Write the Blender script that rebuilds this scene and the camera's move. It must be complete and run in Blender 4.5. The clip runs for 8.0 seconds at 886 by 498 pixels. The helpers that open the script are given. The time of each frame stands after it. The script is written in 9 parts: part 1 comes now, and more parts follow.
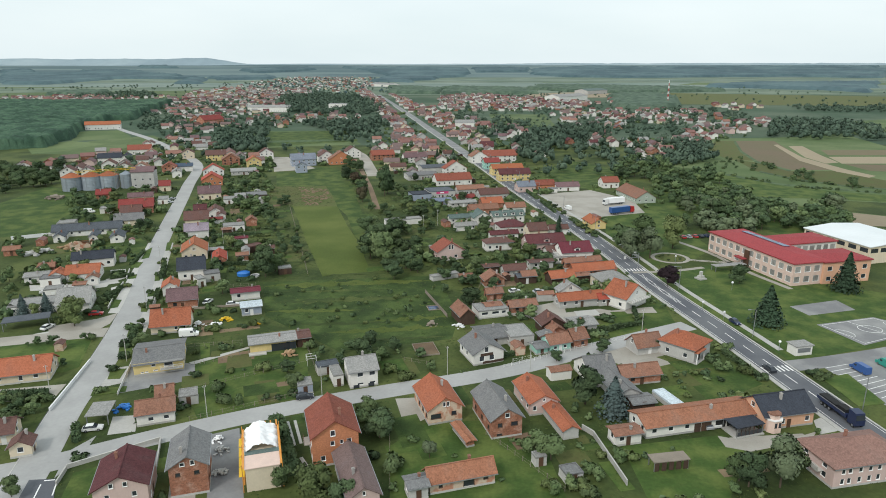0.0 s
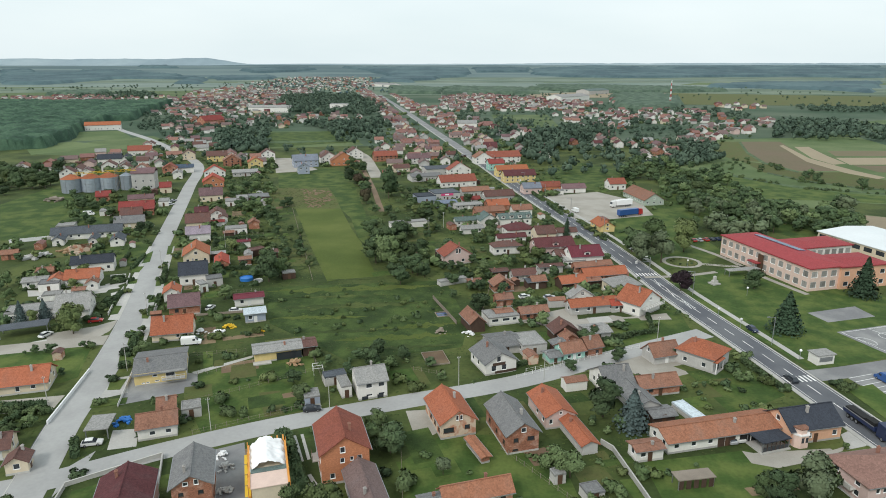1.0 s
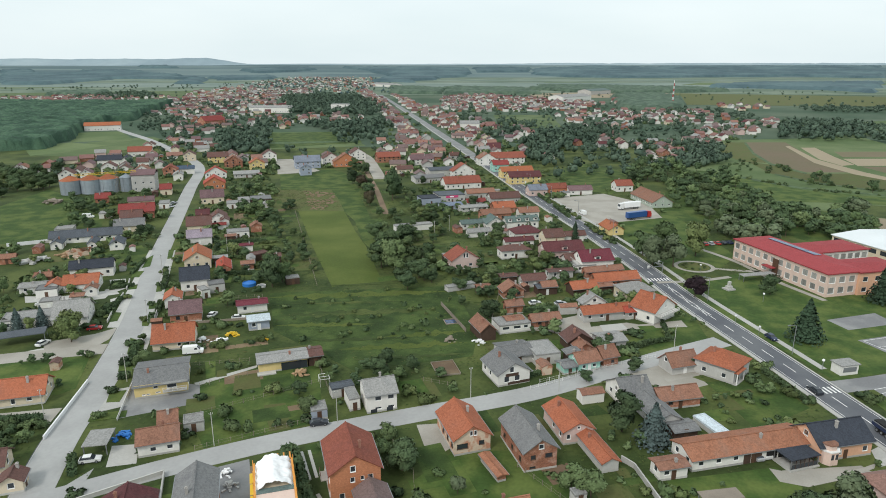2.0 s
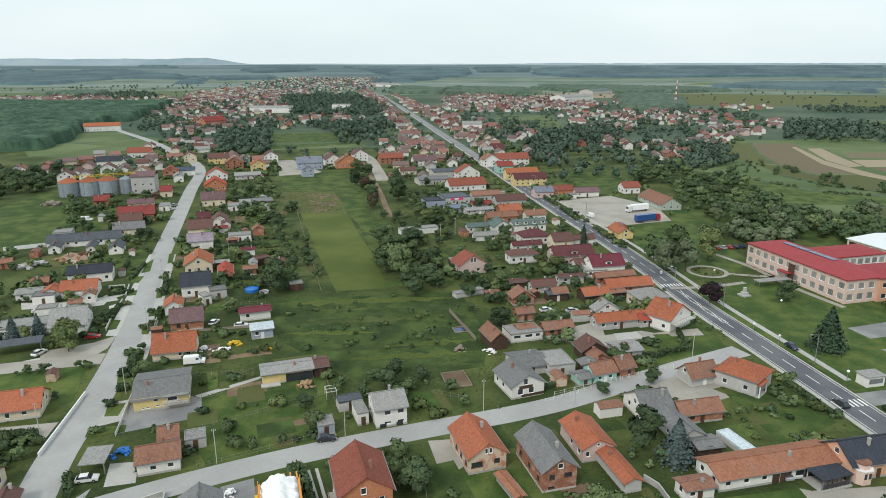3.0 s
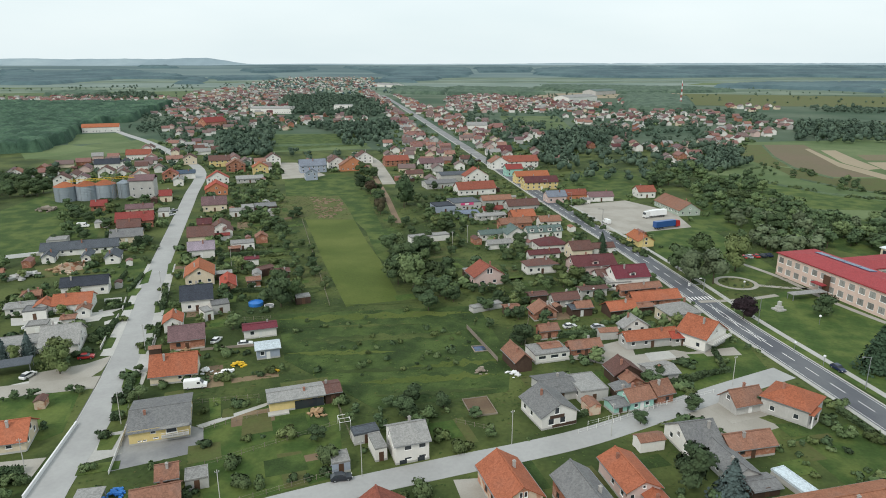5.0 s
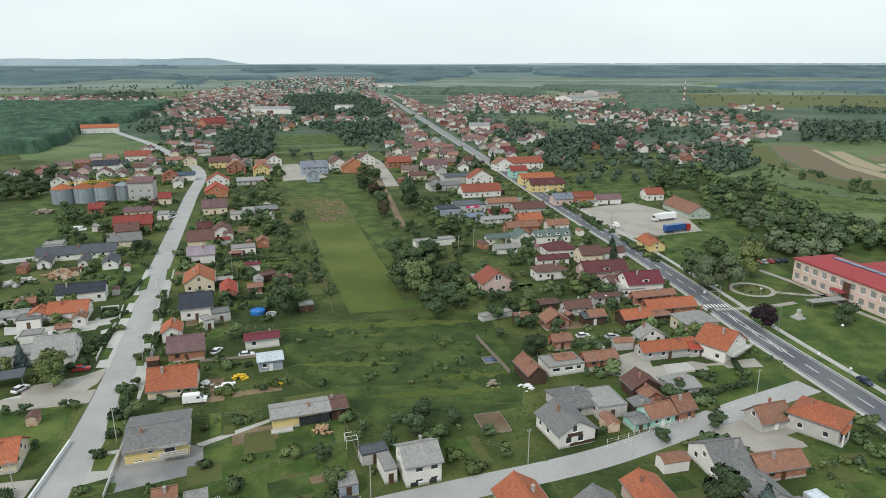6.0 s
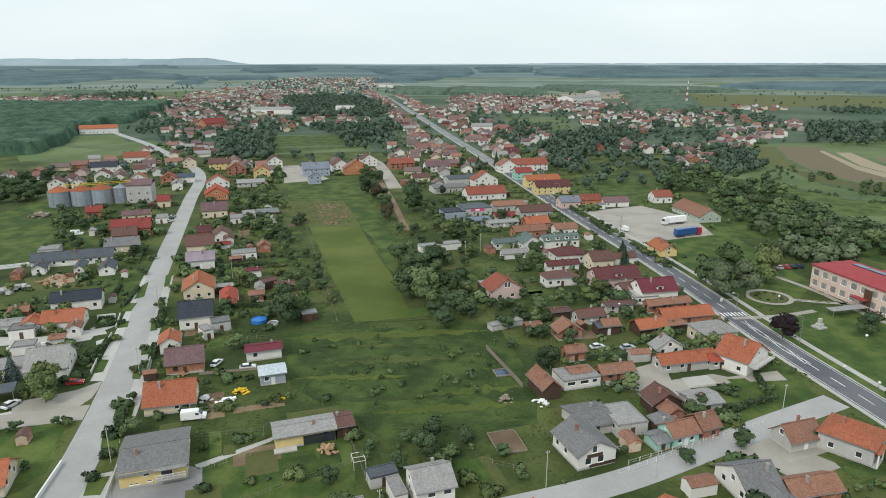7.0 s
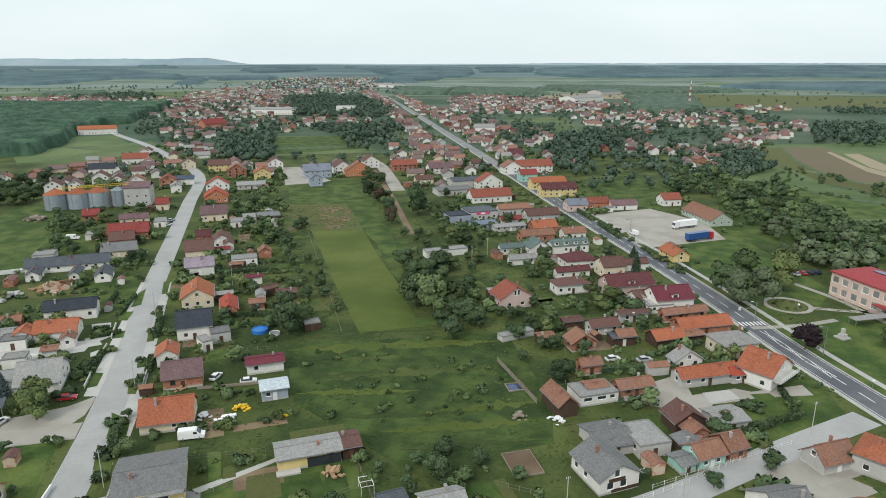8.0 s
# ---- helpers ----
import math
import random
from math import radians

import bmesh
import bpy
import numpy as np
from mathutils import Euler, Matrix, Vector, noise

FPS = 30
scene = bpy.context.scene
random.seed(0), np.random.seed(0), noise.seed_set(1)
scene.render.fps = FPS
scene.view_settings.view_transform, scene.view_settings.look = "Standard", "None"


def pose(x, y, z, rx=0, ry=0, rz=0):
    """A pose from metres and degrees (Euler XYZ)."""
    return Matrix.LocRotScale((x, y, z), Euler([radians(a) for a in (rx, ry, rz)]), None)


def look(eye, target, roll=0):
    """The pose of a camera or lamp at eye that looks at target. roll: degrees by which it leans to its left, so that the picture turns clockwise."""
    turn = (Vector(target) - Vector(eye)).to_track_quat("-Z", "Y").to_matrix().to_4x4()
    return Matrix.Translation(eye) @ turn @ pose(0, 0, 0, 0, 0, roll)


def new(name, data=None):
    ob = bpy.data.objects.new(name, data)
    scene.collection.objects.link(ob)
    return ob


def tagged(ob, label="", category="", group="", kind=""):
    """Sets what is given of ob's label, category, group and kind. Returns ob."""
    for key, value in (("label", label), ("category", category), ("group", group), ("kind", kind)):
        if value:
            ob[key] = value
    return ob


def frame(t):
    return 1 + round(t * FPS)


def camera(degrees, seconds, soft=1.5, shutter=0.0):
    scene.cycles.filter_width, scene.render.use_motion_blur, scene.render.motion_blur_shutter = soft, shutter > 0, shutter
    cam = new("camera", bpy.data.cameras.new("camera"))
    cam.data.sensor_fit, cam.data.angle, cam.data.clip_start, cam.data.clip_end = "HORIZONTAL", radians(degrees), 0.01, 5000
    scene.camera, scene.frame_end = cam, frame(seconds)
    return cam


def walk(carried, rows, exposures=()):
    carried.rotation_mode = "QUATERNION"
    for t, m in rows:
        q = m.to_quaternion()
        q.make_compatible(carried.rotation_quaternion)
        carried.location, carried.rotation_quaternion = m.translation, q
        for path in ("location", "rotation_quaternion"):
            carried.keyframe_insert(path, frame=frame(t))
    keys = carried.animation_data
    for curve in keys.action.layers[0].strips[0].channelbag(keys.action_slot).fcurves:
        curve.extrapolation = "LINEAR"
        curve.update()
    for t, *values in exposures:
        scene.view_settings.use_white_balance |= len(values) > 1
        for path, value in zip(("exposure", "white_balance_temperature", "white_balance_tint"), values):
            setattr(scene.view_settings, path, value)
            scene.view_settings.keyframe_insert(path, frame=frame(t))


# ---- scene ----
cam = camera(68.0, 8.0, 0.95)
YAW, PITCH = -0.43, -15.92
PATH = [
    (0, 1.003, -0.201),
    (0.5, -0.384, 2.662),
    (1, -1.756, 5.601),
    (1.5, -3.114, 8.614),
    (3, -7.103, 18.106),
    (3.5, -8.404, 21.420),
    (4, -9.691, 24.809),
    (4.5, -10.964, 28.274),
    (6, -14.697, 39.118),
    (6.5, -15.913, 42.882),
    (7, -17.115, 46.722),
    (7.5, -18.302, 50.638),
    (8, -19.476, 54.628),
]
walk(cam, [(t, pose(x, y, 78.0, 90 + PITCH, 0, YAW)) for t, x, y in PATH])

# ---- light: a bright overcast afternoon ----
world = bpy.data.worlds.new("overcast_sky")
scene.world = world
world.use_nodes = True
wn, wl = world.node_tree.nodes, world.node_tree.links
sky = wn.new("ShaderNodeTexSky")
sky.sky_type, sky.sun_disc = "NISHITA", False
sky.sun_elevation, sky.sun_rotation = radians(42), radians(215)
sky.air_density, sky.dust_density = 1.0, 3.0
cloud = wn.new("ShaderNodeTexNoise")
cloud.inputs["Scale"].default_value = 2.2
cloud.inputs["Detail"].default_value = 4.0
cmap = wn.new("ShaderNodeMapping")
cmap.inputs["Scale"].default_value = (1, 1, 4)
ctex = wn.new("ShaderNodeTexCoord")
wl.new(ctex.outputs["Generated"], cmap.inputs["Vector"])
wl.new(cmap.outputs["Vector"], cloud.inputs["Vector"])
cramp = wn.new("ShaderNodeValToRGB")
cramp.color_ramp.elements[0].position, cramp.color_ramp.elements[0].color = 0.3, (6.75, 7.75, 8.0, 1)
cramp.color_ramp.elements[1].position, cramp.color_ramp.elements[1].color = 0.7, (7.7, 8.5, 8.65, 1)
wl.new(cloud.outputs["Fac"], cramp.inputs["Fac"])
cmix = wn.new("ShaderNodeMixRGB")
cmix.inputs["Fac"].default_value = 0.88
wl.new(sky.outputs["Color"], cmix.inputs["Color1"])
wl.new(cramp.outputs["Color"], cmix.inputs["Color2"])
wl.new(cmix.outputs["Color"], wn["Background"].inputs["Color"])
wn["Background"].inputs["Strength"].default_value = 0.1
sun = new("sun", bpy.data.lights.new("sun", "SUN"))
sun.data.energy, sun.data.angle, sun.data.color = 1.3, radians(14), (1.0, 0.96, 0.9)
sun.matrix_world = look((-60, -85, 95), (0, 0, 0))
scene.view_settings.exposure = 0.33


# ---- materials ----
MATS = {}


def mat(name, base, rough=0.85, var=0.3, scale=0.4, fine=5.0, bump=0.0, second=None, rnd=0.25, spec=0.3, metal=0.0, tile=0.0, stretch=(1, 1, 1), cut=(0.42, 0.62)):
    m = bpy.data.materials.new(name)
    m.use_nodes = True
    n, l = m.node_tree.nodes, m.node_tree.links
    b = n["Principled BSDF"]
    b.inputs["Roughness"].default_value = rough
    b.inputs["Specular IOR Level"].default_value = spec
    b.inputs["Metallic"].default_value = metal
    tc, mp = n.new("ShaderNodeTexCoord"), n.new("ShaderNodeMapping")
    mp.inputs["Scale"].default_value = stretch
    l.new(tc.outputs["Object"], mp.inputs["Vector"])
    info = n.new("ShaderNodeObjectInfo")
    off = n.new("ShaderNodeVectorMath")
    off.operation = "ADD"
    mul = n.new("ShaderNodeMath")
    mul.operation = "MULTIPLY"
    mul.inputs[1].default_value = 37.0
    l.new(info.outputs["Random"], mul.inputs[0])
    l.new(mp.outputs["Vector"], off.inputs[0])
    l.new(mul.outputs[0], off.inputs[1])
    big, small = n.new("ShaderNodeTexNoise"), n.new("ShaderNodeTexNoise")
    big.inputs["Scale"].default_value, big.inputs["Detail"].default_value = scale, 5.0
    small.inputs["Scale"].default_value, small.inputs["Detail"].default_value = fine, 3.0
    l.new(off.outputs[0], big.inputs["Vector"])
    l.new(off.outputs[0], small.inputs["Vector"])
    colour = n.new("ShaderNodeRGB")
    colour.outputs[0].default_value = (*base, 1)
    out = colour.outputs[0]
    if second:
        ramp = n.new("ShaderNodeValToRGB")
        ramp.color_ramp.elements[0].position, ramp.color_ramp.elements[1].position = cut
        ramp.color_ramp.elements[0].color, ramp.color_ramp.elements[1].color = (*base, 1), (*second, 1)
        l.new(big.outputs["Fac"], ramp.inputs["Fac"])
        out = ramp.outputs["Color"]

    def term(socket, gain, plus):
        k = n.new("ShaderNodeMath")
        k.operation = "MULTIPLY_ADD"
        k.inputs[1].default_value = gain
        l.new(socket, k.inputs[0])
        if isinstance(plus, float):
            k.inputs[2].default_value = plus
        else:
            l.new(plus, k.inputs[2])
        return k.outputs[0]
    v = term(big.outputs["Fac"], 1.6 * var, 1.0 - 0.8 * var)
    v = term(small.outputs["Fac"], var, v)
    v = term(info.outputs["Random"], rnd, v)
    h = small.outputs["Fac"]
    if tile:
        cell = n.new("ShaderNodeTexVoronoi")
        cell.inputs["Scale"].default_value = 1.0
        cm = n.new("ShaderNodeMapping")
        cm.inputs["Scale"].default_value = (3.6, 3.0, 4.5)
        l.new(tc.outputs["Object"], cm.inputs["Vector"])
        l.new(cm.outputs["Vector"], cell.inputs["Vector"])
        sep = n.new("ShaderNodeSeparateColor")
        l.new(cell.outputs["Color"], sep.inputs["Color"])
        v = term(sep.outputs[0], tile, v)
        h = cell.outputs["Distance"]
    sub = n.new("ShaderNodeMath")
    sub.operation = "SUBTRACT"
    l.new(v, sub.inputs[0])
    sub.inputs[1].default_value = 0.5 * var + 0.5 * rnd + 0.5 * tile
    hsv = n.new("ShaderNodeHueSaturation")
    l.new(out, hsv.inputs["Color"])
    l.new(sub.outputs[0], hsv.inputs["Value"])
    l.new(hsv.outputs["Color"], b.inputs["Base Color"])
    if bump:
        bm = n.new("ShaderNodeBump")
        bm.inputs["Strength"].default_value = bump
        bm.inputs["Distance"].default_value = 0.05
        l.new(h, bm.inputs["Height"])
        l.new(bm.outputs["Normal"], b.inputs["Normal"])
    MATS[name] = m
    return m


def roofmat(name, base, second=None, var=0.35):
    return mat("roof_" + name, base, 0.82, var, 0.35, 6.0, 0.5, second, 0.2, 0.25, tile=0.35, stretch=(1, 0.6, 0.6), cut=(0.5, 0.75))


roofmat("orange", (0.345, 0.113, 0.06), (0.27, 0.102, 0.062))
roofmat("orangeb", (0.34, 0.115, 0.055), (0.25, 0.10, 0.06))
roofmat("rust", (0.25, 0.125, 0.085), (0.16, 0.10, 0.08), 0.5)
roofmat("rustorange", (0.31, 0.135, 0.08), (0.22, 0.12, 0.085), 0.5)
roofmat("redbrown", (0.24, 0.075, 0.05), (0.18, 0.06, 0.045))
roofmat("red", (0.34, 0.07, 0.045))
roofmat("redd", (0.22, 0.045, 0.04), (0.17, 0.05, 0.045))
roofmat("brown", (0.125, 0.065, 0.055), (0.095, 0.06, 0.055))
roofmat("maroonb", (0.105, 0.035, 0.038), (0.085, 0.04, 0.042))
roofmat("maroon", (0.135, 0.03, 0.042), (0.115, 0.032, 0.042))
roofmat("lilac", (0.24, 0.2, 0.235))
roofmat("lilacb", (0.155, 0.095, 0.10))
roofmat("pinkroof", (0.245, 0.14, 0.115), (0.2, 0.125, 0.105))
roofmat("grey", (0.17, 0.17, 0.17), (0.12, 0.12, 0.125))
roofmat("lgrey", (0.27, 0.265, 0.255), (0.2, 0.2, 0.195))
roofmat("slate", (0.04, 0.046, 0.06))
roofmat("slateg", (0.085, 0.095, 0.11))
roofmat("greyblue", (0.17, 0.19, 0.23))
roofmat("sheetpale", (0.5, 0.56, 0.6), None, 0.15)
roofmat("greengrey", (0.11, 0.15, 0.14))
roofmat("blueroof", (0.075, 0.105, 0.15))
roofmat("bluegreyr", (0.16, 0.19, 0.25))
# roof palette of the far village: distance haze muted into the colour
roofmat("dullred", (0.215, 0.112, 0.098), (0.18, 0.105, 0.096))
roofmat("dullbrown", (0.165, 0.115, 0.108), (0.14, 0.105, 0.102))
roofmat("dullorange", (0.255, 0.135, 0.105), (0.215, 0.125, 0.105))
roofmat("schoolred", (0.30, 0.05, 0.055), (0.26, 0.05, 0.055), 0.2)


def wallmat(name, base, var=0.18, second=None, fine=3.0):
    return mat("wall_" + name, base, 0.9, var, 0.5, fine, 0.15, second, 0.12, 0.2, stretch=(1, 1, 0.5), cut=(0.5, 0.75))


wallmat("white", (0.72, 0.7, 0.66))
wallmat("cream", (0.64, 0.55, 0.42))
wallmat("yellow", (0.66, 0.52, 0.24))
wallmat("pink", (0.56, 0.42, 0.385))
wallmat("mint", (0.32, 0.56, 0.48))
wallmat("greyw", (0.46, 0.45, 0.43), 0.25)
wallmat("sage", (0.40, 0.46, 0.39))
wallmat("bluegrey", (0.32, 0.36, 0.43))
wallmat("wood", (0.075, 0.048, 0.036), 0.5)
wallmat("rose", (0.66, 0.5, 0.43))
wallmat("peach", (0.68, 0.40, 0.27))
mat("wall_brick", (0.34, 0.15, 0.095), 0.9, 0.3, 0.6, 4.0, 0.4, (0.42, 0.26, 0.2), tile=0.4, cut=(0.5, 0.7))
mat("wall_orangebrick", (0.46, 0.19, 0.10), 0.9, 0.2, 0.6, 4.0, 0.4, tile=0.25)
mat("wall_brickcream", (0.55, 0.44, 0.34), 0.9, 0.25, 0.5, 4.0, 0.3, (0.42, 0.2, 0.13), cut=(0.5, 0.6))
mat("wall_whitewood", (0.72, 0.7, 0.66), 0.9, 0.15)
mat("frame_white", (0.75, 0.74, 0.72), 0.5, 0.05)
mat("frame_brown", (0.10, 0.055, 0.035), 0.6, 0.2)
mat("metal_grey", (0.32, 0.33, 0.34), 0.45, 0.1, metal=0.6)
mat("chimney_brick", (0.30, 0.15, 0.11), 0.9, 0.3)
mat("chimney_plaster", (0.36, 0.34, 0.32), 0.9, 0.3)
mat("concrete", (0.44, 0.43, 0.405), 0.9, 0.25, 0.25, 2.0, 0.1)
mat("road_light", (0.385, 0.383, 0.375), 0.92, 0.2, 0.08, 1.2, 0.1, (0.315, 0.313, 0.307), rnd=0.0)
mat("asphalt", (0.105, 0.11, 0.125), 0.9, 0.2, 0.1, 2.0, 0.1, (0.13, 0.135, 0.145), rnd=0.0)
mat("asphalt_old", (0.2, 0.2, 0.205), 0.9, 0.25, 0.12, 2.0, 0.1, (0.26, 0.26, 0.255), rnd=0.0)
mat("gravel", (0.38, 0.355, 0.315), 0.95, 0.25, 0.1, 3.0, 0.2, (0.29, 0.27, 0.235), rnd=0.0)
mat("paint_white", (0.78, 0.78, 0.76), 0.7, 0.15)
mat("soil", (0.15, 0.10, 0.065), 0.95, 0.3, 0.1, 2.0, 0.3, (0.19, 0.14, 0.085))
mat("dirt_path", (0.24, 0.17, 0.115), 0.95, 0.3, 0.1, 2.0, 0.2)
mat("grass_wild", (0.041, 0.064, 0.016), 0.95, 0.8, 0.05, 0.9, 0.6, (0.074, 0.092, 0.025), rnd=0.0)
mat("grass_lawn", (0.046, 0.086, 0.017), 0.95, 0.7, 0.14, 1.3, 0.5, (0.08, 0.108, 0.026))
mat("grass_mown", (0.068, 0.094, 0.017), 0.95, 0.5, 0.035, 1.4, 0.3, (0.09, 0.108, 0.025))
mat("grass_meadow", (0.034, 0.062, 0.014), 0.95, 0.8, 0.16, 2.4, 0.5, (0.054, 0.084, 0.02))
mat("grass_dry", (0.102, 0.105, 0.036), 0.95, 0.45, 0.15, 1.6, 0.3, (0.078, 0.098, 0.028))
mat("field_green", (0.08, 0.122, 0.044), 0.95, 0.4, 0.02, 0.4, 0.0, (0.108, 0.142, 0.06))
mat("field_brown", (0.17, 0.13, 0.085), 0.95, 0.25, 0.02, 0.4, 0.0, (0.14, 0.12, 0.07))
mat("field_tan", (0.29, 0.24, 0.165), 0.95, 0.2, 0.02, 0.4)
mat("leaf_green", (0.081, 0.122, 0.049), 0.9, 0.6, 0.25, 2.5, 0.0, (0.117, 0.156, 0.068), rnd=0.6)
mat("leaf_light", (0.108, 0.144, 0.052), 0.9, 0.6, 0.25, 2.5, 0.0, (0.132, 0.161, 0.063), rnd=0.4)
mat("leaf_dark", (0.057, 0.092, 0.043), 0.9, 0.6, 0.25, 2.5, 0.0, (0.081, 0.119, 0.054), rnd=0.5)
mat("leaf_spruce", (0.041, 0.074, 0.041), 0.9, 0.5, 0.3, 2.5, rnd=0.3)
mat("leaf_blue", (0.085, 0.12, 0.115), 0.9, 0.5, 0.3, 2.5, rnd=0.2)
mat("leaf_silver", (0.121, 0.155, 0.086), 0.9, 0.5, 0.3, 2.5, rnd=0.2)
mat("leaf_copper", (0.085, 0.06, 0.038), 0.9, 0.5, 0.3, 2.5, 0.0, (0.075, 0.075, 0.04), rnd=0.2)
mat("leaf_purple", (0.024, 0.014, 0.018), 0.9, 0.4, 0.3, 2.5, rnd=0.2)
mat("bark", (0.09, 0.07, 0.05), 0.95, 0.4)
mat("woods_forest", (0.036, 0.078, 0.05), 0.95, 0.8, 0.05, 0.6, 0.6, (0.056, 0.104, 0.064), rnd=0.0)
# far ground, woods and hills: distance haze is mixed into the base colours
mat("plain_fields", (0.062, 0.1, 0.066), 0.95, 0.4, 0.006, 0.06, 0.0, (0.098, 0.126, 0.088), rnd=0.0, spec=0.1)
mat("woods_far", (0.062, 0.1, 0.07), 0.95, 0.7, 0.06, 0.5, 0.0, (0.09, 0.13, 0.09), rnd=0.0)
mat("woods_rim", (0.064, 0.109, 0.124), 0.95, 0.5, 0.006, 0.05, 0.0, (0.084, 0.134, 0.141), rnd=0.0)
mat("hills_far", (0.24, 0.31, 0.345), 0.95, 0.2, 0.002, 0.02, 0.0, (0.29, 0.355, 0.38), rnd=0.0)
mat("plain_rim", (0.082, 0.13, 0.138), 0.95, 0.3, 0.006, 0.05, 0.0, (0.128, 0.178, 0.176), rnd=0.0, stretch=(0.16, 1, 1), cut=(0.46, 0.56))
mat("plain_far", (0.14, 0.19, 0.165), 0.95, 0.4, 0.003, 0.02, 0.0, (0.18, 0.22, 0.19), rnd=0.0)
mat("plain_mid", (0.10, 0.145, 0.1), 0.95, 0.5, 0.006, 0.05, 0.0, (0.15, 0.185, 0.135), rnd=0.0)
mat("galvanised", (0.32, 0.36, 0.40), 0.5, 0.2, 0.5, 4.0, metal=0.35)
mat("tarp_white", (0.8, 0.8, 0.8), 0.6, 0.1)
mat("tarp_blue", (0.03, 0.17, 0.5), 0.5, 0.1)
mat("plastic_yellow", (0.7, 0.45, 0.03), 0.5, 0.1)
mat("sign_pink", (0.7, 0.09, 0.24), 0.5, 0.1)
mat("timber_orange", (0.62, 0.27, 0.06), 0.7, 0.2)
mat("timber_grey", (0.26, 0.22, 0.18), 0.9, 0.3)
mat("firewood", (0.36, 0.24, 0.14), 0.9, 0.4, 2.0)
mat("rubber", (0.02, 0.02, 0.02), 0.8, 0.1)
mat("membrane_white", (0.68, 0.71, 0.72), 0.7, 0.1, 0.1, 1.0)
mat("solar_blue", (0.05, 0.08, 0.17), 0.25, 0.1, spec=0.6)
mat("blind_pale", (0.27, 0.265, 0.25), 0.4, 0.2, 0.3, 1.0, spec=0.5, rnd=0.6)
glass = mat("glass", (0.035, 0.042, 0.05), 0.12, 0.1, spec=0.6)
for nm, c in (("white", (0.75, 0.75, 0.74)), ("dark", (0.03, 0.035, 0.045)), ("red", (0.4, 0.03, 0.03)), ("blue", (0.03, 0.09, 0.27)), ("silver", (0.45, 0.46, 0.48)), ("navy", (0.018, 0.028, 0.075)), ("teal", (0.03, 0.25, 0.2))):
    mat("paint_" + nm + "_car", c, 0.3, 0.06, spec=0.5)


# ---- mesh helpers ----
def mesh(name, verts, faces, material):
    me = bpy.data.meshes.new(name)
    me.from_pydata(verts, [], faces)
    for mname in ([material] if isinstance(material, str) else material):
        me.materials.append(MATS[mname])
    return me


def part(name, data, parent, m=None, label=""):
    ob = new(name, data)
    ob.parent = parent
    if m is not None:
        ob.matrix_basis = m
    return tagged(ob, label)


def box(x0, y0, z0, x1, y1, z1):
    v = [(x, y, z) for z in (z0, z1) for y in (y0, y1) for x in (x0, x1)]
    return v, [(0, 2, 3, 1), (4, 5, 7, 6), (0, 1, 5, 4), (1, 3, 7, 5), (3, 2, 6, 7), (2, 0, 4, 6)]


def boxes(*bs):
    vs, fs = [], []
    for b in bs:
        v, f = box(*b)
        k = len(vs)
        vs += v
        fs += [tuple(i + k for i in q) for q in f]
    return vs, fs


def prism(poly, z0, z1):
    n = len(poly)
    area = sum(poly[i][0] * poly[(i + 1) % n][1] - poly[(i + 1) % n][0] * poly[i][1] for i in range(n))
    if area < 0:
        poly = poly[::-1]
    v = [(x, y, z0) for x, y in poly] + [(x, y, z1) for x, y in poly]
    f = [tuple(range(n, 2 * n))] + [(i, (i + 1) % n, n + (i + 1) % n, n + i) for i in range(n)]
    return v, f


def bar(p, q, r=0.05, sides=4):
    p, q = Vector(p), Vector(q)
    rot = (q - p).to_track_quat("Z", "Y").to_matrix()
    v = [tuple(c + rot @ Vector((r * math.cos(a), r * math.sin(a), 0))) for c in (p, q) for a in [6.2832 * (i + 0.5) / sides for i in range(sides)]]
    f = [(i, (i + 1) % sides, sides + (i + 1) % sides, sides + i) for i in range(sides)]
    return v, f + [tuple(range(sides))[::-1], tuple(range(sides, 2 * sides))]


def joined(pieces):
    vs, fs = [], []
    for v, f in pieces:
        k = len(vs)
        vs += v
        fs += [tuple(i + k for i in q) for q in f]
    return vs, fs


MOWN = []       # outlines of short lawns
PAVED = []      # outlines of paved yards
SITES = []      # x, y, radius and turn of the houses
TAKEN = []      # x, y, radius of what stands on the ground
LANES = []      # segments of roads: ax, ay, bx, by, half width


CELLS, SORTED = {}, [0]
SPANS = []


def free(x, y, r):
    """Whether a circle on the ground touches nothing that stands there, no lane and no paved yard."""
    while SORTED[0] < len(TAKEN):
        a, b, c = TAKEN[SORTED[0]]
        SORTED[0] += 1
        k = c + 12.0
        for i in range(int((a - k) // 20), int((a + k) // 20) + 1):
            for j in range(int((b - k) // 20), int((b + k) // 20) + 1):
                CELLS.setdefault((i, j), []).append((a, b, c))
    for a, b, c in CELLS.get((int(x // 20), int(y // 20)), ()):
        if (x - a) ** 2 + (y - b) ** 2 < (r + c) ** 2:
            return False
    for ax, ay, bx, by, w in LANES:
        k = w + r
        if x < min(ax, bx) - k or x > max(ax, bx) + k or y < min(ay, by) - k or y > max(ay, by) + k:
            continue
        dx, dy = bx - ax, by - ay
        t = max(0, min(1, ((x - ax) * dx + (y - ay) * dy) / (dx * dx + dy * dy)))
        if (x - ax - t * dx) ** 2 + (y - ay - t * dy) ** 2 < (w + r) ** 2:
            return False
    while len(SPANS) < len(PAVED):
        poly = PAVED[len(SPANS)]
        SPANS.append((min(p[0] for p in poly), max(p[0] for p in poly), min(p[1] for p in poly), max(p[1] for p in poly)))
    return not any(s[0] <= x <= s[1] and s[2] <= y <= s[3] and inside(poly, x, y) for s, poly in zip(SPANS, PAVED))


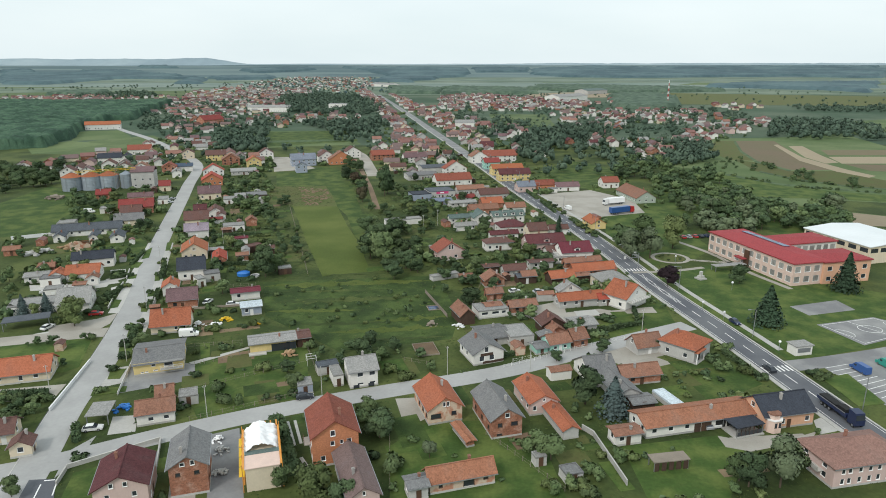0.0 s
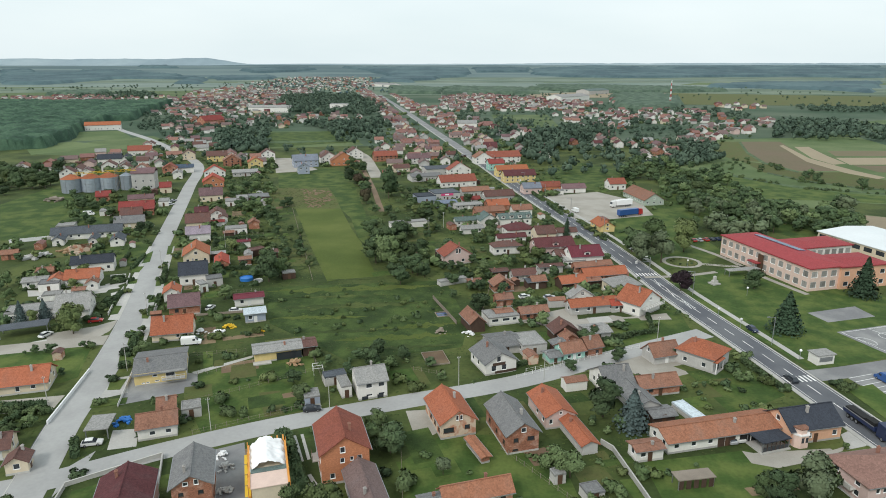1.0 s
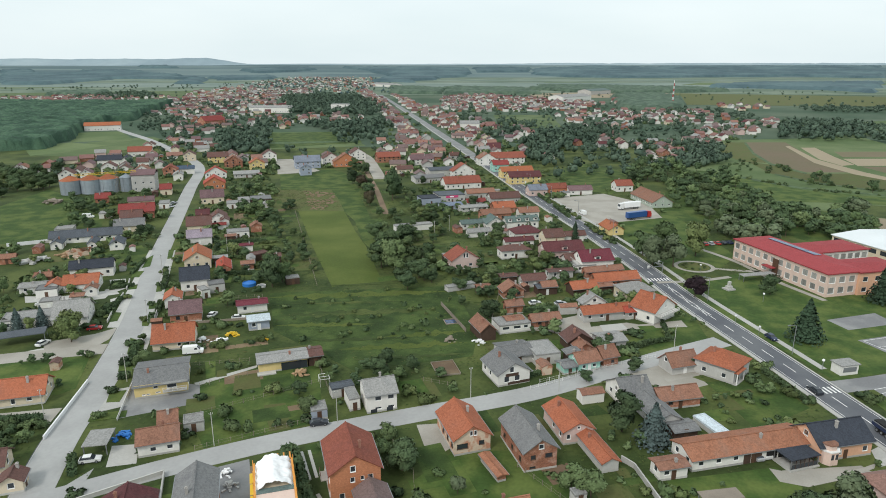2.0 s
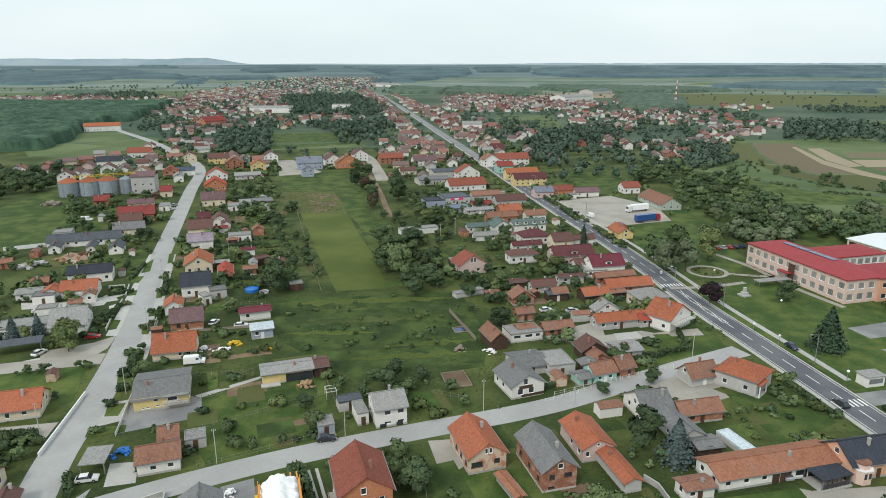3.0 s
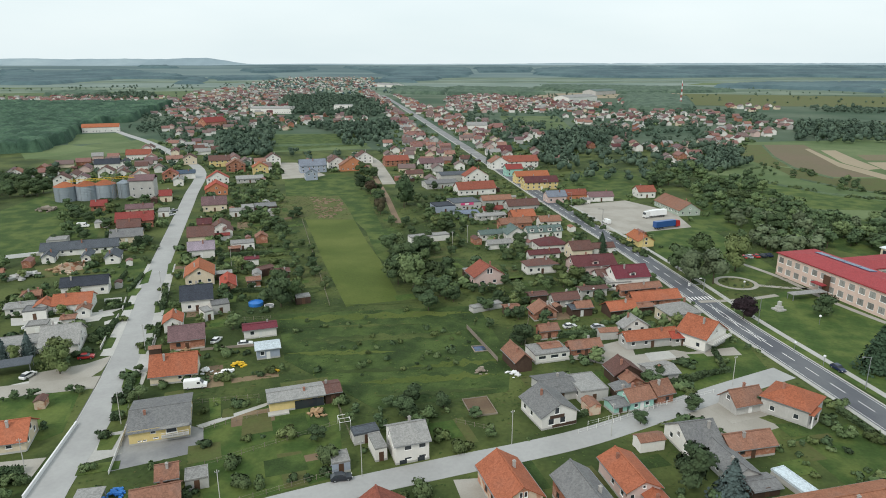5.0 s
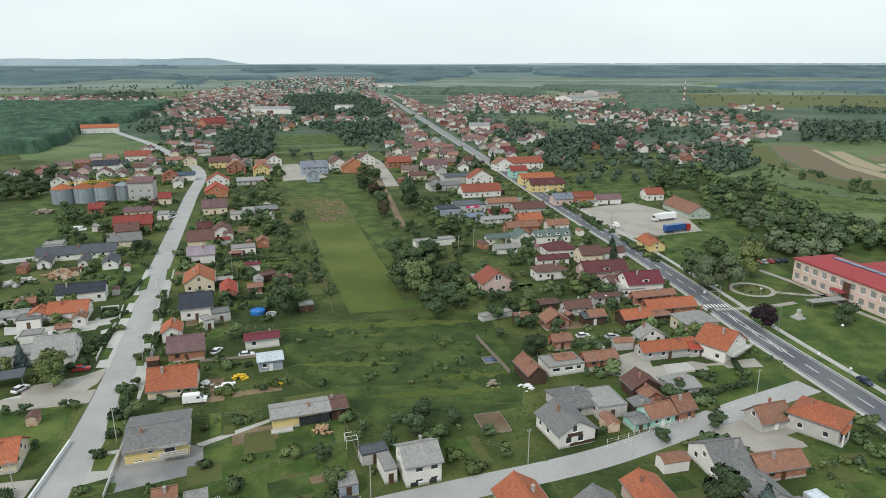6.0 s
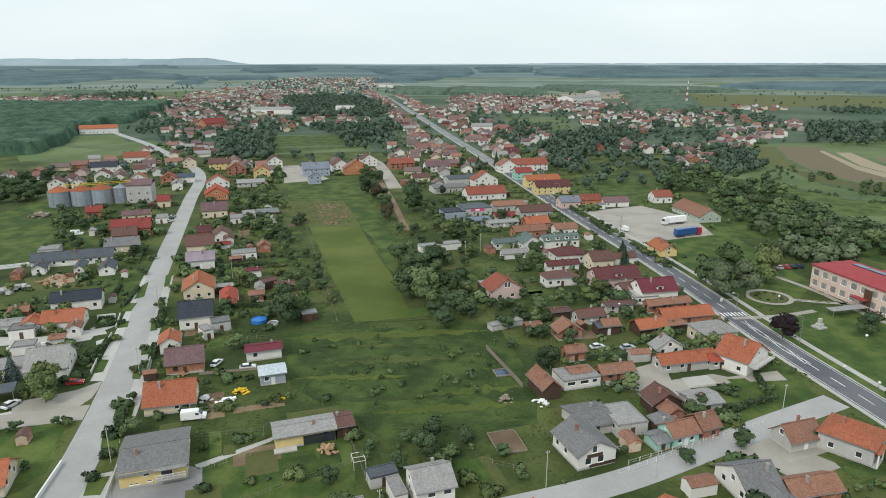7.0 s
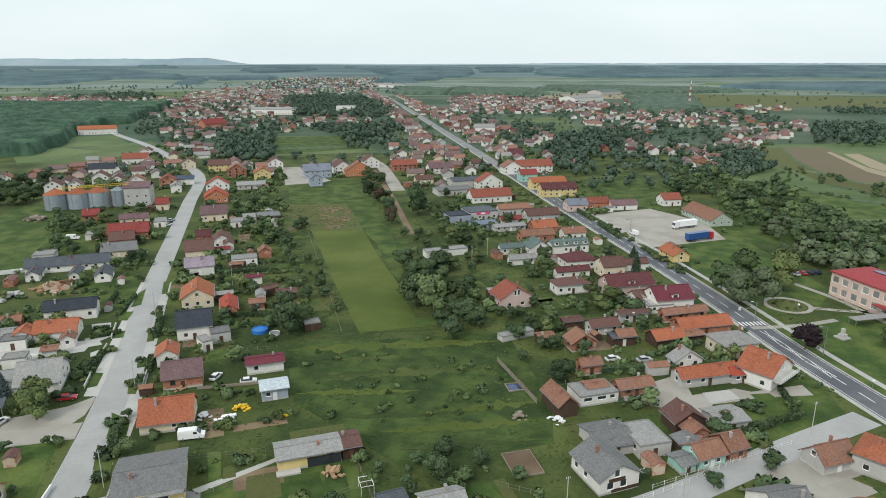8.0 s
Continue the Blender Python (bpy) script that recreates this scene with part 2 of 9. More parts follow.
def inside(poly, x, y):
    c, j = False, len(poly) - 1
    for i in range(len(poly)):
        (xi, yi), (xj, yj) = poly[i], poly[j]
        if (yi > y) != (yj > y) and x < (xj - xi) * (y - yi) / (yj - yi) + xi:
            c = not c
        j = i
    return c


# ---- ground, fields, roads ----
me = mesh("ground", [(-5200, -500, 0), (5200, -500, 0), (5200, 5200, 0), (-5200, 5200, 0)], [(0, 1, 2, 3)], "grass_wild")
tagged(new("ground", me), "flat plain of rough grass and gardens", "ground", kind="structure")


def patch(name, poly, material, label, z=0.03):
    if material in ("concrete", "gravel", "asphalt_old", "asphalt"):
        PAVED.append(poly)
    if material in ("grass_lawn", "grass_mown"):
        MOWN.append(poly)
    v, f = prism(poly, -0.2, z)
    return tagged(new(name, mesh(name, v, f, material)), label, name.replace("_", " "), kind="structure")


def smooth(pts, n=6):
    out = []
    for i in range(len(pts) - 1):
        p0, p1, p2, p3 = (Vector(pts[max(0, min(len(pts) - 1, k))]) for k in (i - 1, i, i + 1, i + 2))
        for s in range(n):
            t = s / n
            out.append(0.5 * ((2 * p1) + (p2 - p0) * t + (2 * p0 - 5 * p1 + 4 * p2 - p3) * t * t + (3 * p1 - p0 - 3 * p2 + p3) * t ** 3))
    return out + [Vector(pts[-1])]


def ribbon(pts, left, right, z0, z1):
    """A strip along pts between two offsets to its right (minus: left)."""
    vs = []
    for i, p in enumerate(pts):
        d = (pts[min(i + 1, len(pts) - 1)] - pts[max(i - 1, 0)]).normalized()
        n = Vector((d.y, -d.x))
        a, b = p + n * left, p + n * right
        vs += [(a.x, a.y, z1), (b.x, b.y, z1), (a.x, a.y, z0), (b.x, b.y, z0)]
    fs = []
    for i in range(len(pts) - 1):
        k, m = 4 * i, 4 * i + 4
        fs += [(k, k + 1, m + 1, m), (k + 2, k, m, m + 2), (k + 1, k + 3, m + 3, m + 1)]
    n = len(vs)
    return vs, fs + [(0, 2, 3, 1), (n - 4, n - 3, n - 1, n - 2)]


def road(name, pts, width, material, label, z=0.06):
    line = smooth(pts)
    v, f = ribbon(line, -width / 2, width / 2, -0.2, z)
    for a, b in zip(line, line[1:]):
        LANES.append((a.x, a.y, b.x, b.y, width / 2))
    ob = tagged(new(name, mesh(name, v, f, material)), label, "road", kind="structure")
    return ob, line


# main road with its lines, pavement and kerbs
MAIN = [(97.0, 102.5), (95.4, 120.9), (93.6, 133.6), (90.1, 158.3), (86.9, 178.9), (79.8, 221.8), (76.1, 256.7), (69.7, 303.3), (59.6, 360.9), (47.9, 432.2), (34.6, 520.6), (14.8, 651.4), (-9.4, 805.2), (-36.6, 983.8), (-77.7, 1243.8), (-144.8, 1655.7), (-192.0, 1922.0)]
main_road, main_line = road("road_main", MAIN, 8.6, "asphalt", "straight dark asphalt main road with white lines")


def stretch(line, y0, y1):
    return [p for p in line if y0 <= p.y <= y1]


def along(line, y):
    for a, b in zip(line, line[1:]):
        if a.y <= y <= b.y:
            t = (y - a.y) / (b.y - a.y)
            d = (b - a).normalized()
            return a.lerp(b, t), d
    return line[-1], (line[-1] - line[-2]).normalized()


v, f = ribbon(stretch(main_line, 540, 1900), -4.3, 4.3, 0.0, 0.1)
tagged(new("road_main_far", mesh("road_main_far", v, f, "asphalt_old")), "lighter grey far stretch of the main road", "road", kind="structure")
for off in (-3.75, 3.75):
    v, f = ribbon(stretch(main_line, 60, 900), off - 0.05, off + 0.05, 0.05, 0.08)
    part("edge_line", mesh("edge_line", v, f, "paint_white"), main_road)
y = 104.0
while y < 680:
    if not 203 < y < 240:
        p, d = along(main_line, y)
        q, e = along(main_line, y + 5)
        v, f = ribbon([p, q], -0.1, 0.1, 0.05, 0.07)
        part("centre_dash", mesh("centre_dash", v, f, "paint_white"), main_road)
    y += 9.0
# hatched island between the lanes
for off, y0, y1 in ((-0.7, 205, 238), (0.7, 205, 238)):
    v, f = ribbon(stretch(main_line, y0, y1), off - 0.05, off + 0.05, 0.05, 0.08)
    part("edge_line", mesh("edge_line", v, f, "paint_white"), main_road)
for i in range(3):
    for s in (-1, 1):
        p, d = along(main_line, 207 + i * 10.5)
        n = Vector((d.y, -d.x)) * s
        v, f = ribbon([p - n * 0.8, p + n * 0.8 + d * 9.5], -0.1, 0.1, 0.05, 0.07 + 0.004 * s)
        part("hatch_bar", mesh("hatch_bar", v, f, "paint_white"), main_road)
# pedestrian crossing on the side street and on the main road
for i in range(7):
    p, d = along(main_line, 241.5)
    n = Vector((d.y, -d.x))
    a = p + n * (-3.6 + i * 1.2)
    v, f = ribbon([a, a + d * 3.0], -0.25, 0.25, 0.05, 0.075)
    part("crossing_bar", mesh("crossing_bar", v, f, "paint_white"), main_road)
for i in range(7):
    p, d = along(main_line, 155.5)
    n = Vector((d.y, -d.x))
    a = p + n * (-3.6 + i * 1.2)
    v, f = ribbon([a, a + d * 3.2], -0.25, 0.25, 0.05, 0.075)
    part("crossing_bar", mesh("crossing_bar", v, f, "paint_white"), main_road)
v, f = ribbon(stretch(main_line, 60, 1250), -5.6, -4.4, -0.1, 0.14)
tagged(new("pavement_1", mesh("pavement", v, f, "concrete")), "narrow grey concrete pavement beside the main road", "pavement", kind="structure")
v, f = ribbon(stretch(main_line, 165, 430), 7.6, 9.4, -0.1, 0.12)
tagged(new("pavement_2", mesh("pavement", v, f, "concrete")), "grey footpath behind the grass verge", "pavement", kind="structure")
v, f = ribbon(stretch(main_line, 60, 560), 4.35, 4.75, -0.1, 0.16)
tagged(new("kerb_1", mesh("kerb", v, f, "concrete")), "pale concrete kerb of the main road", "kerb", kind="structure")

LEFT = [(-74.5, 92.7), (-77.1, 102.2), (-80.8, 118.1), (-85.9, 138.8), (-89.7, 163.0), (-100.3, 206.1), (-118.5, 266.4), (-139.2, 341.1), (-161.8, 423.5), (-190.6, 522.3), (-251.9, 622.5), (-306.3, 703.6), (-376.2, 794.2), (-400.9, 837.1)]
left_road, left_line = road("road_side", LEFT, 7.4, "road_light", "pale worn concrete-grey village street")
v, f = ribbon(left_line[8:70], -3.9, -3.72, -0.1, 0.1)
tagged(new("kerb_2", mesh("kerb", v, f, "concrete")), "pale concrete kerb of the village street", "kerb", kind="structure")
v, f = ribbon(left_line[7:60], -4.12, -3.96, -0.1, 0.05)
tagged(new("drain_1", mesh("drain", v, f, "asphalt")), "dark drainage channel along the village street", "drain", kind="structure")
CROSS = [(-93.1, 109.6), (-85.5, 112.8), (-77.4, 116.1), (-57.7, 126.9), (-35.4, 137.1), (-9.6, 146.5), (7.3, 152.1), (20.9, 157.5), (36.2, 165.4), (49.7, 172.7), (60.6, 178.4), (77.9, 186.9)]
cross_road, cross_line = road("road_cross", CROSS, 6.6, "road_light", "pale grey cross street between two roads", 0.065)
road("road_school", [(95.0, 158.9), (107.1, 161.6), (125.6, 166.8), (153.8, 176.3)], 6.0, "asphalt_old", "grey side street beside the playground", 0.055)
road("road_driveway", [(-133.9, 173.7), (-125.8, 176.0), (-113.1, 179.5), (-98.3, 183.2)], 7.0, "gravel", "gravel side lane joining the village street", 0.05)
road("road_far", [(-85.4, 621.8), (-65.4, 570.0), (-53.2, 509.8), (-44.5, 461.7)], 9.0, "gravel", "pale gravel access road behind houses", 0.05)
road("track_1", [(-57.4, 494.1), (-43.9, 424.0), (-35.0, 370.0), (-32.1, 353.4)], 3.2, "dirt_path", "brown earth track between hedges", 0.05)

patch("yard_20", [(-147.4, 226.5), (-131.3, 226.4), (-130.5, 229.4), (-118.3, 232.0), (-115.8, 228.9), (-128.1, 222.2), (-143.4, 220.2)], "concrete", "pale concrete yard behind the street houses", 0.05)
patch("yard_21", [(-122.6, 232.5), (-118.3, 238.5), (-116.1, 234.7), (-118.8, 229.3)], "concrete", "pale concrete drive to a street house", 0.055)
patch("yard_22", [(-126.5, 244.0), (-121.2, 245.5), (-119.3, 241.5), (-124.1, 239.5)], "concrete", "pale concrete drive to a street house", 0.055)
patch("junction_1", [(-76.1, 101.4), (-78.4, 110.5), (-73.3, 110.9), (-68.8, 101.3)], "asphalt", "newer dark asphalt at the street junction", 0.075)
patch("junction_2", [(-73.8, 110.9), (-76.1, 120.1), (-73.2, 126.1), (-72.6, 120.1)], "road_light", "worn corner of the street junction", 0.055)
for xa, ya, xb, yb in ((*(-74.2, 105.0), *(-75.3, 109.1)), (*(-75.3, 110.2), *(-73.4, 110.5)), (*(-71.2, 105.7), *(-72.5, 109.4))):
    v, f = ribbon([Vector((xa, ya)), Vector((xb, yb))], -0.12, 0.12, 0.05, 0.09)
    tagged(new("road_marking", mesh("road_marking", v, f, "paint_white")), "white painted line at the junction", "marking", kind="structure")

# paved yards
patch("yard_1", [(-77.7, 145.0), (-61.2, 152.3), (-64.3, 161.1), (-83.2, 166.5)], "asphalt_old", "grey paved yard round the yellow house")
patch("yard_2", [(63.4, 394.3), (97.1, 407.9), (114.8, 377.2), (111.9, 343.2), (75.4, 330.2), (68.9, 337.7)], "gravel", "broad gravel lorry park beside the main road", 0.05)
patch("yard_3", [(102.5, 161.6), (134.0, 171.7), (121.0, 142.7), (106.5, 137.9)], "asphalt_old", "grey car park with marked bays", 0.045)
patch("yard_4", [(-9.4, 142.0), (-4.6, 142.5), (-2.1, 132.6), (-6.3, 128.3)], "gravel", "paved yard beside the orange-roofed house")
patch("yard_5", [(23.7, 195.9), (33.9, 204.4), (43.5, 209.4), (42.2, 198.0), (54.0, 201.3), (57.4, 199.6), (71.7, 203.0), (71.7, 197.7), (58.1, 196.7), (51.0, 194.6), (45.5, 193.6), (39.7, 186.2), (38.2, 194.7), (32.7, 192.1)], "gravel", "bare gravel farmyard between barns")
patch("yard_15", [(45.1, 199.1), (52.3, 200.7), (53.1, 196.2), (45.2, 194.1)], "concrete", "new white concrete slab in the farmyard", 0.05)
patch("lawn_15", [(48.3, 182.6), (60.5, 186.8), (62.0, 180.2), (44.6, 171.9)], "grass_lawn", "mown green garden lawn beside the street", 0.05)
patch("lawn_16", [(-156.0, 281.3), (-130.6, 289.5), (-120.8, 258.3), (-127.7, 252.8), (-136.2, 269.2)], "grass_lawn", "green lawn beside the village street", 0.036)
patch("yard_6", [(-139.3, 559.1), (-126.2, 559.0), (-90.3, 494.4), (-119.9, 481.9)], "gravel", "pale gravel yard beside a blue-grey house")
patch("yard_7", [(-71.0, 126.5), (-65.5, 127.8), (-67.9, 134.8), (-73.4, 134.1)], "concrete", "concrete yard beside an old house")
patch("yard_8", [(-103.5, 141.1), (-91.6, 142.6), (-92.6, 150.1), (-107.5, 147.3)], "gravel", "paved forecourt of a long house")
patch("yard_9", [(50.1, 172.3), (66.7, 181.1), (65.0, 166.2), (53.6, 162.0)], "gravel", "gravel forecourt at the street corner", 0.045)
patch("yard_10", [(44.1, 167.0), (54.8, 171.4), (64.1, 160.7), (52.7, 155.9)], "gravel", "bare yard with rubble beside a barn")
patch("yard_11", [(63.6, 124.4), (80.3, 125.9), (81.9, 122.1), (64.4, 120.7)], "gravel", "gravel drive beside the dark-roofed house")
patch("path_1", [(-66.2, 162.2), (-53.0, 172.3), (-52.4, 171.1), (-64.9, 160.8)], "concrete", "narrow concrete garden path")
for a, b, c, d in (((-110.0, 187.7), (-119.4, 181.7), (-116.1, 178.3), (-100.0, 181.5)), ((-146.4, 317.1), (-143.7, 325.6), (-142.2, 322.1), (-144.6, 313.1)), ((-91.2, 173.4), (-87.0, 174.9), (-85.0, 170.3), (-89.5, 168.1)), ((-86.9, 157.9), (-81.6, 160.2), (-77.8, 151.2), (-83.7, 147.7)), ((-123.0, 233.0), (-116.9, 239.3), (-115.5, 236.3), (-121.0, 229.8)), ((-116.4, 223.3), (-112.5, 228.2), (-111.4, 224.4), (-115.1, 220.7))):
    patch("driveway", [a, b, c, d], "concrete", "pale concrete driveway apron", 0.04)

for poly in ([(-85.1, 157.6), (-81.4, 158.6), (-80.5, 152.8), (-83.5, 152.5)], [(-91.6, 177.3), (-87.2, 176.1), (-84.1, 167.3), (-88.1, 168.4)], [(-95.0, 190.7), (-90.3, 188.0), (-89.7, 183.6), (-92.2, 184.9)], [(-84.3, 147.1), (-76.8, 148.8), (-75.9, 145.9), (-83.4, 143.7)], [(-116.3, 238.0), (-113.8, 238.8), (-112.1, 233.8), (-114.7, 233.0)], [(-115.4, 228.2), (-112.0, 228.2), (-111.8, 217.9), (-113.8, 220.0)], [(-109.8, 211.2), (-106.7, 210.8), (-104.8, 203.7), (-107.0, 202.5)], [(-122.1, 254.2), (-118.3, 254.7), (-116.9, 247.0), (-119.9, 247.0)], [(-98.5, 207.3), (-95.6, 208.5), (-93.4, 199.5), (-95.4, 199.6)], [(-92.6, 184.8), (-88.9, 186.5), (-86.7, 179.5), (-90.9, 179.6)], [(-101.4, 219.2), (-99.0, 219.9), (-97.4, 214.4), (-99.3, 213.7)], [(-106.2, 237.1), (-104.2, 237.9), (-102.1, 231.3), (-103.8, 230.5)], [(-111.9, 256.7), (-110.1, 257.7), (-108.0, 250.7), (-109.4, 249.7)], [(-123.8, 276.8), (-124.4, 272.0), (-120.8, 258.3), (-118.6, 260.9)], [(-120.4, 284.2), (-118.9, 286.8), (-114.3, 271.9), (-115.8, 270.8)]):
    patch("verge", poly, "grass_lawn", "small green verge between driveways", 0.11)

for a, b, c, d in (((-33.3, 131.6), (-32.7, 131.8), (-29.1, 122.1), (-29.8, 121.9)), ((-31.8, 132.1), (-31.2, 132.3), (-27.9, 122.9), (-28.5, 122.7)), ((-28.6, 116.9), (-28.0, 117.3), (-25.2, 112.1), (-25.8, 111.6)), ((-27.5, 117.5), (-26.9, 117.9), (-24.0, 112.9), (-24.7, 112.3))):
    patch("driveway", [a, b, c, d], "concrete", "pair of concrete wheel tracks beside the house", 0.06)
patch("lawn_17", [(-69.2, 105.0), (-71.0, 112.7), (-57.3, 121.2), (-52.5, 105.2)], "grass_lawn", "walled green lawn round the maroon-roofed house", 0.033)
patch("yard_16", [(-48.7, 126.4), (-43.1, 129.1), (-34.8, 103.4), (-41.7, 103.5)], "asphalt_old", "grey builders' yard with rubble", 0.034)
patch("yard_17", [(-51.0, 110.3), (-46.4, 111.8), (-44.1, 104.3), (-48.9, 103.5)], "gravel", "pale gravel forecourt of a brick house", 0.035)
patch("yard_18", [(61.4, 125.1), (69.2, 122.0), (79.8, 125.0), (83.9, 126.7), (82.3, 124.9), (73.0, 121.1), (66.0, 119.1), (61.4, 120.8)], "gravel", "curved gravel drive beside the farm range", 0.056)
patch("yard_19", [(85.7, 131.2), (89.9, 133.6), (91.2, 127.6), (83.7, 125.4)], "concrete", "pale concrete apron beside the main road", 0.057)
patch("lawn_18", [(-117.6, 479.3), (-100.6, 483.9), (-86.5, 509.0), (-71.7, 486.1), (-57.1, 434.2), (-45.9, 375.8), (-32.1, 305.2), (-33.9, 285.6), (-38.0, 296.0), (-46.8, 336.9), (-55.3, 359.3), (-64.8, 397.3), (-72.3, 423.1), (-104.2, 423.3)], "grass_lawn", "fresh green turf at the head of the meadow", 0.043)
patch("lawn_19", [(109.4, 335.5), (143.6, 337.1), (158.8, 303.0), (172.5, 282.0), (218.2, 341.4), (198.8, 363.7), (169.9, 397.5), (167.2, 467.8), (126.4, 393.8)], "grass_lawn", "green grass between the trees and the fields", 0.028)
patch("lawn_20", [(64.8, 448.1), (82.5, 497.5), (111.1, 533.0), (130.2, 501.6), (126.8, 447.7), (99.0, 413.8), (69.8, 411.0)], "grass_lawn", "green paddock behind the lorry park", 0.029)
patch("pavement_1", [(-91.2, 177.8), (-85.5, 177.8), (-87.9, 187.2), (-96.0, 214.4), (-107.0, 250.7), (-117.5, 284.2), (-120.0, 284.2), (-108.9, 246.0), (-99.1, 211.1)], "concrete", "worn concrete strip with driveways along the street", 0.058)
patch("pavement_2", [(-105.5, 198.5), (-100.8, 198.5), (-117.5, 256.7), (-126.2, 284.3), (-128.7, 284.3), (-121.2, 256.7)], "concrete", "pale paved strip along the house gardens", 0.059)
for i in range(9):
    qa, qb = Vector((103.3, 157.5)).lerp(Vector((107.8, 141.4)), i / 8), Vector((110.7, 159.8)).lerp(Vector((117.5, 145.6)), i / 8)
    v, f = ribbon([qa, qb], -0.08, 0.08, 0.02, 0.06)
    tagged(new("road_marking", mesh("road_marking", v, f, "paint_white")), "white line between parking bays", "marking", kind="structure")
patch("yard_12", [(-136.8, 216.0), (-118.6, 224.4), (-119.5, 231.0), (-122.4, 231.8), (-141.6, 223.5)], "concrete", "pale concrete yard between house fronts")
patch("yard_13", [(-114.8, 181.5), (-118.6, 187.4), (-106.7, 193.6), (-102.1, 199.0), (-100.7, 189.7), (-102.3, 183.3)], "gravel", "gravel mouth of a side lane", 0.045)
patch("yard_14", [(-172.4, 281.4), (-157.5, 287.8), (-141.2, 272.1), (-161.4, 266.6)], "grass_dry", "rough dry plot beside a ruin", 0.047)

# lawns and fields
# paler, bluer than the near grass: haze put into the colour
patch("far_plain", [(-5000, 700), (-700, 640), (900, 640), (5000, 700), (5000, 4200), (-5000, 4200)], "plain_fields", "wide plain of fields and meadows in haze-pale colours", 0.012)
patch("meadow_1", [(-80.5, 360.8), (-55.4, 360.6), (-43.8, 315.1), (-36.2, 289.8), (-25.2, 241.6), (-35.3, 238.8), (-42.8, 235.9), (-57.6, 283.3)], "grass_mown", "long mown meadow of yellow-green grass")
patch("meadow_2", [(-63.6, 229.1), (0.8, 236.6), (7.5, 195.1), (5.0, 177.4), (-26.9, 169.1), (-54.1, 195.6)], "grass_meadow", "dark green orchard meadow with tall grass")
patch("meadow_3", [(-108.7, 421.5), (-72.3, 423.1), (-63.7, 394.1), (-55.4, 360.6), (-80.5, 360.8), (-86.1, 367.6), (-94.3, 363.6)], "grass_dry", "bare brownish patch in the meadow", 0.045)
patch("meadow_4", [(-69.6, 280.1), (-59.7, 281.7), (-52.3, 259.9), (-52.0, 255.8), (-62.3, 254.5)], "grass_dry", "dry mown plot behind a garden fence", 0.046)
patch("lawn_1", [(80.8, 234.6), (110.6, 250.2), (157.5, 215.2), (143.9, 176.4), (96.4, 161.7)], "grass_lawn", "smooth green lawn in front of the school")
patch("lawn_2", [(88.9, 350.4), (119.8, 350.2), (119.9, 273.3), (106.1, 256.5), (85.2, 248.9), (79.2, 292.8)], "grass_lawn", "green park lawn beside the road")
patch("lawn_3", [(-114.4, 158.1), (-124.3, 173.6), (-100.9, 179.8), (-94.5, 159.7), (-97.1, 156.4)], "grass_lawn", "bright green corner lawn")
patch("lawn_4", [(-65.9, 159.5), (-52.6, 170.8), (-36.1, 171.8), (-30.8, 143.8), (-53.7, 133.0), (-60.3, 144.0)], "grass_lawn", "green house garden behind a fence", 0.02)
patch("lawn_5", [(-9.3, 121.7), (-1.1, 131.8), (10.4, 131.8), (23.2, 123.6), (25.0, 101.4), (-7.9, 101.6)], "grass_lawn", "green lawn behind the brick houses", 0.02)
patch("lawn_6", [(39.6, 121.3), (62.9, 125.5), (64.9, 119.1), (54.4, 102.8), (39.8, 102.9)], "grass_lawn", "green lawn beside a long farm building", 0.02)
patch("lawn_7", [(63.5, 155.2), (79.6, 161.8), (82.6, 148.8), (65.8, 139.0)], "grass_lawn", "green corner garden lawn", 0.02)
patch("lawn_8", [(38.2, 192.6), (76.6, 206.6), (74.4, 188.4), (40.9, 173.9)], "grass_lawn", "green garden lawn beside the cross street", 0.02)
patch("lawn_9", [(99.2, 151.7), (107.3, 154.2), (107.1, 138.7), (99.8, 137.4)], "grass_lawn", "green verge between road and car park", 0.07)
patch("lawn_10", [(-250.1, 370.9), (-251.2, 424.1), (-188.6, 370.4), (-168.2, 322.3), (-186.0, 294.7), (-201.6, 294.8)], "grass_lawn", "green pasture beside the silos", 0.02)
patch("lawn_11", [(-152.3, 284.6), (-135.4, 292.3), (-125.1, 275.2), (-128.5, 250.5)], "grass_lawn", "green plot beside the street", 0.02)
patch("lawn_12", [(-221.0, 779.8), (-115.1, 779.0), (-73.9, 647.5), (-161.4, 621.8)], "field_green", "pale green field behind the houses", 0.03)
patch("lawn_13", [(-354.3, 678.2), (-313.1, 731.4), (-273.4, 677.6), (-305.5, 572.4), (-356.1, 583.7)], "field_green", "pale green field at the wood's edge", 0.03)
patch("lawn_14", [(91.4, 442.7), (130.7, 491.3), (129.9, 442.4), (97.6, 402.2)], "grass_lawn", "green paddock behind the road houses", 0.02)
patch("field_1", [(169.8, 475.7), (216.3, 573.9), (266.0, 673.3), (291.1, 694.9), (450.1, 717.1), (394.3, 474.0), (240.7, 310.2), (200.3, 366.0), (171.3, 400.3)], "field_green", "wide green field beyond the trees", 0.04)
patch("field_2", [(303.9, 672.9), (344.3, 672.6), (320.6, 593.6), (302.7, 530.6), (300.3, 487.2), (265.5, 487.4), (260.5, 531.0), (275.6, 593.9)], "field_brown", "brown harvested field strip", 0.06)
patch("field_3", [(327.4, 639.6), (333.5, 644.1), (309.4, 553.5), (307.9, 487.1), (311.2, 459.3), (302.0, 452.3), (294.8, 479.3), (296.6, 533.9)], "field_tan", "pale dirt track through the fields", 0.08)
